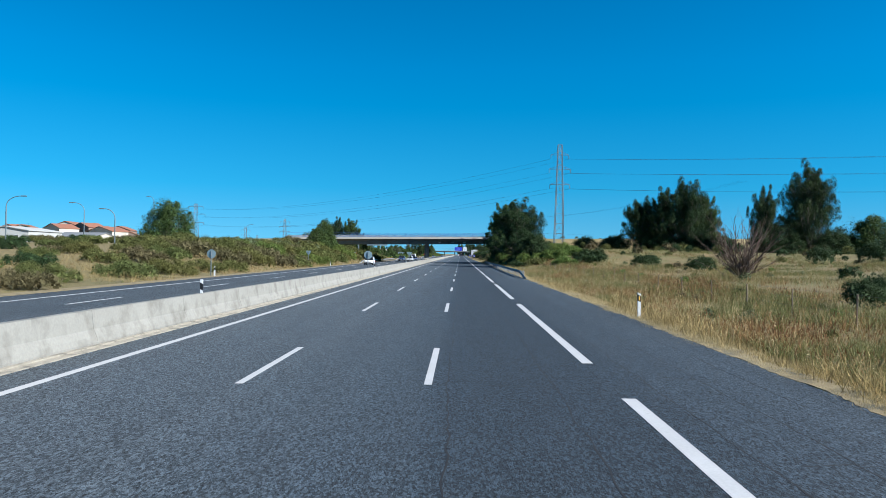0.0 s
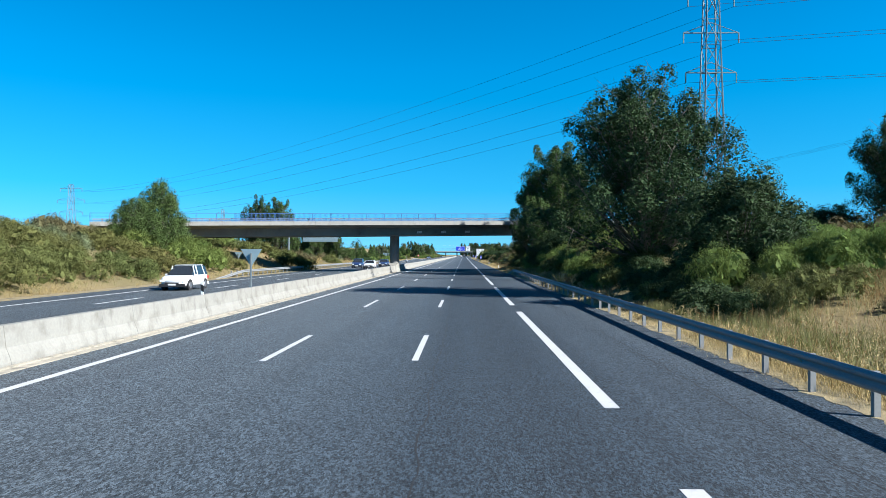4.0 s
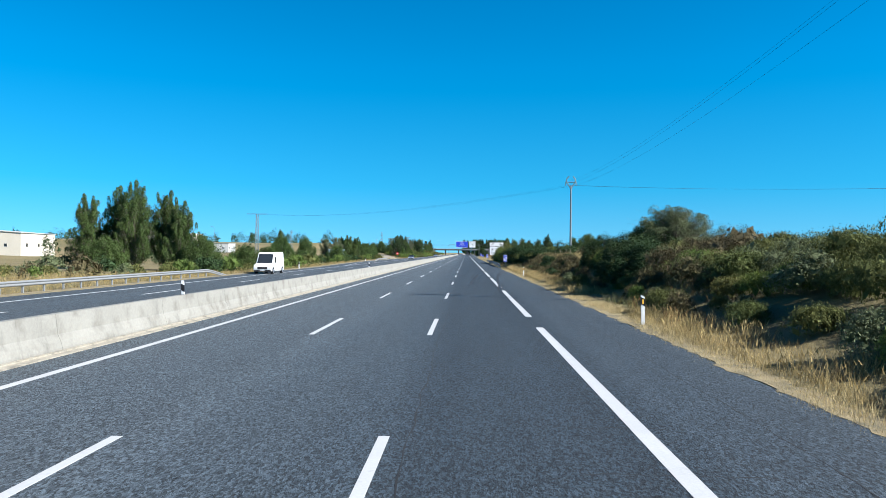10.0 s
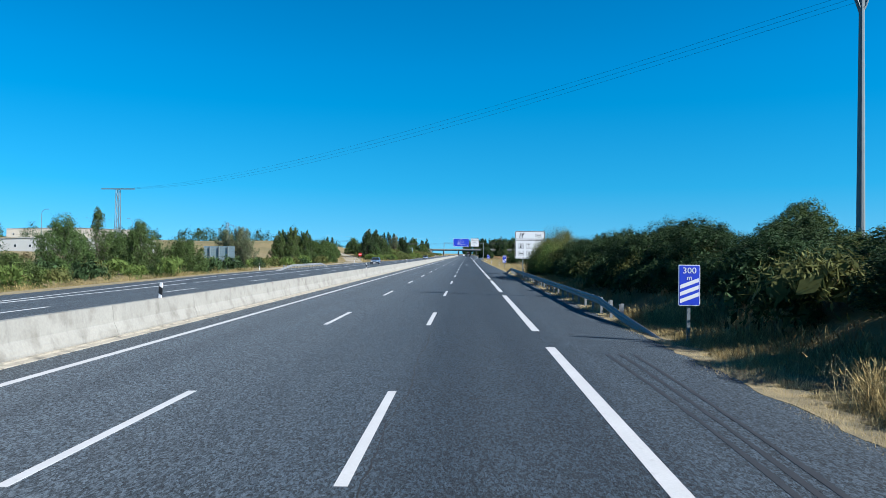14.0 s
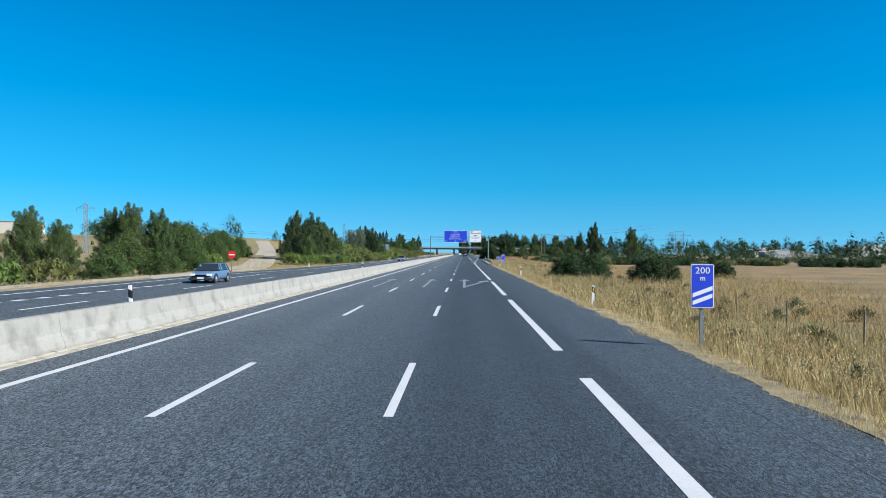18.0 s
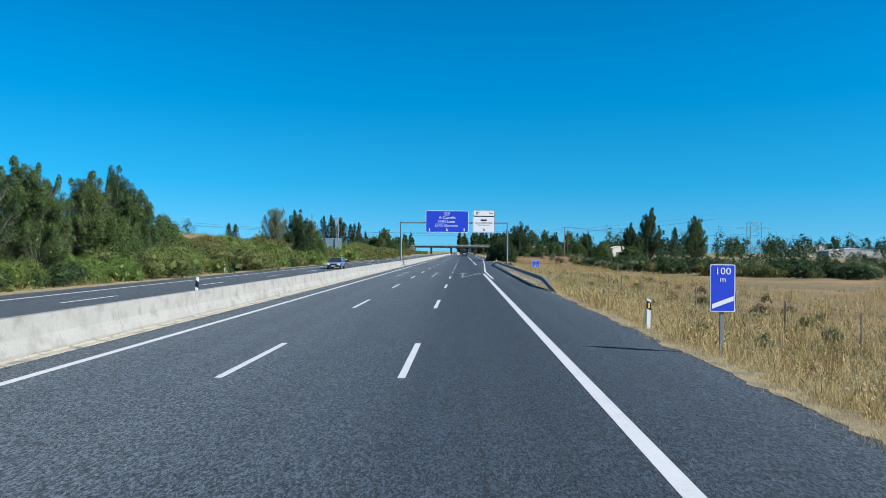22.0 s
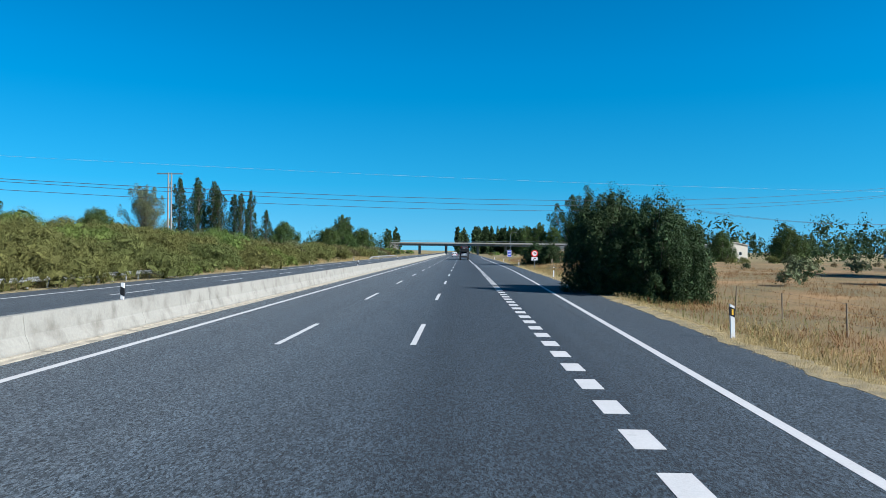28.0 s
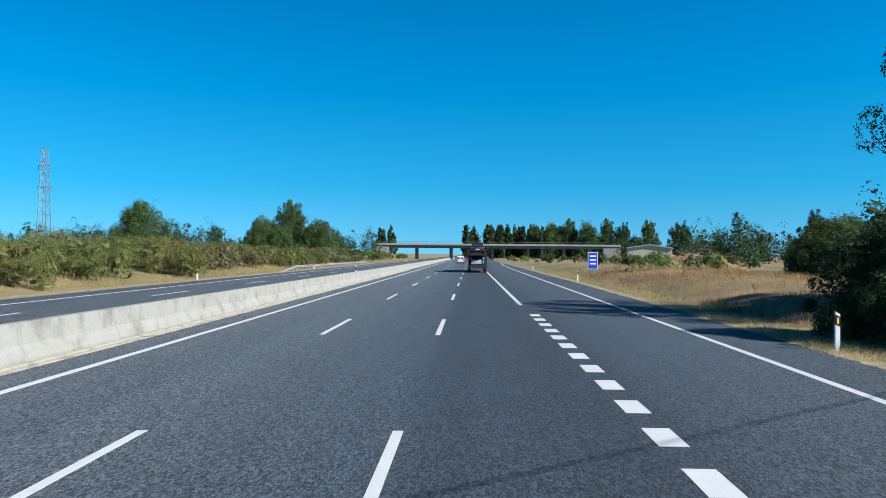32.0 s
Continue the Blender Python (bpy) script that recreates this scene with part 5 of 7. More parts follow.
def tufts(rng, h, w, kind, n):
    """Middles and radii of the tufts of foliage that make up a crown."""
    mid, rad = [], []
    if kind == "broad":
        # rising limbs, each with tufts that shrink towards its pointed tip
        per_limb = 9 if n > 60 else 3
        full = 1.0 if n > 60 else 2.3
        count = n // per_limb
        for i in range(count):
            k = (i + rng.uniform(0.1, 0.9)) / count
            t = i * 2.4 + rng.uniform(-0.5, 0.5)
            base, tip = h * (0.07 + 0.5 * k), h * (0.24 + 0.74 * k ** 0.75 + rng.uniform(-0.08, 0.05))
            reach = w * 0.5 * (1 - 0.8 * k ** 1.9) * rng.uniform(0.7, 1.12)
            for j in range(per_limb):
                q = 0.2 + 0.8 * (j + rng.uniform(0, 0.9)) / per_limb
                out = reach * q ** 0.8
                r0 = w * 0.072 * full * (1.3 - 0.75 * q) * rng.uniform(0.75, 1.35)
                turn = t + rng.normal(0, 0.22)
                mid.append((out * math.cos(turn), out * math.sin(turn), base + (tip - base) * q + 0.025 * h * rng.normal()))
                rad.append((r0, r0, r0 * rng.uniform(1.2, 2.2)))
        return np.array(mid), np.array(rad)
    if kind == "open":
        # a few bare limbs that rise from the fork and spread into a wide top
        count = n // 12
        for i in range(count):
            k = (i + rng.uniform(0.2, 0.8)) / count
            t = i * 2.4 + rng.uniform(-0.4, 0.4)
            base, tip = h * (0.14 + 0.3 * k), h * (0.5 + 0.48 * k + rng.uniform(-0.08, 0.04))
            reach = w * 0.5 * (0.55 + 0.45 * math.sin(math.pi * min(1.0, 0.25 + 0.75 * k)) - 0.35 * k ** 4) * rng.uniform(0.8, 1.1)
            for j in range(12):
                q = 0.2 + 0.8 * (j + rng.uniform(0, 0.9)) / 12
                r0 = w * 0.05 * (1.25 - 0.5 * q) * rng.uniform(0.7, 1.35)
                turn = t + rng.normal(0, 0.2)
                mid.append((reach * q ** 1.3 * math.cos(turn), reach * q ** 1.3 * math.sin(turn), base + (tip - base) * q ** 0.85 + 0.02 * h * rng.normal()))
                rad.append((r0, r0, r0 * rng.uniform(1.1, 1.9)))
        return np.array(mid), np.array(rad)
    for i in range(n):
        k = (i + rng.uniform(0, 1)) / n
        t = i * 2.4 + rng.uniform(-0.6, 0.6)
        if kind == "column":
            z = h * (0.1 + 0.82 * k)
            f = math.sqrt(max(0.03, 1 - k ** 2.2)) * rng.uniform(0.55, 1.3)
            r0 = w * rng.uniform(0.08, 0.17) * (1.05 - 0.3 * k)
            tall = rng.uniform(2.2, 4.5)
        else:
            z = h * (0.05 + 0.75 * k ** 1.35) + 0.05 * h * rng.normal() * k
            f = math.sqrt(max(0.1, 1 - (max(0.0, k - 0.1) / 0.9) ** 4.0))
            r0 = w * rng.uniform(0.05, 0.13) * (1.0 if n > 60 else 2.2)
            tall = rng.uniform(1.0, 2.1)
        reach = max(0.0, w * 0.5 * f - r0 * 0.8) * math.sqrt(rng.uniform(0.12, 1.2))
        mid.append((reach * math.cos(t), reach * math.sin(t), z))
        rad.append((r0, r0, r0 * tall))
    return np.array(mid), np.array(rad)


def limbs(rng, h, r, mids):
    """A tapered trunk and the limbs that leave it for the tufts."""
    s, k = Shape(), 5
    pts = [Vector((0, 0, -0.4))]
    for i in range(1, k + 1):
        pts.append(Vector((rng.normal(0, 0.012) * h, rng.normal(0, 0.012) * h, h * 0.84 * i / k)))
    for i, (a, b) in enumerate(zip(pts, pts[1:])):
        s.tube(a, b, r * (1 - 0.18 * i), r * (1 - 0.18 * (i + 1)), 8, i == 0)
    for m in mids:
        b = Vector(m)
        out = math.hypot(b.x, b.y)
        a = Vector((b.x * 0.05, b.y * 0.05, max(0.05 * h, b.z - 0.9 * out - 0.1 * h)))
        mid = a.lerp(b, 0.5) + Vector((b.x - a.x, b.y - a.y, 0)) * 0.08
        s.tube(a, mid, r * 0.3, r * 0.18, 5, False)
        s.tube(mid, b, r * 0.18, r * 0.05, 4, False)
        for _ in range(3):
            tip = b + Vector(rng.normal(0, 0.06, 3)) * h * 0.9
            s.tube(mid.lerp(b, 0.6), tip, r * 0.1, r * 0.02, 3, False)
    return s


def crown_corners(rng, mids, rads, per, size, core=0.2, long=1.5, loose=0.55):
    out = tuft_leaves(rng, mids, rads, per, size, 0.4, long, loose)
    if core:
        inner = tuft_leaves(rng, mids, rads * 0.72, max(4, int(per * 0.25 * core)), size * 3.0, 0.2, 1.2, 0.5)
        out = np.concatenate([out, inner])
    return out


def tree(seed, h, w, kind, mat, label, n, per, size, name="tree", trunk_r=None, core=0.2):
    rng = np.random.default_rng(seed)
    mids, rads = tufts(rng, h, w, kind, n)
    g = thing(name, label, "tree", pose(0, 0, -80), "roadside trees")
    part("trunk", limbs(rng, h, trunk_r or 0.014 * h + 0.05, mids[::5] if kind == "open" else mids), BARK, g)
    part("crown", cloud("crown", crown_corners(rng, mids, rads, per, size, core), 4, mat), mat, g)
    return g


KINDS = {
    "a": tree(1, 14, 11, "broad", LEAF_DARK, "tall dark-green poplar with an uneven crown", 216, 330, 0.058),
    "b": tree(2, 14, 12, "broad", LEAF_DARK, "broad dark-green poplar with gaps in its crown", 252, 380, 0.05),
    "c": tree(3, 14, 10, "broad", LEAF, "leafy mid-green poplar with an uneven crown", 252, 360, 0.05),
    "d": tree(4, 8, 7, "low", LEAF, "bushy green tree with leaves down to the ground", 140, 340, 0.045, core=0.35),
    "e": tree(5, 8, 8, "low", LEAF_DARK, "dense dark bushy tree with leaves down to the ground", 150, 420, 0.045, core=0.5),
    "p": tree(6, 14, 3.6, "column", LEAF_DARK, "slim dark columnar poplar beside others", 44, 150, 0.09, core=0),
    "q": tree(7, 14, 4.2, "column", LEAF, "slim green columnar poplar beside others", 44, 150, 0.09, core=0),
    "w": tree(8, 13, 10, "broad", LEAF_PALE, "pale thin-leaved tree with bare twigs showing", 180, 300, 0.045, core=0),
    "f": tree(9, 9, 9, "low", LEAF, "small round-crowned green tree in the fields", 130, 330, 0.055, core=0.4),
    "o": tree(10, 13, 14, "open", LEAF_DARK, "tall open poplar with a wide crown above a bare forked trunk", 216, 330, 0.06, trunk_r=0.34, core=0),
}


def plant(kind, x, y, h, w=None, turn=None, sink=0.15):
    src = KINDS[kind]
    base_h = {"a": 14, "b": 14, "c": 14, "d": 8, "e": 8, "p": 14, "q": 14, "w": 13, "f": 9, "o": 13}[kind]
    base_w = {"a": 11, "b": 12, "c": 10, "d": 7, "e": 8, "p": 3.6, "q": 4.2, "w": 10, "f": 9, "o": 14}[kind]
    k = h / base_h
    kw = (w / base_w) if w else k
    turn = (x * 37 + y * 53) % 360 if turn is None else turn
    return copy_thing(src, pose(x, y, land(x, y) - sink, 0, 0, turn) @ Matrix.Diagonal((kw, kw, k, 1)))


TREES = [
    ("e", 11.5, 355, 1.9, 4.6), ("e", 10.4, 360, 2.0, 4.8), ("e", 12.2, 364.5, 2.2, 5.0), ("e", 10.4, 370, 2.1, 4.8), ("e", 13.0, 374, 2.5, 5.2), ("e", 10.4, 376.0, 2.7, 4.6), ("e", 11.2, 381.0, 3.0, 5.0), ("e", 10.0, 386.0, 2.9, 4.8), ("e", 12.4, 389.0, 3.3, 5.2), ("e", 10.2, 393.0, 3.0, 5.0), ("e", 11.8, 398.0, 3.2, 5.0), ("e", 10.0, 402.0, 2.9, 4.8), ("e", 12.0, 406.0, 3.2, 5.2), ("e", 10.2, 410.0, 3.0, 4.8), ("e", 11.4, 415.0, 2.9, 4.8), ("e", 10.4, 420.0, 2.4, 4.2),
    ("e", 44, 166, 5.4, 9), ("e", 53, 163, 5.6, 10), ("e", 65, 150, 6.5, 11), ("e", 76, 149, 5.0, 8), ("e", 60, 170, 4.6, 10), ("e", 84, 165, 6, 12), ("e", 93, 151, 5.5, 9), ("e", 36, 172, 3.6, 8), ("e", 30, 176, 3.2, 7),
    ("b", 41.5, 168, 12.6, 11), ("a", 46, 166, 14, 11), ("b", 50.6, 164, 17, 14.5), ("c", 55.4, 166, 13, 11), ("a", 62.6, 150, 13.6, 8.5), ("b", 72, 151, 19.5, 14), ("d", 86, 152, 9, 12), ("d", 98, 158, 10, 12), ("e", 110, 170, 9, 13),
    ("b", 11.0, 142.5, 12.4, 13.0), ("c", 11.6, 186.8, 13.5, 13.8), ("d", 14.5, 178, 3.4, 5), ("e", 8.9, 420.5, 2.8, 4.2), ("e", 8.7, 424.6, 2.8, 4.2), ("e", 9.2, 427.4, 2.4, 3.6), ("a", 9.8, 197.5, 11.8, 8.2), ("b", 13.4, 199.2, 11.2, 9.6), ("e", 9.8, 182.0, 3.6, 5.0), ("e", 11.0, 178.5, 3.4, 5.0), ("e", 13, 133, 5.5, 7),
    ("c", 10.0, 222.5, 5.6, 4.2), ("e", 11.2, 306.0, 2.7, 4.0), ("w", 18.5, 268, 4.6, 6), ("w", 22, 264, 4.2, 6), ("w", 16.5, 303, 4.2, 8.5), ("w", 14.5, 298, 4.4, 6.5), ("e", 12.6, 297.5, 3.2, 6.0), ("e", 15.8, 304.5, 3.6, 7.0), ("e", 10.4, 289, 2.6, 4.6), ("e", 10.6, 294, 2.8, 4.8),
    ("d", -62, 149, 9.6, 11.5), ("d", -35, 180, 8.5, 7), ("c", -38.5, 246, 12, 10), ("a", -44, 250, 12, 9), ("d", -36, 176, 6, 6), ("f", -58, 265, 9, 9),
    ("c", -63, 364, 12.5, 7.5), ("c", -59, 367, 14.2, 8), ("c", -55, 364, 14.8, 8), ("c", -51, 367, 13.4, 7.6), ("c", -47.5, 364, 11.5, 7), ("d", -43, 362, 6.5, 7), ("d", -57, 358, 6, 7), ("d", -36, 362, 4.6, 7), ("d", -35, 372, 4.4, 6),
    ("d", -33.5, 392, 3.6, 5), ("d", -36.5, 402, 3.4, 5), ("f", -47, 428, 8, 7), ("d", -44, 441, 8, 6), ("q", -52, 445, 9.5, 4), ("d", -56, 458, 7, 8), ("d", -33, 428, 5, 6), ("w", -43, 481, 9.0, 6), ("w", -47, 484, 8.6, 6), ("w", -41.2, 478, 6.6, 5), ("d", -44, 475, 4, 5), ("c", -45.6, 518, 8.0, 6.0), ("c", -42.6, 519, 6.6, 4.8), ("d", -40, 524, 4.4, 5),
    ("c", -54, 553, 9.0, 6.4), ("c", -50.6, 552, 9.8, 6.8), ("c", -47.4, 554, 9.0, 6.0), ("d", -49, 547, 5.5, 7), ("d", -35.5, 515, 2.8, 5), ("d", -38.5, 535, 3.2, 6), ("a", -33.0, 583, 9.4, 6.2), ("w", -33.6, 587, 10.6, 4.0), ("a", -31.2, 588, 9.6, 6.0), ("d", -30.6, 584, 5.5, 4.8), ("c", -29.6, 593, 7.6, 5.6), ("c", -33, 596, 8.6, 6.5),
    ("c", -31.6, 603, 8.4, 6.5), ("d", -29.0, 602, 5.5, 5), ("d", -44, 572, 5.5, 7), ("d", -47, 580, 6, 7), ("d", -43, 566, 5, 6), ("d", -52, 577, 7, 7), ("d", -41.5, 552, 4.6, 6), ("d", -46, 562, 6.5, 7), ("d", -57, 584, 7.5, 8), ("d", -38.6, 545, 3.6, 5), ("a", -34.4, 614, 9.6, 6.8), ("c", -31.4, 611, 7.6, 6.0), ("d", -32, 619, 6, 6), ("d", -45.6, 588, 4.6, 5.5), ("c", -48.5, 587, 5.4, 5.5), ("d", -52, 590, 5, 6),
    ("a", -29.5, 671, 8.5, 7), ("d", -27.6, 675, 6.5, 5.5), ("w", -33, 668, 9, 6.5), ("d", -42, 634, 5.5, 6), ("f", -47, 640, 7, 7),
    ("p", -57, 835, 14.5, 4.6), ("p", -54.6, 838, 15, 4.4), ("p", -52.8, 834, 13, 3.8), ("p", -50.4, 836, 14, 4.8), ("p", -48.4, 833, 12, 4.2), ("p", -46.2, 836, 11.5, 3.6), ("p", -44.2, 834, 11.6, 3.4), ("p", -42.6, 835, 12.4, 3.2), ("p", -40.2, 838, 9, 2.6), ("w", -61, 828, 13, 10), ("d", -69, 826, 8, 8), ("p", -92, 830, 11, 4), ("p", -96, 834, 11.5, 4), ("f", -78, 840, 8, 8),
    ("d", -52.5, 902, 9.2, 10), ("f", -47, 948, 9, 8), ("c", -47.5, 977, 14.5, 13), ("d", -39.5, 976, 10.5, 10), ("d", -55, 985, 10, 10), ("f", -38, 930, 6.5, 8),
    ("e", 11.8, 524.5, 3.0, 5.0), ("e", 14.2, 526.5, 3.3, 5.2), ("e", 18.3, 514, 3.0, 5.2), ("e", 30.5, 530, 2.2, 3),
    ("a", 58.7, 770, 16.0, 9.5), ("a", 52, 768, 11.5, 6), ("c", 82, 798, 15.5, 10), ("p", 66, 768, 11, 3.6), ("a", 50, 752, 9, 7), ("d", 46, 740, 5, 7), ("d", 40, 752, 5.5, 8),
    ("e", 9.4, 736, 6.6, 6.2), ("e", 11.4, 733.5, 6.4, 6.0), ("e", 12.2, 732.5, 4.6, 4.0), ("e", 10.6, 740, 6.8, 6.0),
    ("o", 21.6, 818, 13.4, 12.8), ("a", 21.9, 818.6, 8.4, 6.5), ("e", 20.2, 817, 6.2, 4.6), ("e", 12.4, 812.5, 4.0, 4.6), ("e", 14.6, 809, 3.6, 4.4), ("e", 23, 815, 2.2, 5), ("e", 28, 816, 2.4, 5), ("d", 25, 819, 6.5, 5),
    ("d", 34, 860, 6, 8), ("d", 42, 872, 7, 9), ("d", 54, 880, 7, 9), ("f", 64, 870, 8, 8), ("f", 76, 860, 9, 9), ("c", 34, 1186, 19, 12), ("f", 44, 1180, 20, 16), ("c", 53, 1178, 22, 14), ("f", 62, 1175, 21, 18), ("c", 72, 1172, 22, 14), ("c", 92, 1165, 21, 15), ("a", 80, 1170, 19, 15), ("b", 104, 1150, 20, 16), ("a", 66, 930, 11, 9),
    ("d", 26, 402, 5.6, 7), ("f", 42, 400, 6.6, 6), ("a", 44, 408, 7.6, 5), ("d", 55, 405, 5.6, 8), ("d", 34, 392, 4, 5), ("f", 30, 353, 5.0, 4.2), ("d", 46, 372, 5, 6),
]
for kind, x, y, h, w in TREES:
    plant(kind, x, y, h, w)
for k in KINDS.values():
    for o in list(k.children):
        bpy.data.objects.remove(o)
    bpy.data.objects.remove(k)


# far woods, one mass of many trees
def far_wood(name, label, seed, places, mat, size=0.3, n=15, per=14):
    rng = np.random.default_rng(seed)
    out = []
    for x, y, h, w, kind in places:
        mids, rads = tufts(rng, h, w, kind, n)
        c = crown_corners(rng, mids, rads, per, size * h / 12, core=0.45, loose=0.6)
        out.append(c + np.array([x, y, land(x, y) - 0.3]))
    solid(name, cloud(name, np.concatenate(out), 4, mat), mat, label, "woodland", kind="stuff")


rng = np.random.default_rng(21)
belt = [(rng.uniform(-4, 58), rng.uniform(1215, 1290), rng.uniform(14, 22), rng.uniform(4.5, 7.5), "column") for k in range(120)]
belt += [(rng.uniform(-60, -48), 1240 + rng.uniform(-9, 9), rng.uniform(12, 19), 5, "column") for k in range(9)]
far_wood("far_poplars", "tall dark poplar plantation in the distance", 22, belt, LEAF_DARK, 0.26, 18, 30)
woods = []
for x0, x1, y0, y1, n, h0, h1 in ((70, 330, 900, 1330, 120, 9, 17), (60, 260, 690, 790, 90, 2.2, 4.2), (28, 140, 668, 716, 80, 1.8, 3.4), (-260, -75, 1000, 1300, 80, 7, 13), (-420, -110, 640, 820, 46, 5, 9), (-120, -75, 420, 520, 18, 4, 8), (-190, -80, 700, 780, 22, 5, 9), (130, 420, 380, 560, 46, 6, 11), (110, 330, 200, 330, 40, 5, 10), (95, 260, 165, 230, 34, 5, 10), (-250, -90, 330, 400, 24, 4, 8), (60, 130, 960, 1120, 34, 7, 13), (-75, -40, 1010, 1110, 22, 6, 12), (-330, -120, 170, 300, 30, 4, 8)):
    for k in range(n):
        h = rng.uniform(h0, h1)
        woods.append((rng.uniform(x0, x1), rng.uniform(y0, y1), h, h * rng.uniform(0.7, 1.2), "low" if rng.random() < 0.7 else "broad"))
far_wood("far_woods", "dark green tree belts beyond the fields", 23, woods, LEAF_DARK, 0.23, 16, 44)


# shrubs
def shrub_corners(seed, n, height, width, size, blade, lobes=13, dark=0.14):
    """A rounded bush one metre high, of several tufts of leaves or upright twigs."""
    r = np.random.default_rng(seed)
    t, q = np.arange(lobes) * 2.4 + r.uniform(-0.4, 0.4, lobes), np.sqrt(np.linspace(0.02, 1, lobes))
    rad = width * r.uniform(0.17, 0.25, lobes)
    mid = np.stack([np.cos(t) * q * width * 0.36, np.sin(t) * q * width * 0.36, height * (0.05 + 0.67 * np.sqrt(1 - 0.96 * q * q)) * r.uniform(0.75, 1.15, lobes)], 1)
    rads = np.stack([rad, rad, rad * 1.15], 1)
    long = 3.2 if blade > 0.8 else 1.7
    c = tuft_leaves(r, mid, rads, n // lobes, size, blade * 1.6, long, 0.7, 0.18, -0.35)
    inner = tuft_leaves(r, mid, rads * 0.75, 4, dark, blade, 1.1, 0.4, 0.1, -0.5)
    c = np.concatenate([c, inner])
    c[:, :, 2] = np.maximum(c[:, :, 2], 0.01)
    return c


SHRUBS = {  # seed, leaf size, uprightness, width, material, label
    "g": (31, 0.024, 1.6, 1.35, GREEN_BROOM, "green broom bush with upright twigs"),
    "h": (32, 0.028, 0.9, 1.5, BROOM, "rounded olive-green broom bush on the bank"),
    "k": (33, 0.038, 0.3, 1.4, LEAF_DARK, "dense dark-green bush on the bank"),
    "n": (34, 0.022, 1.2, 1.4, BROOM_DRY, "dry brown shrub with thin twigs"),
    "v": (35, 0.036, 0.6, 1.4, LEAF_PALE, "grey-green shrub with small pale leaves"),
    "y": (36, 0.034, 0.6, 1.3, material("yellow_bloom", (0.32, 0.27, 0.04), 0.7, vary=0.35, per="island", trans=0.2), "broom bush with yellow bloom"),
}
distant = {k: shrub_corners(q[0], 140, 1.0, q[3], q[1] * 1.8, q[2], 9) for k, q in SHRUBS.items()}
fine = {k: shrub_corners(q[0], 4800, 1.0, q[3], q[1] * 0.52, q[2]) for k, q in SHRUBS.items()}
coarse = {k: shrub_corners(q[0], 460, 1.0, q[3], q[1] * 1.08, q[2]) for k, q in SHRUBS.items()}
medium = {k: shrub_corners(q[0], 1000, 1.0, q[3], q[1] * 0.84, q[2]) for k, q in SHRUBS.items()}
shrub_mesh = {k: cloud("shrub", c, 4, SHRUBS[k][4]) for k, c in fine.items()}
R, L = 1, -1
ZONES = [  # side, y from, y to, offset from, to, count, height from, to, kinds, single objects?
    (R, 124, 152, 1.9, 4.5, 20, 1.0, 1.8, "gkhk", True), (R, 152, 196, 2.2, 6.0, 46, 1.1, 2.0, "ggggh", True), (R, 196, 216, 1.9, 4.5, 14, 1.0, 1.6, "kkh", True), (R, 218, 306, 2.3, 3.6, 46, 0.5, 1.05, "hvnvg", True), (R, 218, 306, 3.7, 6.0, 60, 1.0, 1.7, "hhvhng", True), 
    (R, 306, 354, 2.5, 5.4, 120, 0.45, 0.95, "nnnnnk", True), (R, 364, 424, 2.7, 5, 56, 1.2, 2.0, "hkkk", True), (R, 350, 364, 4.0, 5.5, 8, 1.0, 1.5, "hkk", True),
    (R, 306, 350, 8, 34, 14, 0.6, 1.4, "khvn", False), (R, 350, 430, 8, 34, 44, 0.8, 1.9, "khvn", False), (R, 128, 306, 14, 70, 130, 0.8, 2.0, "hknhk", False),
    (R, -4, 124, 1.5, 9, 90, 0.25, 0.6, "vhgn", False), (R, -4, 124, 9, 30, 60, 0.3, 0.8, "vhg", False), (R, 10, 120, 20, 60, 16, 0.7, 1.4, "nkh", False), (R, 118, 160, 30, 120, 60, 0.8, 1.8, "kkhn", False), (R, 436, 640, 2.6, 12, 150, 0.3, 0.7, "nvnhn", False),
    (R, 625, 730, 24, 75, 80, 0.7, 1.6, "kkhn", False), (R, 700, 900, 14, 70, 70, 0.8, 2.2, "nkhv", False), (R, 440, 700, 90, 260, 130, 1.8, 3.4, "kkhv", False), (R, 850, 1100, 4, 40, 60, 0.8, 2.2, "nkhg", False),
    (L, 262, 330, 9, 45, 60, 1.0, 2.2, "nghhv", False), (L, 330, 520, 4, 22, 130, 1.2, 2.6, "khgk", False), (L, 330, 520, 22, 70, 60, 1.2, 2.6, "khnv", False),
    (L, 960, 1110, 3, 40, 110, 1.2, 2.6, "ghnk", False),
    (L, 715, 722, 3, 5, 2, 2.0, 2.2, "y", False),
]
rng = np.random.default_rng(40)
mass, placed = {k: [] for k in SHRUBS}, 0
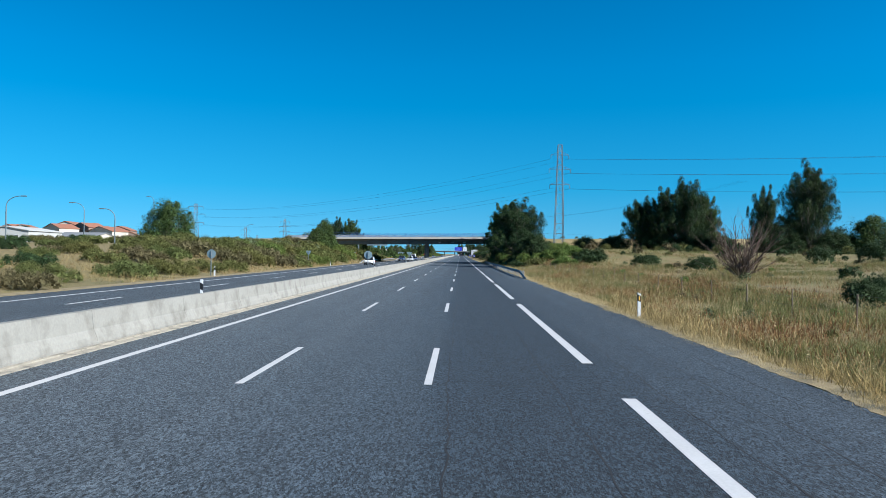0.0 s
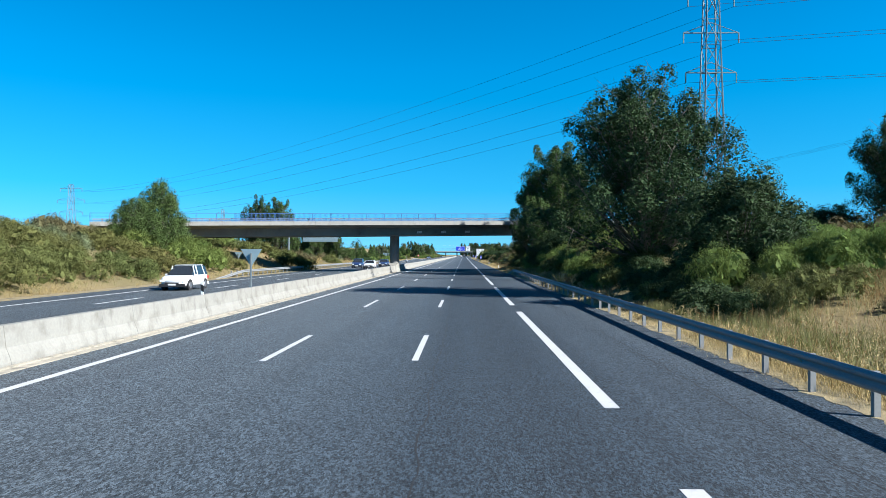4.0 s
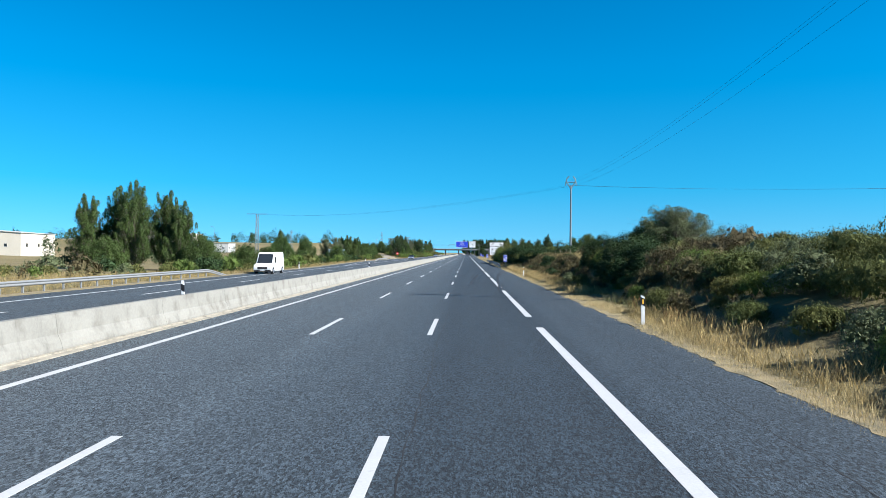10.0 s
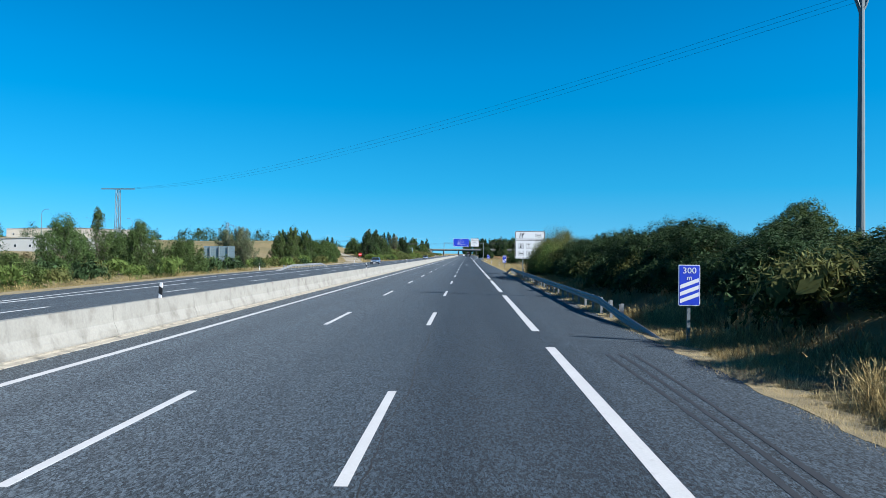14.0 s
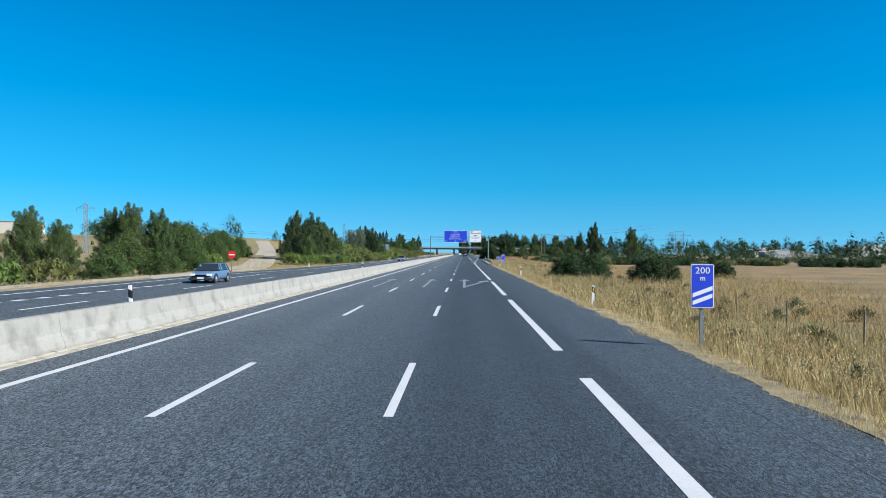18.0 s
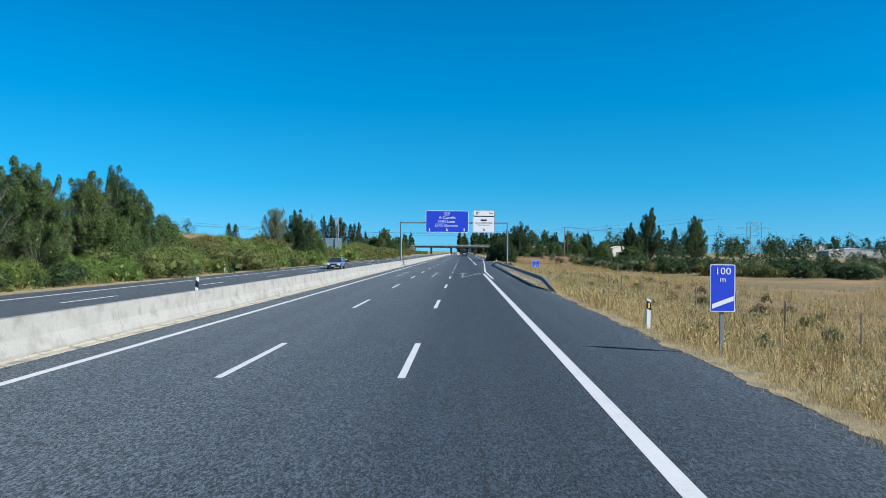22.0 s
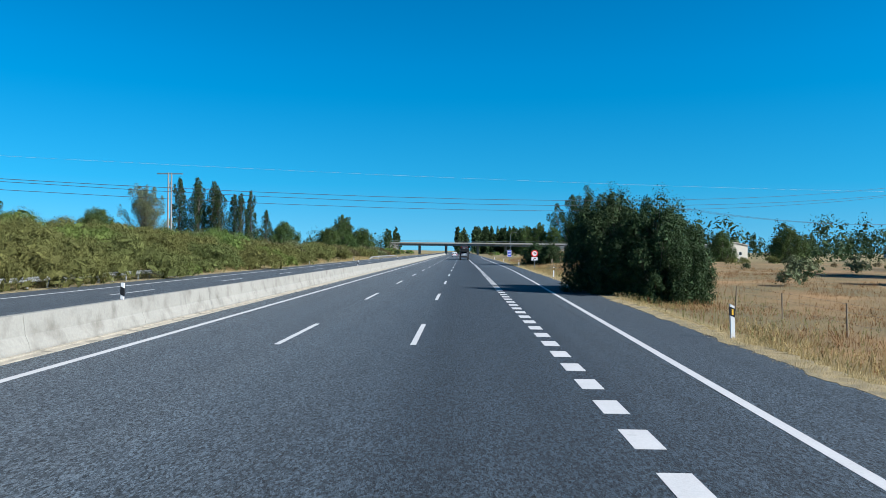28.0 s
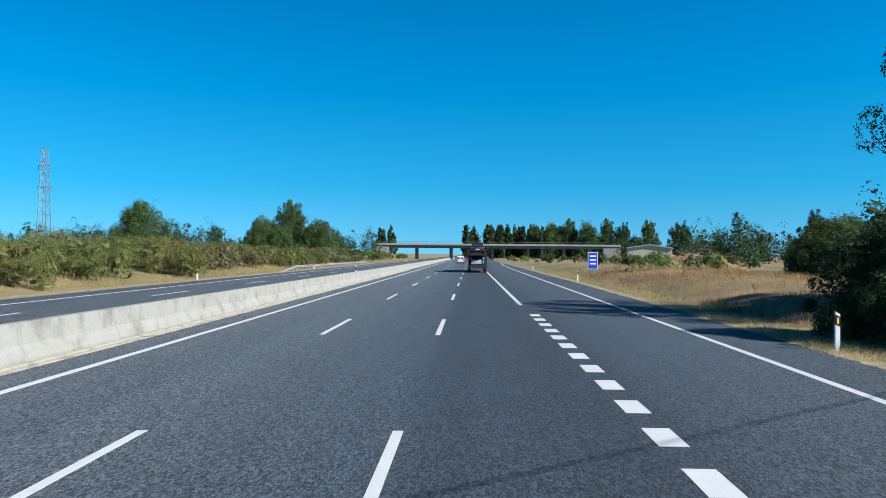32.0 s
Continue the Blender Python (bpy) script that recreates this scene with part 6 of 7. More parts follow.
for side, y0, y1, d0, d1, count, h0, h1, kinds, single in ZONES:
    rows_ = max(1, round(math.sqrt(count * (d1 - d0) / (y1 - y0))))
    for i in range(count):
        y = y0 + (y1 - y0) * (i // rows_ + rng.uniform(0, 1)) / math.ceil(count / rows_)
        d = d0 + (d1 - d0) * (i % rows_ + rng.uniform(0, 1)) / rows_
        x = linear_at(y, EDGE) + d if side > 0 else linear_at(y, LEFT_EDGE) - d
        if abs(y - BR_Y - BR_SKEW * x) < 8 and -47 < x < 25 and not 8 < x < 13:
            continue
        if side < 0 and 500 < y < 640 and -54 < x < -26 and abs(x - np.interp(y, [r[0] for r in SLIP], [(r[1] + r[2]) / 2 for r in SLIP])) < 6:
            continue
        k = kinds[int(rng.integers(len(kinds)))]
        k = k if k in SHRUBS else "h"
        h, w, turn = rng.uniform(h0, h1), rng.uniform(0.85, 1.3), rng.uniform(0, 360)
        m = pose(x, y, land(x, y) - 0.05, 0, 0, turn) @ Matrix.Diagonal((h * w, h * w, h, 1))
        if single and placed < 298:
            ob = tagged(new("shrub", shrub_mesh[k]), SHRUBS[k][5], "shrub", "roadside shrubs")
            ob.matrix_world = m
            placed += 1
        else:
            a = np.array(m)
            c = medium[k] if d < 4.5 or single or (side > 0 and d < 9) else coarse[k] if d < 80 else distant[k]
            mass[k].append(c @ a[:3, :3].T + a[:3, 3])
for k, lumps in mass.items():
    if lumps:
        solid("scrub", cloud("scrub", np.concatenate(lumps), 4, SHRUBS[k][4]), SHRUBS[k][4], "scrubland: " + SHRUBS[k][5].replace(" bush", " bushes").replace(" shrub", " shrubs"), "scrub", kind="stuff")


# tall feathery broom behind the second crash rail
tall_mesh = {k: cloud("tall_broom", shrub_corners(80 + i, 13000, 1.0, 1.3, 0.0085, 0.7, 26, 0.03), 4, SHRUBS[k][4]) for i, k in enumerate("gh")}
for x, y, h, kk in ((8.8, 410.5, 3.0, "h"), (8.4, 413.5, 3.3, "g"), (8.8, 416.0, 3.7, "h"), (8.3, 418.6, 3.5, "g"), (8.7, 421.2, 3.6, "h"), (9.6, 418.5, 4.2, "h"), (8.3, 423.8, 3.2, "h"), (8.2, 426.4, 2.5, "h"), (8.3, 428.6, 1.7, "g")):
    ob = tagged(new("tall_broom", tall_mesh[kk]), "tall feathery olive broom leaning over the crash rail", "shrub", "tall broom")
    ob.matrix_world = pose(x, y, land(x, y) - 0.1, 0, 0, x * 70 + y * 31) @ Matrix.Diagonal((h * 0.95, h * 0.95, h, 1))


# thickets of broom on the opposite banks: several bushes grown into one
def thicket(seed, kind, bushes=8, half=(3.3, 2.5), h0=1.2, h1=2.2):
    r, out = np.random.default_rng(seed), []
    for i in range(bushes):
        q = SHRUBS[kind]
        h = r.uniform(h0, h1)
        c = shrub_corners(seed * 20 + i, 4200, 1.0, q[3], q[1] * 0.41, q[2]) * np.array([h * 1.05, h * 1.05, h])
        t = i * 2.4
        rad = math.sqrt((i + 0.4) / bushes)
        out.append(c + np.array([half[0] * rad * math.cos(t), half[1] * rad * math.sin(t), 0]))
    return cloud("thicket", np.concatenate(out), 4, SHRUBS[kind][4])


THICKETS = {
    "A": (thicket(3, "h"), "thicket of rounded olive-green broom bushes"), "B": (thicket(4, "h", 7), "thicket of rounded olive-green broom bushes"),
    "C": (thicket(5, "g", 8), "thicket of upright green broom"), "D": (thicket(6, "g", 7, h0=1.5, h1=2.6), "thicket of tall upright green broom"),
    "K": (thicket(7, "k", 7), "thicket of dense dark-green bushes"), "V": (thicket(8, "v", 7), "thicket of grey-green shrubs with small leaves"),
    "N": (thicket(9, "n", 7), "thicket of dry brown broom"),
}
BANKS = [  # y from, to, offset from, to, step along, step across, scale from, to, kinds
    (-8, 48, 4.4, 18, 10.5, 7.0, 0.45, 0.75, "KANAB"), (48, 92, 5.0, 18, 9.5, 6.4, 0.5, 0.8, "ABAKN"), (92, 110, 6.5, 21, 7.0, 5.6, 0.75, 1.1, "ABABKN"), (108, 225, 5.0, 17.5, 7.4, 5.6, 0.7, 1.1, "ABABNDV"), (225, 262, 7.0, 17.5, 10.0, 6.4, 0.5, 0.8, "ABNV"),
    (582, 704, 3.0, 4.4, 5.2, 4.0, 0.5, 0.75, "CKAK"), (558, 604, 5, 18, 6.8, 5.5, 0.8, 1.05, "ABCD"), (604, 700, 3.8, 18, 6.6, 5.0, 0.75, 1.4, "ABCABD"), (698, 804, 3.4, 20, 6.6, 5.2, 0.75, 1.4, "ABDABAC"), (804, 960, 8.0, 18, 7.8, 5.8, 0.9, 1.4, "ABVNAN"),
]
rng = np.random.default_rng(47)
planted = 0
for y0, y1, d0, d1, sy, sd, k0, k1, kinds in BANKS:
    y = y0
    while y < y1:
        d = d0
        while d < d1:
            yy, dd = y + rng.uniform(-0.3, 0.3) * sy, d + rng.uniform(-0.25, 0.25) * sd
            x = linear_at(yy, LEFT_EDGE) - dd
            under = abs(yy - BR_Y - BR_SKEW * x) < 9.5
            on_slip = 500 < yy < 660 and abs(x - np.interp(yy, [q[0] for q in SLIP], [(q[1] + q[2]) / 2 for q in SLIP])) < 7
            if not under and not on_slip and planted < 360:
                kk = kinds[int(rng.integers(len(kinds)))]
                lean = math.degrees(math.atan((land(x + 2, yy) - land(x - 2, yy)) / 4))
                k = rng.uniform(k0, k1)
                ob = tagged(new("thicket", THICKETS[kk][0]), THICKETS[kk][1], "shrub", "broom thickets")
                ob.matrix_world = pose(x, yy, land(x, yy) - 0.1, 0, -lean, 0) @ pose(0, 0, 0, 0, 0, rng.uniform(0, 360)) @ Matrix.Diagonal((k, k, k, 1))
                planted += 1
            d += sd
        y += sy

# bushes grown together on the near bank
NEAR_BANKS = [(124, 150, 6, 17, 6.6, 4.6, 0.6, 0.9, "CDKACK"), (150, 196, 5.4, 17, 5.6, 4.2, 0.6, 0.9, "CDCDCAN"), (221, 306, 6.8, 15, 6.0, 4.4, 0.7, 0.98, "AVNAVAN"), (352, 424, 8.6, 14, 7.0, 5.0, 0.7, 0.95, "KKAK")]
for y0, y1, d0, d1, sy, sd, k0, k1, kinds in NEAR_BANKS:
    y = y0
    while y < y1:
        d = d0
        while d < d1:
            yy, dd = y + rng.uniform(-0.3, 0.3) * sy, d + rng.uniform(-0.25, 0.25) * sd
            x = linear_at(yy, EDGE) + dd
            if abs(yy - BR_Y - BR_SKEW * x) > 8:
                kk = kinds[int(rng.integers(len(kinds)))]
                lean = math.degrees(math.atan((land(x + 2, yy) - land(x - 2, yy)) / 4))
                k = rng.uniform(k0, k1)
                ob = tagged(new("bush_clump", THICKETS[kk][0]), THICKETS[kk][1].replace("thicket", "clump") + " on the bank", "shrub", "clumps on the near bank")
                ob.matrix_world = pose(x, yy, land(x, yy) - 0.1, 0, -lean, 0) @ pose(0, 0, 0, 0, 0, rng.uniform(0, 360)) @ Matrix.Diagonal((k, k, k, 1))
            d += sd
        y += sy

# clumps on the far bank before the village, and dark bushes in the meadow
for i in range(58):
    yy, dd = 80 + 94 * ((i // 6) + rng.uniform(0, 1)) / 10, 21 + 36 * ((i % 6) + rng.uniform(0, 1)) / 6
    x = linear_at(yy, LEFT_EDGE) - dd
    if abs(yy - BR_Y - BR_SKEW * x) < 9:
        continue
    kk, k = "ABADKAN"[int(rng.integers(7))], rng.uniform(0.45, 0.72)
    ob = tagged(new("bush_clump", THICKETS[kk][0]), THICKETS[kk][1].replace("thicket", "clump") + " below the village", "shrub", "clumps below the village")
    ob.matrix_world = pose(x, yy, land(x, yy) - 0.1, 0, 0, rng.uniform(0, 360)) @ Matrix.Diagonal((k, k, k, 1))
for i in range(66):
    u, row_ = (i // 3 + rng.uniform(0, 1)) / 22, i % 3
    x = float(np.interp(u, (0, 0.3, 0.45, 0.62, 1), (25, 26, 32, 47, 98))) + 3.0 * row_
    y = float(np.interp(u, (0, 0.3, 0.45, 0.62, 1), (696, 652, 636, 625, 618))) + 5.0 * row_ + rng.uniform(-1, 1)
    kk, k = "KKKAKV"[int(rng.integers(6))], rng.uniform(0.66, 0.95) + 0.1 * row_
    ob = tagged(new("bush_clump", THICKETS[kk][0]), THICKETS[kk][1].replace("thicket", "clump") + " along the straw field", "shrub", "clumps along the field")
    ob.matrix_world = pose(x, y, land(x, y) - 0.1, 0, 0, rng.uniform(0, 360)) @ Matrix.Diagonal((k, k, k, 1))
for x, y, h, w in ((27.6, 111.8, 2.0, 3.2), (29.2, 112.5, 2.1, 3.0), (26.5, 83, 1.7, 2.4), (27.8, 83.6, 1.9, 2.4), (47.8, 97.5, 2.8, 3.6), (55.0, 97.5, 3.2, 4.2), (57.5, 98, 2.9, 3.8), (17.8, 33, 1.5, 2.0), (19.0, 33.8, 1.6, 2.2)):
    ob = tagged(new("meadow_bush", shrub_mesh["k"]), "dark-green bush standing in the dry meadow", "shrub", "meadow bushes")
    ob.matrix_world = pose(x, y, land(x, y) - 0.05, 0, 0, x * 31) @ Matrix.Diagonal((w / 1.4, w / 1.4, h, 1))

# bare bush in the meadow
rng = np.random.default_rng(50)
s = Shape()
for i in range(70):
    a = Vector((0, 0, 0))
    d = Vector((rng.normal(0, 0.5), rng.normal(0, 0.5), 1.0)).normalized()
    p, r = a, 0.035
    for j in range(4):
        q = p + (d + Vector(rng.normal(0, 0.2, 3))).normalized() * rng.uniform(0.5, 0.9)
        s.tube(p, q, r, r * 0.6, 4, False)
        for _ in range(2):
            s.tube(q, q + (d + Vector(rng.normal(0, 0.5, 3))).normalized() * rng.uniform(0.3, 0.7), r * 0.5, r * 0.15, 3, False)
        p, r = q, r * 0.62
ob = solid("bare_bush", s, TWIG, "leafless brown thorn bush standing in the meadow", "shrub")
ob.matrix_world = pose(24.7, 65, land(24.7, 65) - 0.1) @ Matrix.Diagonal((2.1, 2.1, 1.9, 1))
dead = Shape()
for i in range(26):
    d = Vector((rng.normal(0, 0.12), rng.normal(0, 0.12), 1)).normalized()
    p, r = Vector((rng.normal(0, 0.4), rng.normal(0, 0.4), 0)), 0.06
    for j in range(6):
        q = p + (d + Vector(rng.normal(0, 0.12, 3))).normalized() * 1.2
        dead.tube(p, q, r, r * 0.7, 4, False)
        dead.tube(q, q + (d + Vector(rng.normal(0, 0.45, 3))).normalized() * 0.8, r * 0.4, r * 0.1, 3, False)
        p, r = q, r * 0.7
ob = solid("bare_sapling", dead, TWIG, "cluster of bare pale stems beside the poplar", "tree")
ob.matrix_world = pose(17.6, 191, land(17.6, 191))


# grass
def grass(name, label, seed, zones, mat, heads=0.0, patch=-1.0):
    """Tufts of leaning blades over the given zones (side, y from, y to, offset from, to, count, height)."""
    r = np.random.default_rng(seed)
    out = []
    for side, y0, y1, d0, d1, n, hh in zones:
        y = r.uniform(y0, y1, n)
        d = d0 + (d1 - d0) * r.uniform(0, 1, n) ** 1.4
        e = np.interp(y, [q[0] for q in (EDGE if side > 0 else LEFT_EDGE)], [q[1] for q in (EDGE if side > 0 else LEFT_EDGE)])
        x = e + side * d
        z = np.array([land(a, b) for a, b in zip(x, y)])
        lump = np.array([noise.noise(Vector((a * 0.35, b * 0.35, seed))) for a, b in zip(x, y)])
        keep = np.array([noise.noise(Vector((a * 0.16, b * 0.11, seed * 3.7))) for a, b in zip(x, y)]) > patch
        x, y, z, lump = x[keep], y[keep], z[keep], lump[keep]
        k = 9
        x, y, z, lump = (np.repeat(v, k) for v in (x, y, z, lump))
        m = len(x)
        h = hh * r.uniform(0.3, 1.2, m) * (1 + 1.1 * lump)
        bx, by = x + r.normal(0, 0.13, m), y + r.normal(0, 0.13, m)
        wdt = r.uniform(0.003, 0.008, m) * (1 + 0.8 * hh)
        ang = r.uniform(0, 2 * np.pi, m)
        lx, ly = r.normal(0, 0.45, m) * h, r.normal(0, 0.45, m) * h
        c, s_ = np.cos(ang) * wdt, np.sin(ang) * wdt
        a = np.stack([bx - c, by - s_, z - 0.03], 1)
        b = np.stack([bx + c, by + s_, z - 0.03], 1)
        t = np.stack([bx + lx, by + ly, z + h], 1)
        out.append(np.stack([a, b, t], 1))
        if heads:
            # seed heads at the tips of the taller blades
            q = np.flatnonzero((h > 0.3) & (r.uniform(0, 1, m) < heads))
            up = (t[q] - a[q]) / np.linalg.norm(t[q] - a[q], axis=1)[:, None]
            side_ = np.stack([np.cos(ang[q]), np.sin(ang[q]), np.zeros(len(q))], 1) * r.uniform(0.012, 0.024, (len(q), 1))
            low = t[q] - up * r.uniform(0.08, 0.16, (len(q), 1))
            out.append(np.stack([low - side_, low + side_, t[q] + up * 0.05], 1))
    solid(name, cloud(name, np.concatenate(out), 3, mat), mat, label, "grass", kind="stuff")


grass("dry_grass", "tall straw-coloured dry grass beside the road", 61, (
    (R, -6, 128, 0.45, 3.0, 5200, 0.42), (R, -6, 128, 2.5, 24, 5200, 0.45), (R, 128, 215, 0.7, 1.8, 900, 0.35), (R, 215, 306, 0.7, 2.6, 2600, 0.3), (R, 306, 376, 0.8, 3.2, 7000, 0.4), (R, 306, 432, 5.0, 24, 9000, 0.6), (R, 380, 445, 0.6, 3.0, 1500, 0.4),
    (R, 436, 600, 0.45, 3.2, 8000, 0.4), (R, 436, 600, 3, 26, 14000, 0.55), (R, 600, 690, 0.7, 18, 6000, 0.6), (R, 690, 800, 0.7, 4, 3400, 0.32), (R, 690, 800, 3, 7, 1000, 0.3), (R, 690, 800, 7, 40, 500, 0.2), (R, 800, 900, 0.7, 16, 4000, 0.3),
    (L, 0, 340, 1.0, 7, 5000, 0.5), (L, 340, 560, 1.2, 7, 2600, 0.5), (L, 560, 900, 1.0, 4, 3600, 0.4), (L, 225, 330, 6, 30, 4200, 0.6), (L, -10, 260, 5, 20, 7000, 0.45), (L, 560, 960, 4, 18, 7000, 0.45)), STRAW, 0.3, -0.22)
PALE_STRAW = material("bleached_straw", (0.4, 0.32, 0.17), rough=0.85, spec=0.1, vary=0.35, per="island", trans=0.25)
grass("short_grass", "short bleached grass on the verge", 62, (
    (R, -6, 120, -0.22, 1.1, 17000, 0.13), (R, 120, 340, -0.2, 1.2, 18000, 0.13), (R, 340, 600, -0.22, 1.1, 28000, 0.14), (R, 600, 830, -0.15, 1.3, 18000, 0.13)), PALE_STRAW)
grass("green_grass", "olive-green grass and weeds in the meadow", 63, (
    (R, -4, 130, 1.4, 12, 26000, 0.5), (R, 0, 150, 10, 60, 30000, 0.5), (R, 128, 215, 1.4, 6, 1600, 0.5), (R, 220, 330, 1.4, 5, 1600, 0.5), (R, 436, 620, 3.4, 10, 4600, 0.5), (R, 600, 700, 2.0, 20, 4500, 0.35), (L, 0, 900, 2, 9, 4000, 0.5)), GREENGRASS, 0.0, -0.08)
grass("rust_weeds", "rusty brown dry weeds among the meadow grass", 64, (
    (R, -6, 128, 1.6, 14, 9000, 0.5), (R, -6, 140, 10, 50, 9000, 0.4), (R, 128, 330, 1.6, 5, 1500, 0.4), (R, 690, 870, 2.0, 34, 15000, 0.28), (R, 306, 430, 2.0, 8, 1600, 0.4), (R, 436, 690, 3.0, 16, 3500, 0.45), (L, -10, 260, 3, 18, 2500, 0.4)), RUST, 0.4, 0.0)


def weeds(name, label, seed, zones, mat):
    """Stems with small seed heads and dry leaves along their upper half."""
    r, out = np.random.default_rng(seed), []
    for y0, y1, d0, d1, n, hh in zones:
        y, d = r.uniform(y0, y1, n), d0 + (d1 - d0) * r.uniform(0, 1, n) ** 1.3
        x = np.interp(y, [q[0] for q in EDGE], [q[1] for q in EDGE]) + d
        z = np.array([land(a, b) for a, b in zip(x, y)])
        h = hh * r.uniform(0.55, 1.3, n) * (1 + 0.8 * np.array([noise.noise(Vector((a * 0.4, b * 0.4, seed))) for a, b in zip(x, y)]))
        foot = np.stack([x, y, z], 1)
        lean = np.stack([r.normal(0, 0.16, n) * h, r.normal(0, 0.16, n) * h, h], 1)
        k = 11
        u = r.uniform(0.4, 1.02, (n, k, 1))
        c = (foot[:, None, :] + lean[:, None, :] * u + r.normal(0, 1, (n, k, 3)) * 0.07 * h[:, None, None]).reshape(-1, 3)
        out.append(leaves(r, c, 1, 0.0, 0.02, 0.5, 1.3))
        w_ = np.array([0.006, 0.0, 0.0])
        out.append(np.stack([foot - w_, foot + w_, foot + lean + w_ * 0.4, foot + lean - w_ * 0.4], 1))
    solid(name, cloud(name, np.concatenate(out), 4, mat), mat, label, "weeds", kind="stuff")


weeds("pale_weeds", "pale seeding weeds above the dry grass", 71, ((436, 640, 0.8, 4.0, 3600, 0.62), (436, 640, 4.0, 16.0, 5200, 0.6), (-4, 126, 0.9, 5.0, 1800, 0.5), (-4, 126, 4.0, 20.0, 2600, 0.55), (306, 360, 0.8, 3.0, 700, 0.45), (640, 700, 1.0, 9.0, 1600, 0.5)), PALE_STRAW)
weeds("olive_weeds", "olive-green weeds among the dry grass", 72, ((436, 640, 1.4, 5.0, 2400, 0.5), (-4, 126, 1.0, 12.0, 4200, 0.5), (586, 690, 1.0, 7.0, 1600, 0.45), (690, 800, 1.0, 9.0, 1500, 0.35)), GREENGRASS)
weeds("rust_seed_weeds", "rusty brown seeding weeds in the meadow", 73, ((-4, 126, 1.2, 14.0, 2600, 0.5), (436, 640, 2.0, 9.0, 1500, 0.5), (690, 860, 1.6, 20.0, 3600, 0.36)), RUST)

# heap of earth and brush beside the exit
heap, r_ = Shape(), random.Random(9)
for i in range(15):
    for j in range(25):
        u, v = -1 + 2 * i / 14, -1 + 2 * j / 24
        e = max(0.0, 1 - u * u) * max(0.0, 1 - v * v)
        px, py = 30.5 + 6.0 * v, 889 + 4.0 * u
        heap.v.append((px, py, land(px, py) - 0.1 + 2.6 * e ** 0.8 * (0.75 + 0.55 * noise.noise(Vector((px * 0.5, py * 0.5, 7)))) + (r_.uniform(-0.16, 0.16) if e > 0.05 else 0)))
        if i and j:
            k = len(heap.v) - 1
            heap.f.append((k - 26, k - 25, k, k - 1))
solid("earth_heap", heap, FIELD, "brown heap of earth beside the exit lane", "earth heap")
for i in range(5):
    s = Shape()
    for _ in range(26):
        a = Vector((r_.uniform(-1.6, 1.6), r_.uniform(-1, 1), r_.uniform(0, 0.7)))
        s.tube(a, a + Vector((r_.uniform(-1.3, 1.3), r_.uniform(-0.8, 0.8), r_.uniform(-0.3, 0.5))), 0.05, 0.015, 4, False)
    ob = solid("brushwood", s, TWIG, "pile of cut brown branches on the earth heap", "brushwood", "brushwood piles")
    ob.matrix_world = pose(27 + 1.9 * i, 887.5 + r_.uniform(-0.8, 0.8), land(29, 888) + (0.9, 1.6, 1.9, 1.6, 0.9)[i], 0, 0, 40 * i)


# ---- fences ----
stake = Shape().tube((0, 0, -0.4), (0, 0, 1.22), 0.036, 0.03, 6).mesh("stake", WOOD)
for y0, y1, d in ((0, 118, 7.5), (336, 432, 7.2), (440, 640, 6.2), (676, 732, 6.0), (752, 806, 6.5)):
    f = thing("field_fence", "weathered wooden field fence stakes with wire", "fence", group="field fences")
    y, i, prev = y0, 0, None
    wires = Shape()
    while y < y1:
        x = linear_at(y, EDGE) + d + 0.15 * math.sin(i)
        z = land(x, y)
        ob = new("stake", stake)
        ob.parent, ob.matrix_local = f, pose(x, y, z, 2 * math.sin(i * 2.1), 3 * math.sin(i * 1.3), 40 * i)
        if prev:
            for q in (0.5, 0.9, 1.2):
                wires.tube((prev[0], prev[1], prev[2] + q), (x, y, z + q), 0.004, 0.004, 3, False)
        prev = (x, y, z)
        y += 5.2
        i += 1
    part("wire", wires, WIRE, f)
g = thing("stake_prop", "two crossed wooden stakes beside the fence", "fence stake")
for a, b in (((11.9, 787.5, 0), (12.15, 788, 1.5)), ((12.5, 787.6, 0), (12.2, 788, 1.5))):
    part("stake", Shape().tube((a[0], a[1], land(a[0], a[1]) - 0.2), (b[0], b[1], land(b[0], b[1]) + 1.5), 0.04, 0.035, 6), WOOD, g)


# ---- vehicles ----
def paint(name, c):
    return material(name, c, rough=0.28, vary=0.04, spec=0.6)


def wheel(root, x, y, r, w=0.22):
    t = part("wheel", Shape().tube((x - w / 2, y, r), (x + w / 2, y, r), r, r, 20), TYRE, root, "black tyre", smooth=False)
    e = 1 if x > 0 else -1
    part("rim", Shape().tube((x + e * (w / 2 - 0.01), y, r), (x + e * (w / 2 + 0.012), y, r), r * 0.64, r * 0.58, 16), CHROME, t)


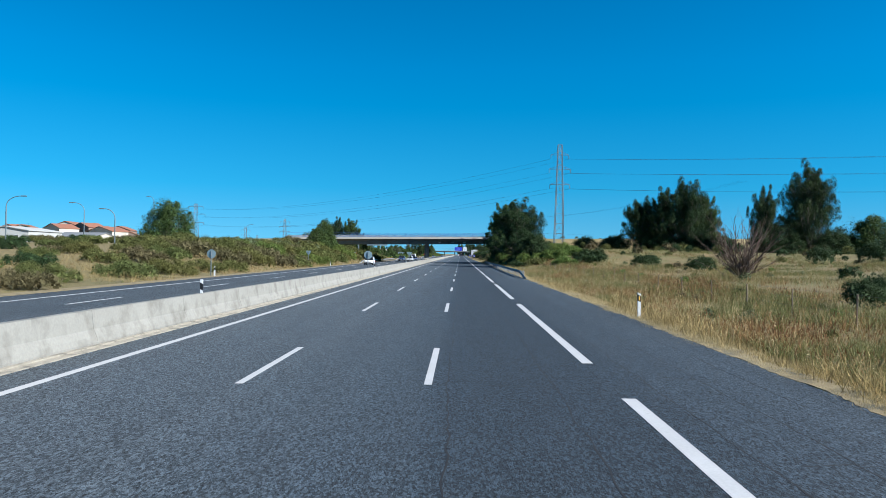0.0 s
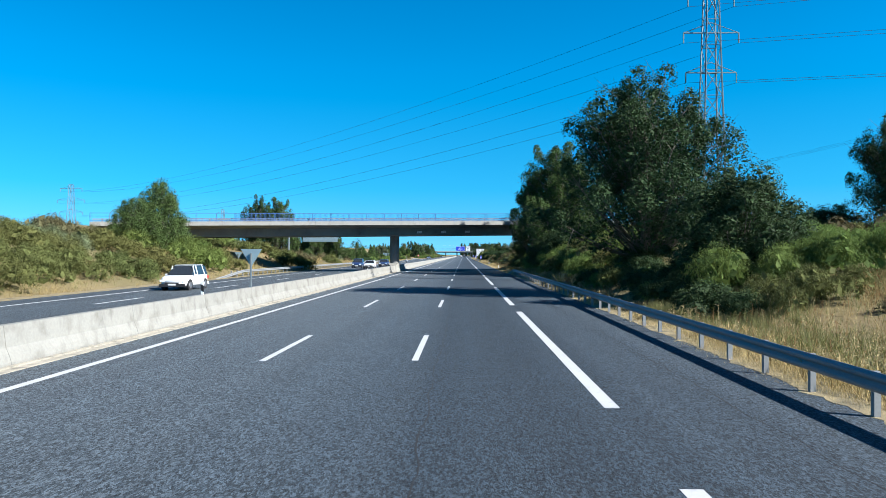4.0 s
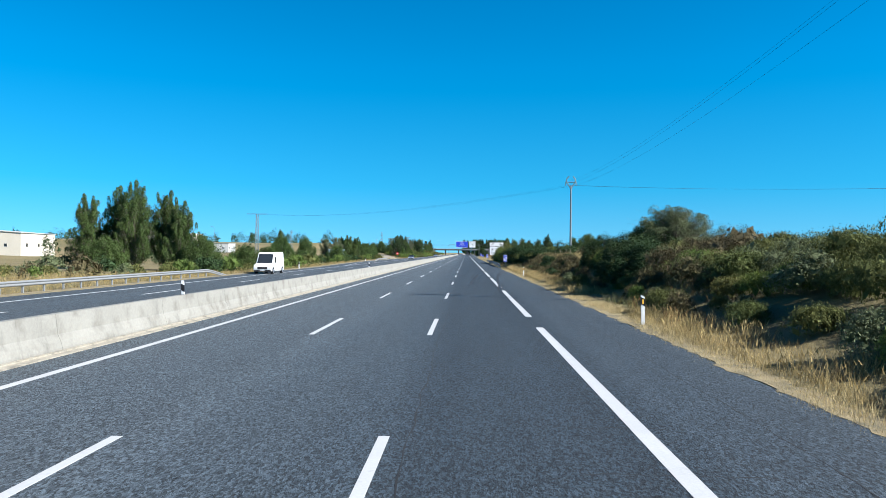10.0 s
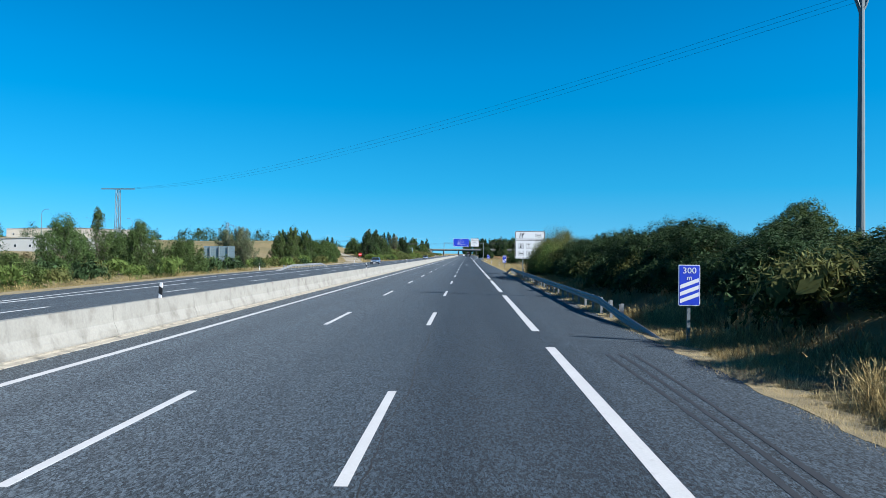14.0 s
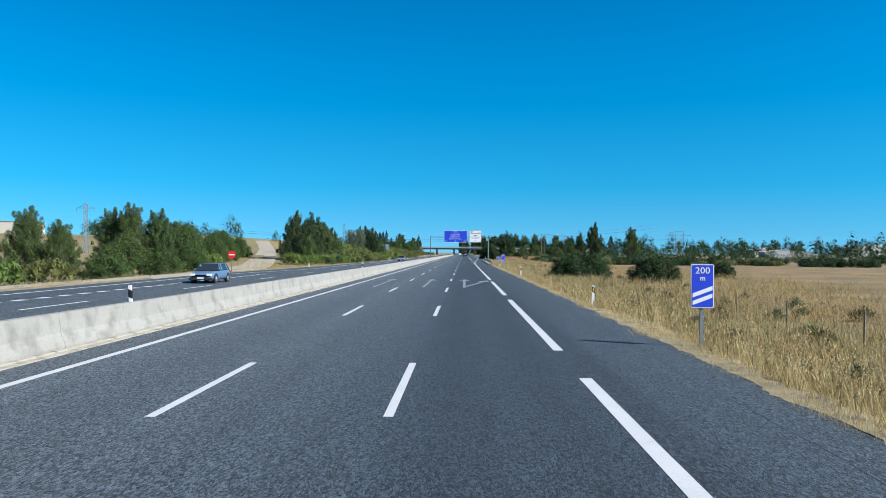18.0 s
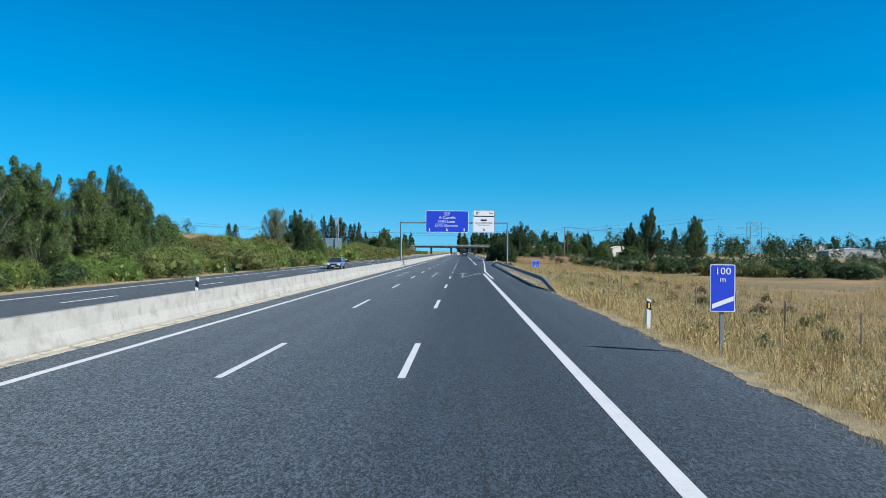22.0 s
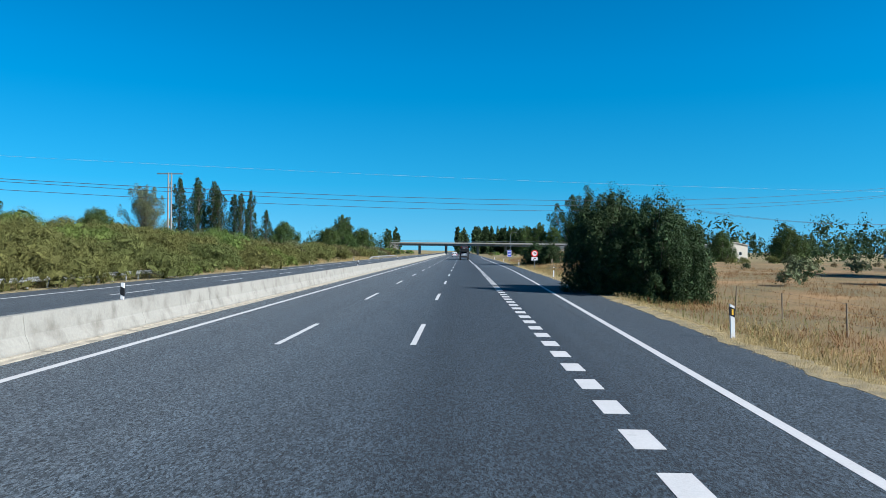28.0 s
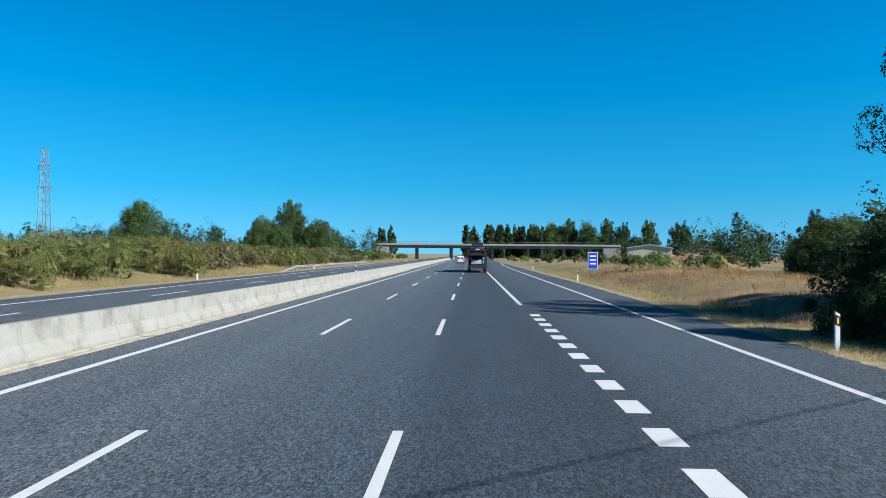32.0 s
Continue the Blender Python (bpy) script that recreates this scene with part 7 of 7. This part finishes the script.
def car(name, label, mat, m, length=4.3, width=1.8, height=1.47, kind="hatch"):
    """A car on the road, its nose towards +y; side outline, glasshouse, wheels and lamps."""
    g = thing(name, label, "van" if kind == "van" else "car", m, "vehicles")
    hl, hw = length / 2, width / 2
    if kind == "van":
        low = [(-hl, 0.3), (-hl, 1.0), (-hl + 0.02, height - 0.12), (-hl + 0.12, height), (hl - 1.9, height), (hl - 1.58, height - 0.1), (hl - 0.88, 1.14), (hl - 0.12, 0.98), (hl, 0.75), (hl, 0.3)]
    elif kind == "suv":
        low = [(-hl, 0.35), (-hl, 0.95), (-hl + 0.12, 1.02), (hl - 1.3, 1.02), (hl - 0.15, 0.92), (hl, 0.72), (hl, 0.35)]
        glass_side = [(-hl + 0.1, 1.02), (-hl + 0.35, height - 0.08), (-hl + 0.6, height), (hl - 2.1, height), (hl - 1.25, 1.02)]
    else:
        low = [(-hl, 0.3), (-hl, 0.85), (-hl + 0.15, 0.95), (hl - 1.25, 0.95), (hl - 0.25, 0.78), (hl, 0.62), (hl, 0.28)]
        glass_side = [(-hl + 0.15, 0.95), (-hl + 0.6, height - 0.07), (-hl + 0.95, height), (hl - 2.05, height), (hl - 1.15, 0.95)]

    def prism(pts, w0, w1):
        """A side outline of (y, z), narrowing upwards from w0 to w1."""
        s, n = Shape(), len(pts)
        z0, z1 = min(p[1] for p in pts), max(p[1] for p in pts)
        for e in (-1, 1):
            s.v += [(e * (w0 + (w1 - w0) * ((z - z0) / (z1 - z0)) ** 1.5), y, z) for y, z in pts]
        s.f = [tuple(range(n)), tuple(range(2 * n - 1, n - 1, -1))] + [(i, (i + 1) % n, n + (i + 1) % n, n + i) for i in range(n)]
        return s

    def lofted():
        """The lower body, narrowing in plan towards nose and tail, with rounded shoulders."""
        s, tops = Shape(), sorted({p for p in low if p[1] > 0.5})
        for u, k in ((0.0, 0.8), (0.02, 0.88), (0.06, 0.95), (0.14, 0.99), (0.3, 1.0), (0.6, 1.0), (0.76, 0.99), (0.86, 0.96), (0.93, 0.9), (0.975, 0.82), (1.0, 0.7)):
            yy, wd = -hl + length * u, hw * k
            zt = float(np.interp(yy, [p[0] for p in tops], [p[1] for p in tops]))
            zb = 0.26 + (0.1 if u in (0.0, 1.0) else 0.0)
            half = [(wd * 0.8, zb), (wd * 0.97, zb + 0.1), (wd, zb + 0.3), (wd * 0.985, zt - 0.14), (wd * 0.93, zt - 0.03), (wd * 0.8, zt)]
            s.v += [(a, yy, b) for a, b in half] + [(-a, yy, b) for a, b in reversed(half)]
            n = len(s.v)
            if n > 12:
                s.f += [(n - 24 + j, n - 24 + (j + 1) % 12, n - 12 + (j + 1) % 12, n - 12 + j) for j in range(12)]
        s.f += [tuple(range(11, -1, -1)), tuple(range(len(s.v) - 12, len(s.v)))]
        return s

    if kind == "van":
        part("body", prism(low, hw, hw * 0.9), mat, g, bevel=0.05, smooth=False)
    else:
        part("body", lofted(), mat, g, smooth=True)
        for e in (-1, 1):
            for yy in (0.35, -0.75):
                part("door_handle", Shape().box(e * hw - 0.02, e * hw + 0.02, yy, yy + 0.16, 0.78, 0.81), TRIM, g)
        part("grille", Shape().box(-hw * 0.5, hw * 0.5, hl - 0.02, hl + 0.015, 0.4, 0.56), TRIM, g)
    if kind == "van":
        for e in (-1, 1):
            xg = e * hw * 0.955
            part("side_window", Shape().box(xg - 0.02, xg + 0.02, hl - 2.1, hl - 1.5, 1.2, height - 0.5), GLASS, g)
        part("windscreen", prism([(hl - 0.84, 1.16), (hl - 1.5, height - 0.2), (hl - 1.62, height - 0.2), (hl - 0.96, 1.16)], hw * 0.84, hw * 0.78), GLASS, g)
        part("grille", Shape().box(-hw * 0.55, hw * 0.55, hl - 0.05, hl + 0.012, 0.5, 0.76), TRIM, g)
        for e in (-0.5, 0.5):
            part("rear_window", Shape().box(e * hw - 0.3, e * hw + 0.3, -hl - 0.012, -hl + 0.02, height - 0.75, height - 0.3), GLASS, g)
        part("door_seam", Shape().box(-0.008, 0.008, -hl - 0.008, -hl + 0.02, 0.5, height - 0.12), TRIM, g)
    else:
        part("glasshouse", prism(glass_side, hw * 0.93, hw * 0.74), GLASS, g, "dark window glass", bevel=0.03)
        r0, r1 = (-hl + 0.55, hl - 2.0)
        part("roof", Shape().box(-hw * 0.72, hw * 0.72, r0, r1, height - 0.03, height + 0.02), mat, g, bevel=0.02)
        for e in (-1, 1):
            for yy in (-hl + 0.75, -0.1, hl - 1.75):
                s = Shape().tube((e * hw * 0.93, yy, 0.97), (e * hw * 0.76, yy * 0.85 - 0.02, height - 0.04), 0.045, 0.04, 6)
                part("pillar", s, mat, g)
    for e in (-1, 1):
        for yy in (-hl + 0.78, hl - 0.85):
            wheel(g, e * (hw - 0.1), yy, 0.33 if kind != "suv" else 0.36)
            part("wheel_arch", Shape().tube((e * (hw - 0.2), yy, 0.36), (e * (hw + 0.004), yy, 0.36), 0.4, 0.4, 18), TRIM, g)
        part("tail_lamp", Shape().box(e * (hw - 0.16) - 0.1, e * (hw - 0.16) + 0.1, -hl - 0.02, -hl + 0.08, 0.72, 0.92 if kind != "van" else 1.15), LAMP_RED, g, "red tail lamp")
        part("head_lamp", Shape().box(e * (hw - 0.28) - 0.17, e * (hw - 0.28) + 0.17, hl - 0.16, hl + 0.01, 0.6, 0.74), LAMP_CLEAR, g, "clear head lamp")
        part("mirror", Shape().box(e * (hw + 0.08) - 0.09, e * (hw + 0.08) + 0.09, hl - 1.55, hl - 1.45, 0.96, 1.1), mat, g, bevel=0.02)
    part("bumper", Shape().box(-hw * 0.95, hw * 0.95, -hl - 0.04, -hl + 0.1, 0.28, 0.5), TRIM if kind == "van" else mat, g, bevel=0.03)
    part("bumper", Shape().box(-hw * 0.95, hw * 0.95, hl - 0.1, hl + 0.03, 0.24, 0.46), TRIM, g, bevel=0.03)
    part("number_plate", Shape().box(-0.26, 0.26, -hl - 0.052, -hl - 0.035, 0.52, 0.63), WHITE, g, "blank pale number plate")
    part("number_plate", Shape().box(-0.26, 0.26, hl + 0.028, hl + 0.04, 0.36, 0.47), WHITE, g, "blank pale number plate")
    return g


P_WHITE, P_RED = paint("white_car_paint", (0.6, 0.61, 0.62)), paint("red_car_paint", (0.5, 0.02, 0.025))
P_BLUE, P_GREY = paint("navy_car_paint", (0.015, 0.035, 0.1)), paint("grey_car_paint", (0.075, 0.125, 0.2))
P_BLACK, P_SILVER = paint("black_car_paint", (0.015, 0.016, 0.018)), paint("silver_car_paint", (0.24, 0.26, 0.28))
car("panel_van", "white panel van on the middle lane", P_WHITE, pose(-2.9, 985, 0), 4.5, 1.85, 1.95, "van")
car("red_car", "bright red hatchback on the middle lane", P_RED, pose(-2.9, 1030, 0))
car("oncoming_car", "white off-road car on the opposite carriageway", P_WHITE, pose(-19.4, 148, 0, 0, 0, 180), 4.4, 1.85, 1.68, "suv")
car("oncoming_car", "dark blue hatchback on the opposite carriageway", P_BLUE, pose(-16.2, 243.8, 0, 0, 0, 180))
car("oncoming_car", "white hatchback on the opposite carriageway", P_WHITE, pose(-16.2, 222.0, 0, 0, 0, 180))
car("oncoming_car", "dark blue-grey off-road car on the opposite carriageway", P_BLUE, pose(-19.5, 230.5, 0, 0, 0, 180), 4.5, 1.86, 1.7, "suv")
car("oncoming_van", "white high-roofed van on the opposite carriageway", P_WHITE, pose(-22.0, 326, 0, 0, 0, 180), 5.4, 1.95, 2.35, "van")
car("oncoming_car", "grey-blue hatchback on the opposite carriageway", P_GREY, pose(-19.6, 499.5, 0, 0, 0, 180))
car("oncoming_car", "blue-grey estate car on the opposite carriageway", P_GREY, pose(-17.0, 639.5, 0, 0, 0, 180), 4.5, 1.8, 1.5)

# car transporter
tr = thing("car_transporter", "dark two-deck car transporter loaded with cars", "lorry", pose(0.75, 893, 0), "vehicles")
part("chassis", Shape().box(-1.2, 1.2, -5.5, 5.5, 0.6, 0.85), TRIM, tr)
part("upper_deck", Shape().box(-1.2, 1.2, -5.6, 5.4, 2.45, 2.6), TRIM, tr)
part("cab", Shape().box(-1.2, 1.2, 5.6, 7.6, 0.5, 3.3), P_BLACK, tr, bevel=0.1)
for x in (-1.22, 1.22):
    for y in (-5.3, -1.8, 1.8, 5.2):
        part("stanchion", Shape().box(x - 0.06, x + 0.06, y - 0.08, y + 0.08, 0.7, 3.1), TRIM, tr)
    part("side_rail", Shape().box(x - 0.04, x + 0.04, -5.5, 5.4, 2.9, 3.0), TRIM, tr)
    for y in (-4.2, -3.0, 4.6):
        wheel(tr, x * 0.9, y, 0.48, 0.34)
    part("tail_lamp", Shape().box(x * 0.8 - 0.14, x * 0.8 + 0.14, -5.58, -5.5, 0.62, 0.8), LAMP_RED, tr)
part("ramp", Shape().box(-1.1, 1.1, -5.75, -5.55, 0.62, 1.0), TRIM, tr)
for z, mats in ((0.86, (P_SILVER, P_BLACK)), (2.6, (P_BLACK, P_WHITE))):
    for i, mt in enumerate(mats):
        car("loaded_car", ("silver", "black", "black", "white")[i + (0 if z < 1 else 2)] + " new car chained on the transporter", mt, pose(0.75, 893 - 3.0 + 4.8 * i, z - 0.002), 4.2, 1.78, 1.46)


# ---- buildings ----
BRICKISH = material("pinkish_render", (0.2, 0.145, 0.115), rough=0.9, vary=0.15, scale=0.4, fine=4)


def house(x, y, w, d, h, roof, turn, label, wall=RENDERED, top=ROOF, n=3, name="house"):
    """A gabled building with windows and a door on its road side."""
    base = land(x, y)
    g = thing(name, label, "building", pose(x, y, base - 0.3, 0, 0, turn), "far buildings")
    part("wall", Shape().poly([(-w / 2, 0), (w / 2, 0), (w / 2, h), (0, h + roof * 0.98), (-w / 2, h)], -d / 2, d / 2), wall, g)
    for e in (-1, 1):
        k = Shape()
        a, b = (e * (w / 2 + 0.3), h - 0.3 * roof / (w / 2)), (0, h + roof)
        k.poly([a, b, (b[0], b[1] + 0.18), (a[0], a[1] + 0.18)], -d / 2 - 0.3, d / 2 + 0.3)
        part("roof", k, top, g)
    for i in range(n):
        cx = -w / 2 + w * (i + 0.5) / n
        wd = part("window", Shape().box(cx - 0.5, cx + 0.5, -d / 2 - 0.03, -d / 2 + 0.05, h * 0.4, h * 0.4 + 1.1), WHITE, g)
        part("pane", Shape().box(cx - 0.42, cx + 0.42, -d / 2 - 0.05, -d / 2 - 0.02, h * 0.4 + 0.08, h * 0.4 + 1.02), GLASS, wd)
    for i in range(3):
        cy = -d / 2 + d * (i + 0.5) / 3
        for e in (-1, 1):
            wd = part("window", Shape().box(e * w / 2 - 0.04, e * w / 2 + 0.04, cy - 0.5, cy + 0.5, h * 0.4, h * 0.4 + 1.1), GLASS, g)
    return g


for i, (x, y, w, d, h, r) in enumerate(((-150, 300, 14, 10, 5, 2), (-172, 310, 12, 10, 5, 2.2), (-190, 300, 12, 9, 6, 2), (-205, 330, 14, 10, 5, 2), (-230, 330, 12, 10, 6, 2), (-138, 330, 11, 9, 4, 2), (-126, 345, 11, 9, 4, 2), (-255, 320, 13, 10, 6, 2), (-160, 360, 12, 9, 5, 2))):
    house(x, y, w, d, h, r, (i * 23) % 40 - 20, "distant village house with a red tiled roof")
for i, (x, y, w, d, h) in enumerate(((-166, 292, 10, 9, 5.4), (-152, 316, 10, 9, 5.0), (-178, 322, 12, 9, 6.5), (-143, 305, 9, 8, 4.4), (-170, 335, 11, 9, 6.4), (-160, 303, 9, 9, 5.2), (-186, 300, 11, 9, 5.6))):
    house(x, y, w, d, h, 1.8, (i * 31) % 50 - 25, "pinkish village house with a red tiled roof" if i % 2 else "white village house with a red tiled roof", BRICKISH if i % 2 else RENDERED, ROOF, 3)
house(-107.5, 172, 11, 16, 3.5, 0.9, 4, "white workshop with a low gable behind the bushes", SHED, SHED, 2, "workshop")
house(-106, 195, 12, 15, 3.1, 1.2, 88, "long low shed with a grey sheet roof behind the bushes", RENDERED, STEEL, 3, "shed")
house(-156, 616, 66, 14, 4.6, 1.0, 4, "long white industrial shed behind the trees", SHED, SHED, 12, "shed")
house(-150, 470, 26, 24, 7.2, 0.9, 8, "tan warehouse with a low gable beyond the trees", RENDERED, SHED, 3, "warehouse")
house(43, 966, 10, 14, 4.2, 0.8, -12, "pale low building beside the bridge ramp", RENDERED, SHED, 3, "low_building")
house(78, 905, 9, 8, 5, 0.8, 10, "small white house among the trees", RENDERED, RENDERED, 2)
house(305, 1172, 40, 22, 7, 3, 8, "distant shed with a pale gable", SHED, SHED, 6, "shed")
house(390, 1120, 80, 26, 9, 3, 5, "long distant industrial shed", SHED, SHED, 10, "shed")
house(250, 1010, 34, 16, 5, 1.6, -6, "distant pale industrial shed", SHED, SHED, 7, "shed")
house(96, 1180, 30, 14, 5, 1.6, 0, "distant pale building behind the trees", RENDERED, SHED, 5, "low_building")
house(-230, 760, 70, 20, 6, 1, 6, "long distant tan industrial shed", RENDERED, SHED, 9, "shed")
house(-310, 820, 90, 22, 6, 1, 6, "long distant tan industrial shed", RENDERED, SHED, 9, "shed")
